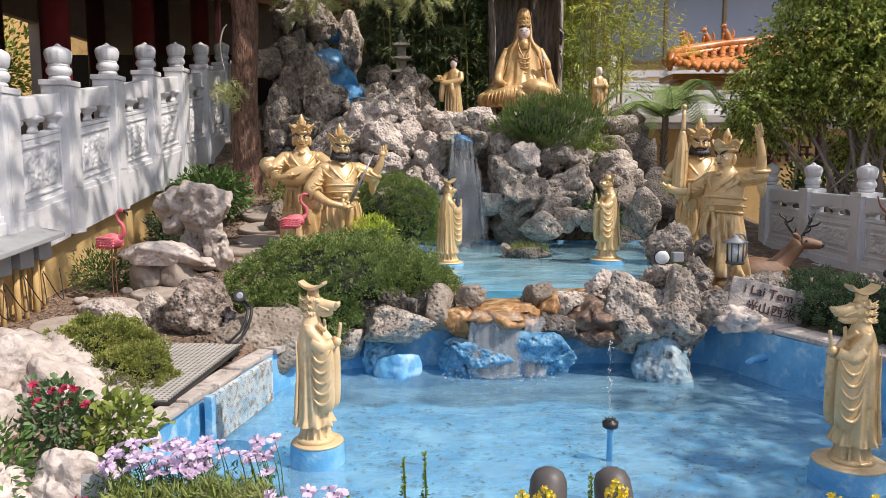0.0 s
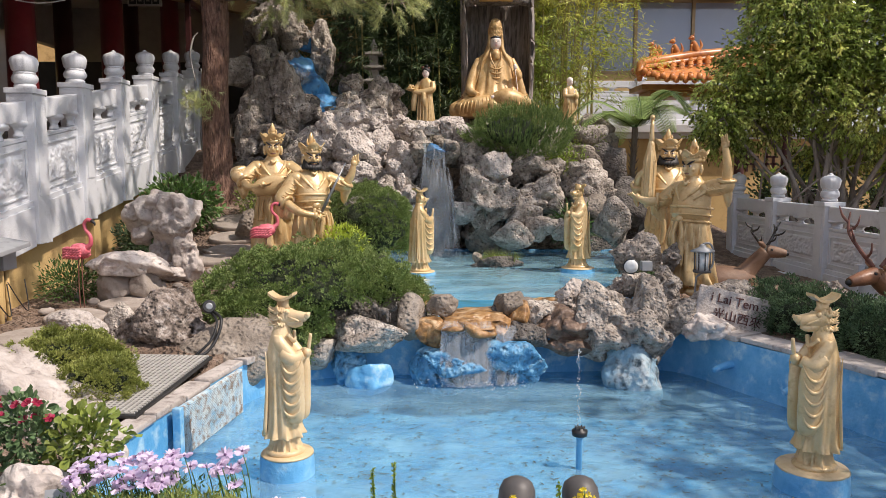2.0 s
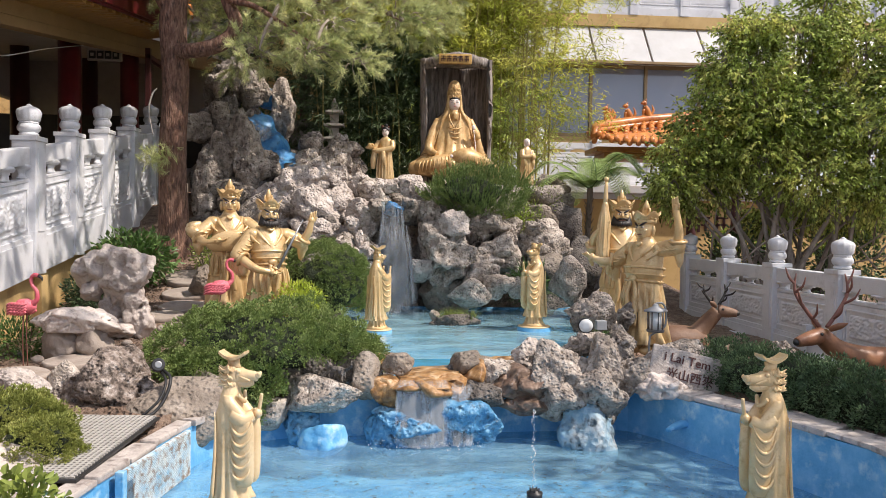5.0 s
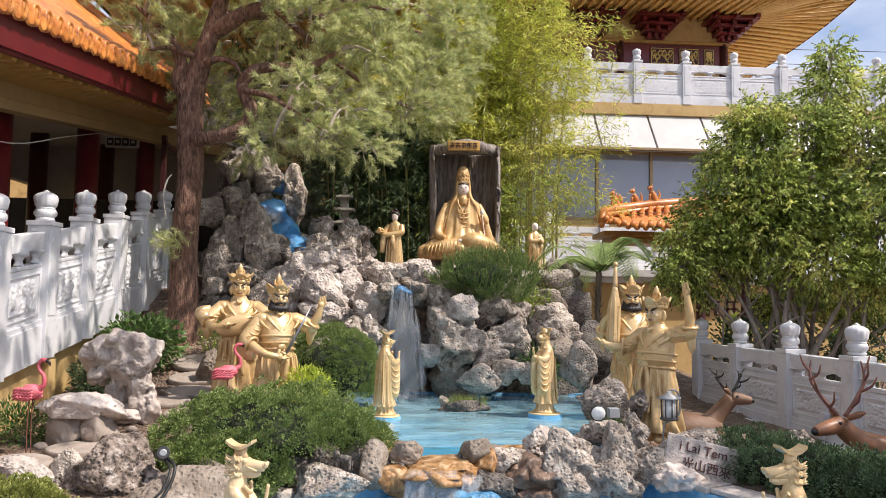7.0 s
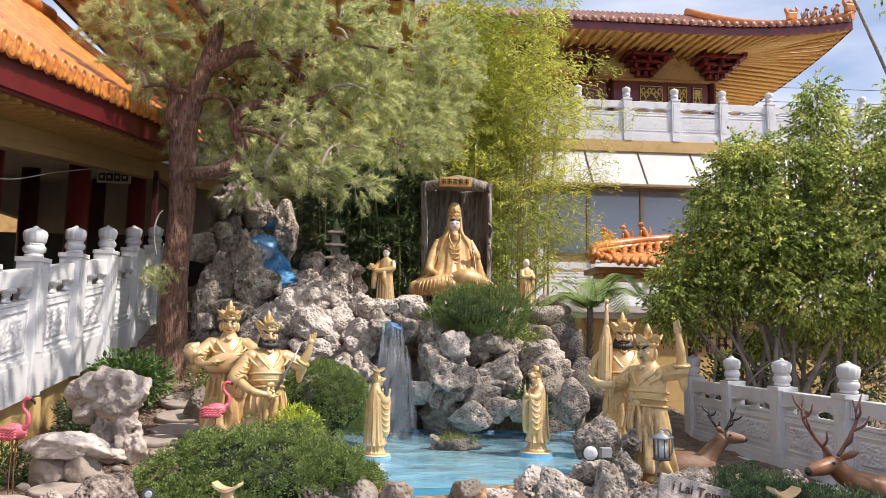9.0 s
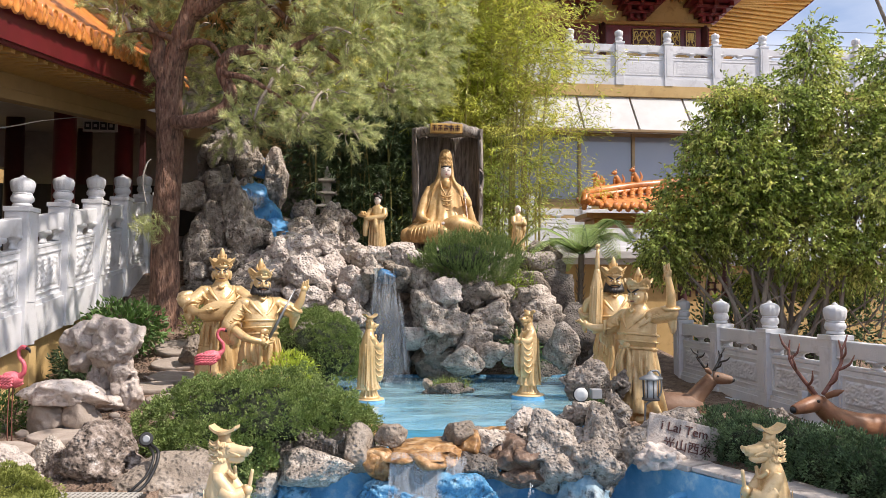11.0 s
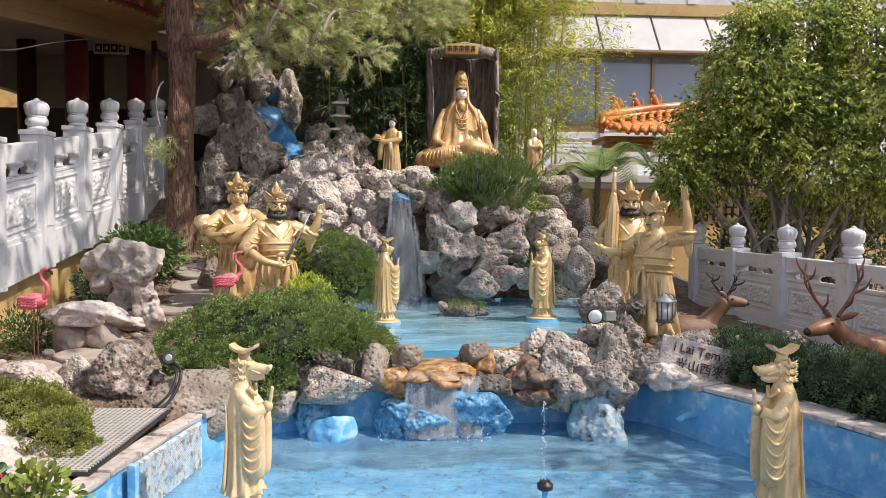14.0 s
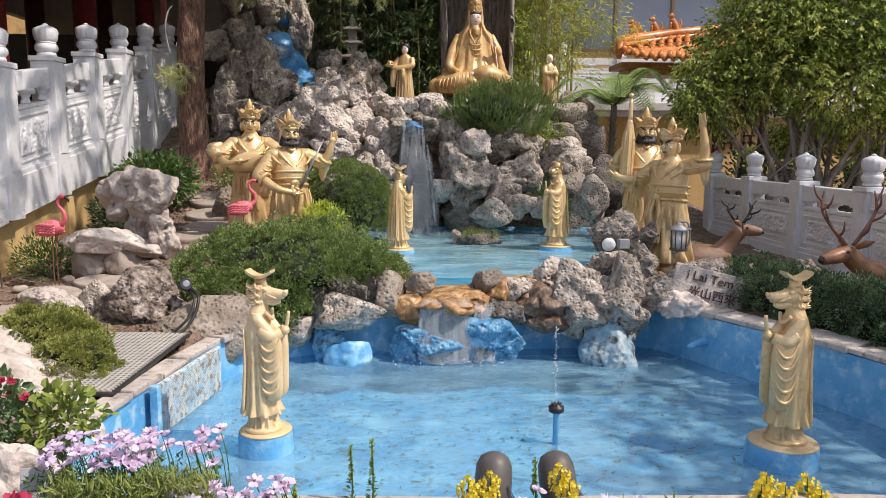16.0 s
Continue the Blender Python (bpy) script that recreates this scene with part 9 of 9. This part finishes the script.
for k in range(12):
    a = k * 2.4 + .3
    L = .86 + .18 * math.sin(k * 1.9)
    hi = .12 * math.sin(k * 2.7)
    dr = .10 + .16 * (k % 3)
    bm = bmesh.new()
    pts = bend([(3.27, 12.0, 2.38), (3.27 + .26 * L * math.cos(a), 12 + .26 * L * math.sin(a), 2.62 + hi), (3.27 + .66 * L * math.cos(a), 12 + .66 * L * math.sin(a), 2.76 + 1.4 * hi), (3.27 + 1.05 * L * math.cos(a), 12 + 1.05 * L * math.sin(a), 2.74 + 1.2 * hi - dr)], 14)
    tube(bm, pts, fit_radii((.013, .003), len(pts)), 5)
    part("stalk", bm, M_BUSH, fern)
    P, D, LL = [], [], []
    for i in range(6, len(pts)):
        f = (i - 5) / (len(pts) - 5)
        t = (pts[i] - pts[i - 1]).normalized()
        side = t.cross(Vector((0, 0, 1))).normalized()
        wl = .25 * math.sin(math.pi * (.22 + .76 * f)) + .02
        for g in (-1, 1):
            for h in (0,):
                o = pts[i] - t * .06 * h
                v = (side * g + t * .45 + Vector((0, 0, -.12))).normalized()
                # each leaflet carries its own small teeth
                for w in range(7):
                    for g2 in (-1, 1):
                        P.append(tuple(o + v * wl * (w + .5) / 7))
                        D.append(tuple(t * g2 + v * .9))
                        LL.append(.050 * (1 - .09 * w) * (.5 + wl / .3))
    leaf_cloud("frond", np.array(P), np.array(D), np.array(LL), .021, M_FERN, fern, "", .05, .85)


# ---- flower bed at the near edge ----
def blossoms(name, C, N, r, petals, m, parent, w=.38):
    P, D = [], []
    for c, nn in zip(C, N):
        nn = Vector(nn).normalized()
        u = nn.orthogonal().normalized()
        v = nn.cross(u)
        for k in range(petals):
            a = 2 * math.pi * k / petals
            P.append(c)
            D.append(tuple(u * math.cos(a) + v * math.sin(a) + nn * .18))
    return leaf_cloud(name, np.array(P, float), np.array(D, float), r, r * w, m, parent, "", .02, blunt=True)


def daisies(label, x0, x1, y0, y1, z0, z1, n, stem_h, seed):
    ob = empty("daisy_plant", label, "flowering plant")
    C, N = [], []
    bm = bmesh.new()
    eyes = bmesh.new()
    for k in range(n):
        x, y = rng.uniform(x0, x1), rng.uniform(y0, y1)
        z = rng.uniform(z0, z1)
        C.append((x, y, z))
        nrm = (rng.normal() * .35, -.22 + rng.normal() * .3, .9)
        N.append(nrm)
        limb(bm, [(x + .03, y + .02, z - stem_h), (x + .02, y + .01, z - stem_h * .4), (x, y, z - .004)], (.0025, .0022, .002), 3, 5)
        ball(eyes, (x, y, z + .003), (.007, .007, .005), sub=1)
    tagged(part("stem_growth", bm, M_BUSH, ob), kind="stuff")
    tagged(part("centre_growth", eyes, M_PURPLE, ob, "dark flower centres"), kind="stuff")
    blossoms("petals", C, N, .036, 13, M_MAUVE, ob, .52)
    m = n * 26
    P = np.stack([rng.uniform(x0 - .03, x1 + .03, m), rng.uniform(y0 - .05, y1, m), rng.uniform(z0 - stem_h, z0 - .01, m)], 1)
    leaf_cloud("leaves", P, unit(m) + (0, 0, .6), rng.uniform(.025, .05, m), .008, M_BUSH, ob)


daisies("pale mauve daisies crowding at the pool edge", -1.36, -.98, 2.80, 3.0, .56, .64, 44, .22, 1)
daisies("loose mauve daisies on long thin stems", -1.0, -.72, 2.85, 3.05, .54, .66, 18, .26, 2)
daisies("low mauve daisies trailing over the rim", -.95, -.40, 2.66, 2.86, .42, .50, 46, .16, 3)
daisies("small mauve daisies beside yellow snapdragons", .45, .95, 2.70, 2.88, .33, .43, 22, .14, 4)
n = 3800
P = np.stack([rng.uniform(-1.28, -.70, n), rng.uniform(2.70, 2.86, n), rng.uniform(.28, .53, n)], 1)
tagged(leaf_cloud("bed_foliage", P, unit(n) + (0, -.2, .9), rng.uniform(.03, .07, n), .009, M_GRASS), "feathery light green foliage in the flower bed", "foliage", kind="stuff")
n = 1500
P = np.stack([rng.uniform(-.5, 1.9, n), rng.uniform(2.6, 2.9, n), rng.uniform(.2, .36, n)], 1)
tagged(leaf_cloud("bed_foliage", P, unit(n) + (0, 0, .9), rng.uniform(.03, .06, n), .01, M_BUSH), "thin green foliage along the pool rim", "foliage", kind="stuff")


def snapdragon(x, y, z, h, m, bloom, label):
    ob = empty("snapdragon", label, "flowering plant", "snapdragons")
    bm = bmesh.new()
    limb(bm, [(x, y, z), (x + .006, y, z + h * .5), (x, y, z + h)], (.004, .004, .002), 4, 6)
    part("stem", bm, M_BUSH, ob)
    k = 60
    t = rng.random(k)
    P = np.stack([np.full(k, x), np.full(k, y), z + h * (.1 + .75 * t)], 1)
    leaf_cloud("leaves", P, rng.normal(size=(k, 3)) * (1, 1, .2) + (0, 0, .5), .045 * (1.15 - t), .010, M_BUSH, ob)
    if bloom:
        C = [(x + .02 * math.cos(q * 2.2), y + .02 * math.sin(q * 2.2), z + h * (.62 + .38 * q / bloom)) for q in range(bloom)]
        N = [(math.cos(q * 2.2), math.sin(q * 2.2) - .4, .3) for q in range(bloom)]
        blossoms("petals", C, N, .017, 6, m, ob, .9)
        blossoms("petals", [(p[0] * 2 - x, p[1] * 2 - y, p[2] - .008) for p in C], N, .014, 5, m, ob, .8)
    else:
        C = np.array([(x, y, z + h * (.6 + .4 * q / 14)) for q in range(15)])
        leaf_cloud("buds", np.repeat(C, 4, 0), rng.normal(size=(60, 3)) + (0, 0, .8), .016, .010, M_YELLOWGREEN, ob)


for x, y, h in ((-.42, 2.95, .20), (-.20, 3.0, .34), (-.115, 3.0, .36), (.55, 2.98, .28)):
    snapdragon(x, y, .22, h, M_YPETAL, 0, "green budding snapdragon spike")
for k, (x, y, h) in enumerate(((.27, 2.9, .26), (.32, 2.86, .22), (.36, 2.92, .27), (.24, 2.84, .18), (.40, 2.85, .17), (.64, 2.92, .30), (.67, 2.88, .26), (1.46, 2.9, .22), (1.50, 2.94, .24), (1.56, 2.9, .21), (1.66, 2.92, .24), (1.70, 2.88, .20), (-.52, 2.75, .14), (1.42, 2.84, .17))):
    snapdragon(x, y, .20, h, M_YPETAL, 16, "yellow snapdragon in bloom at the rim")
# rose bush
rose = shrub("rose_bush", "rose bush with small crimson blooms before pale boulders", (-1.80, 3.40, .58), (.17, .14, .19), 420, M_ROSELEAF, .042, .036, "rose bush", blunt=True)
P = [(-1.90 + .032 * k + .03 * math.sin(k * 3), 3.34 + .05 * math.cos(k * 2), .70 + .06 * math.sin(k * 1.7)) for k in range(9)]
for q in range(3):
    blossoms("petals", P, [(.3 * math.sin(k), -.5, .7) for k in range(9)], .026 - .005 * q, 7, M_PINKDEEP, rose, .8)
blossoms("petals", [(-1.39, 2.74, .46), (-1.37, 2.72, .47), (-1.41, 2.73, .47)], [(0, -.5, .8)] * 3, .05, 9, M_PINKDEEP, rose, .8)
# succulent
shrub("jade_plant", "yellow-green fleshy-leaved jade plant in the bed", (-1.53, 3.42, .54), (.17, .15, .15), 330, M_SUCC, .050, .042, "succulent", 9, blunt=True)
shrub("shrub", "grey-green leafy plant at the bed's corner", (-1.95, 3.05, .42), (.22, .2, .28), 800, M_BUSH, .055, .026)
bm = bmesh.new()
box(bm, -1.47, 2.76, .2, -1.35, 2.84, .46, .01)
tagged(part("stone_post", bm, M_BOXGREY), "small grey post among the flowers", "post")
# pots under the trees
for x, y in ((6.2, 13.6), (7.0, 13.9), (8.1, 13.4)):
    pot = empty("plant_pot", "dark plant pot with upright leaves by the ochre wall", "plant pot", "potted plants")
    bm = bmesh.new()
    lathe(bm, [(.16, 1.0), (.22, 1.36), (.24, 1.38), (.22, 1.40), (.15, 1.38)], 18, x, y, 0)
    part("pot", bm, M_BLACK, pot)
    P = np.array((x, y, 1.4)) + rng.normal(size=(160, 3)) * (.12, .1, .18)
    leaf_cloud("leaves", P, unit(160) + (0, 0, .8), .16, .05, M_YELLOWGREEN, pot)
    bm = bmesh.new()
    box(bm, x - .25, y - .2, .3, x + .25, y + .2, 1.0, .01)
    part("stand", bm, M_DARK, pot)
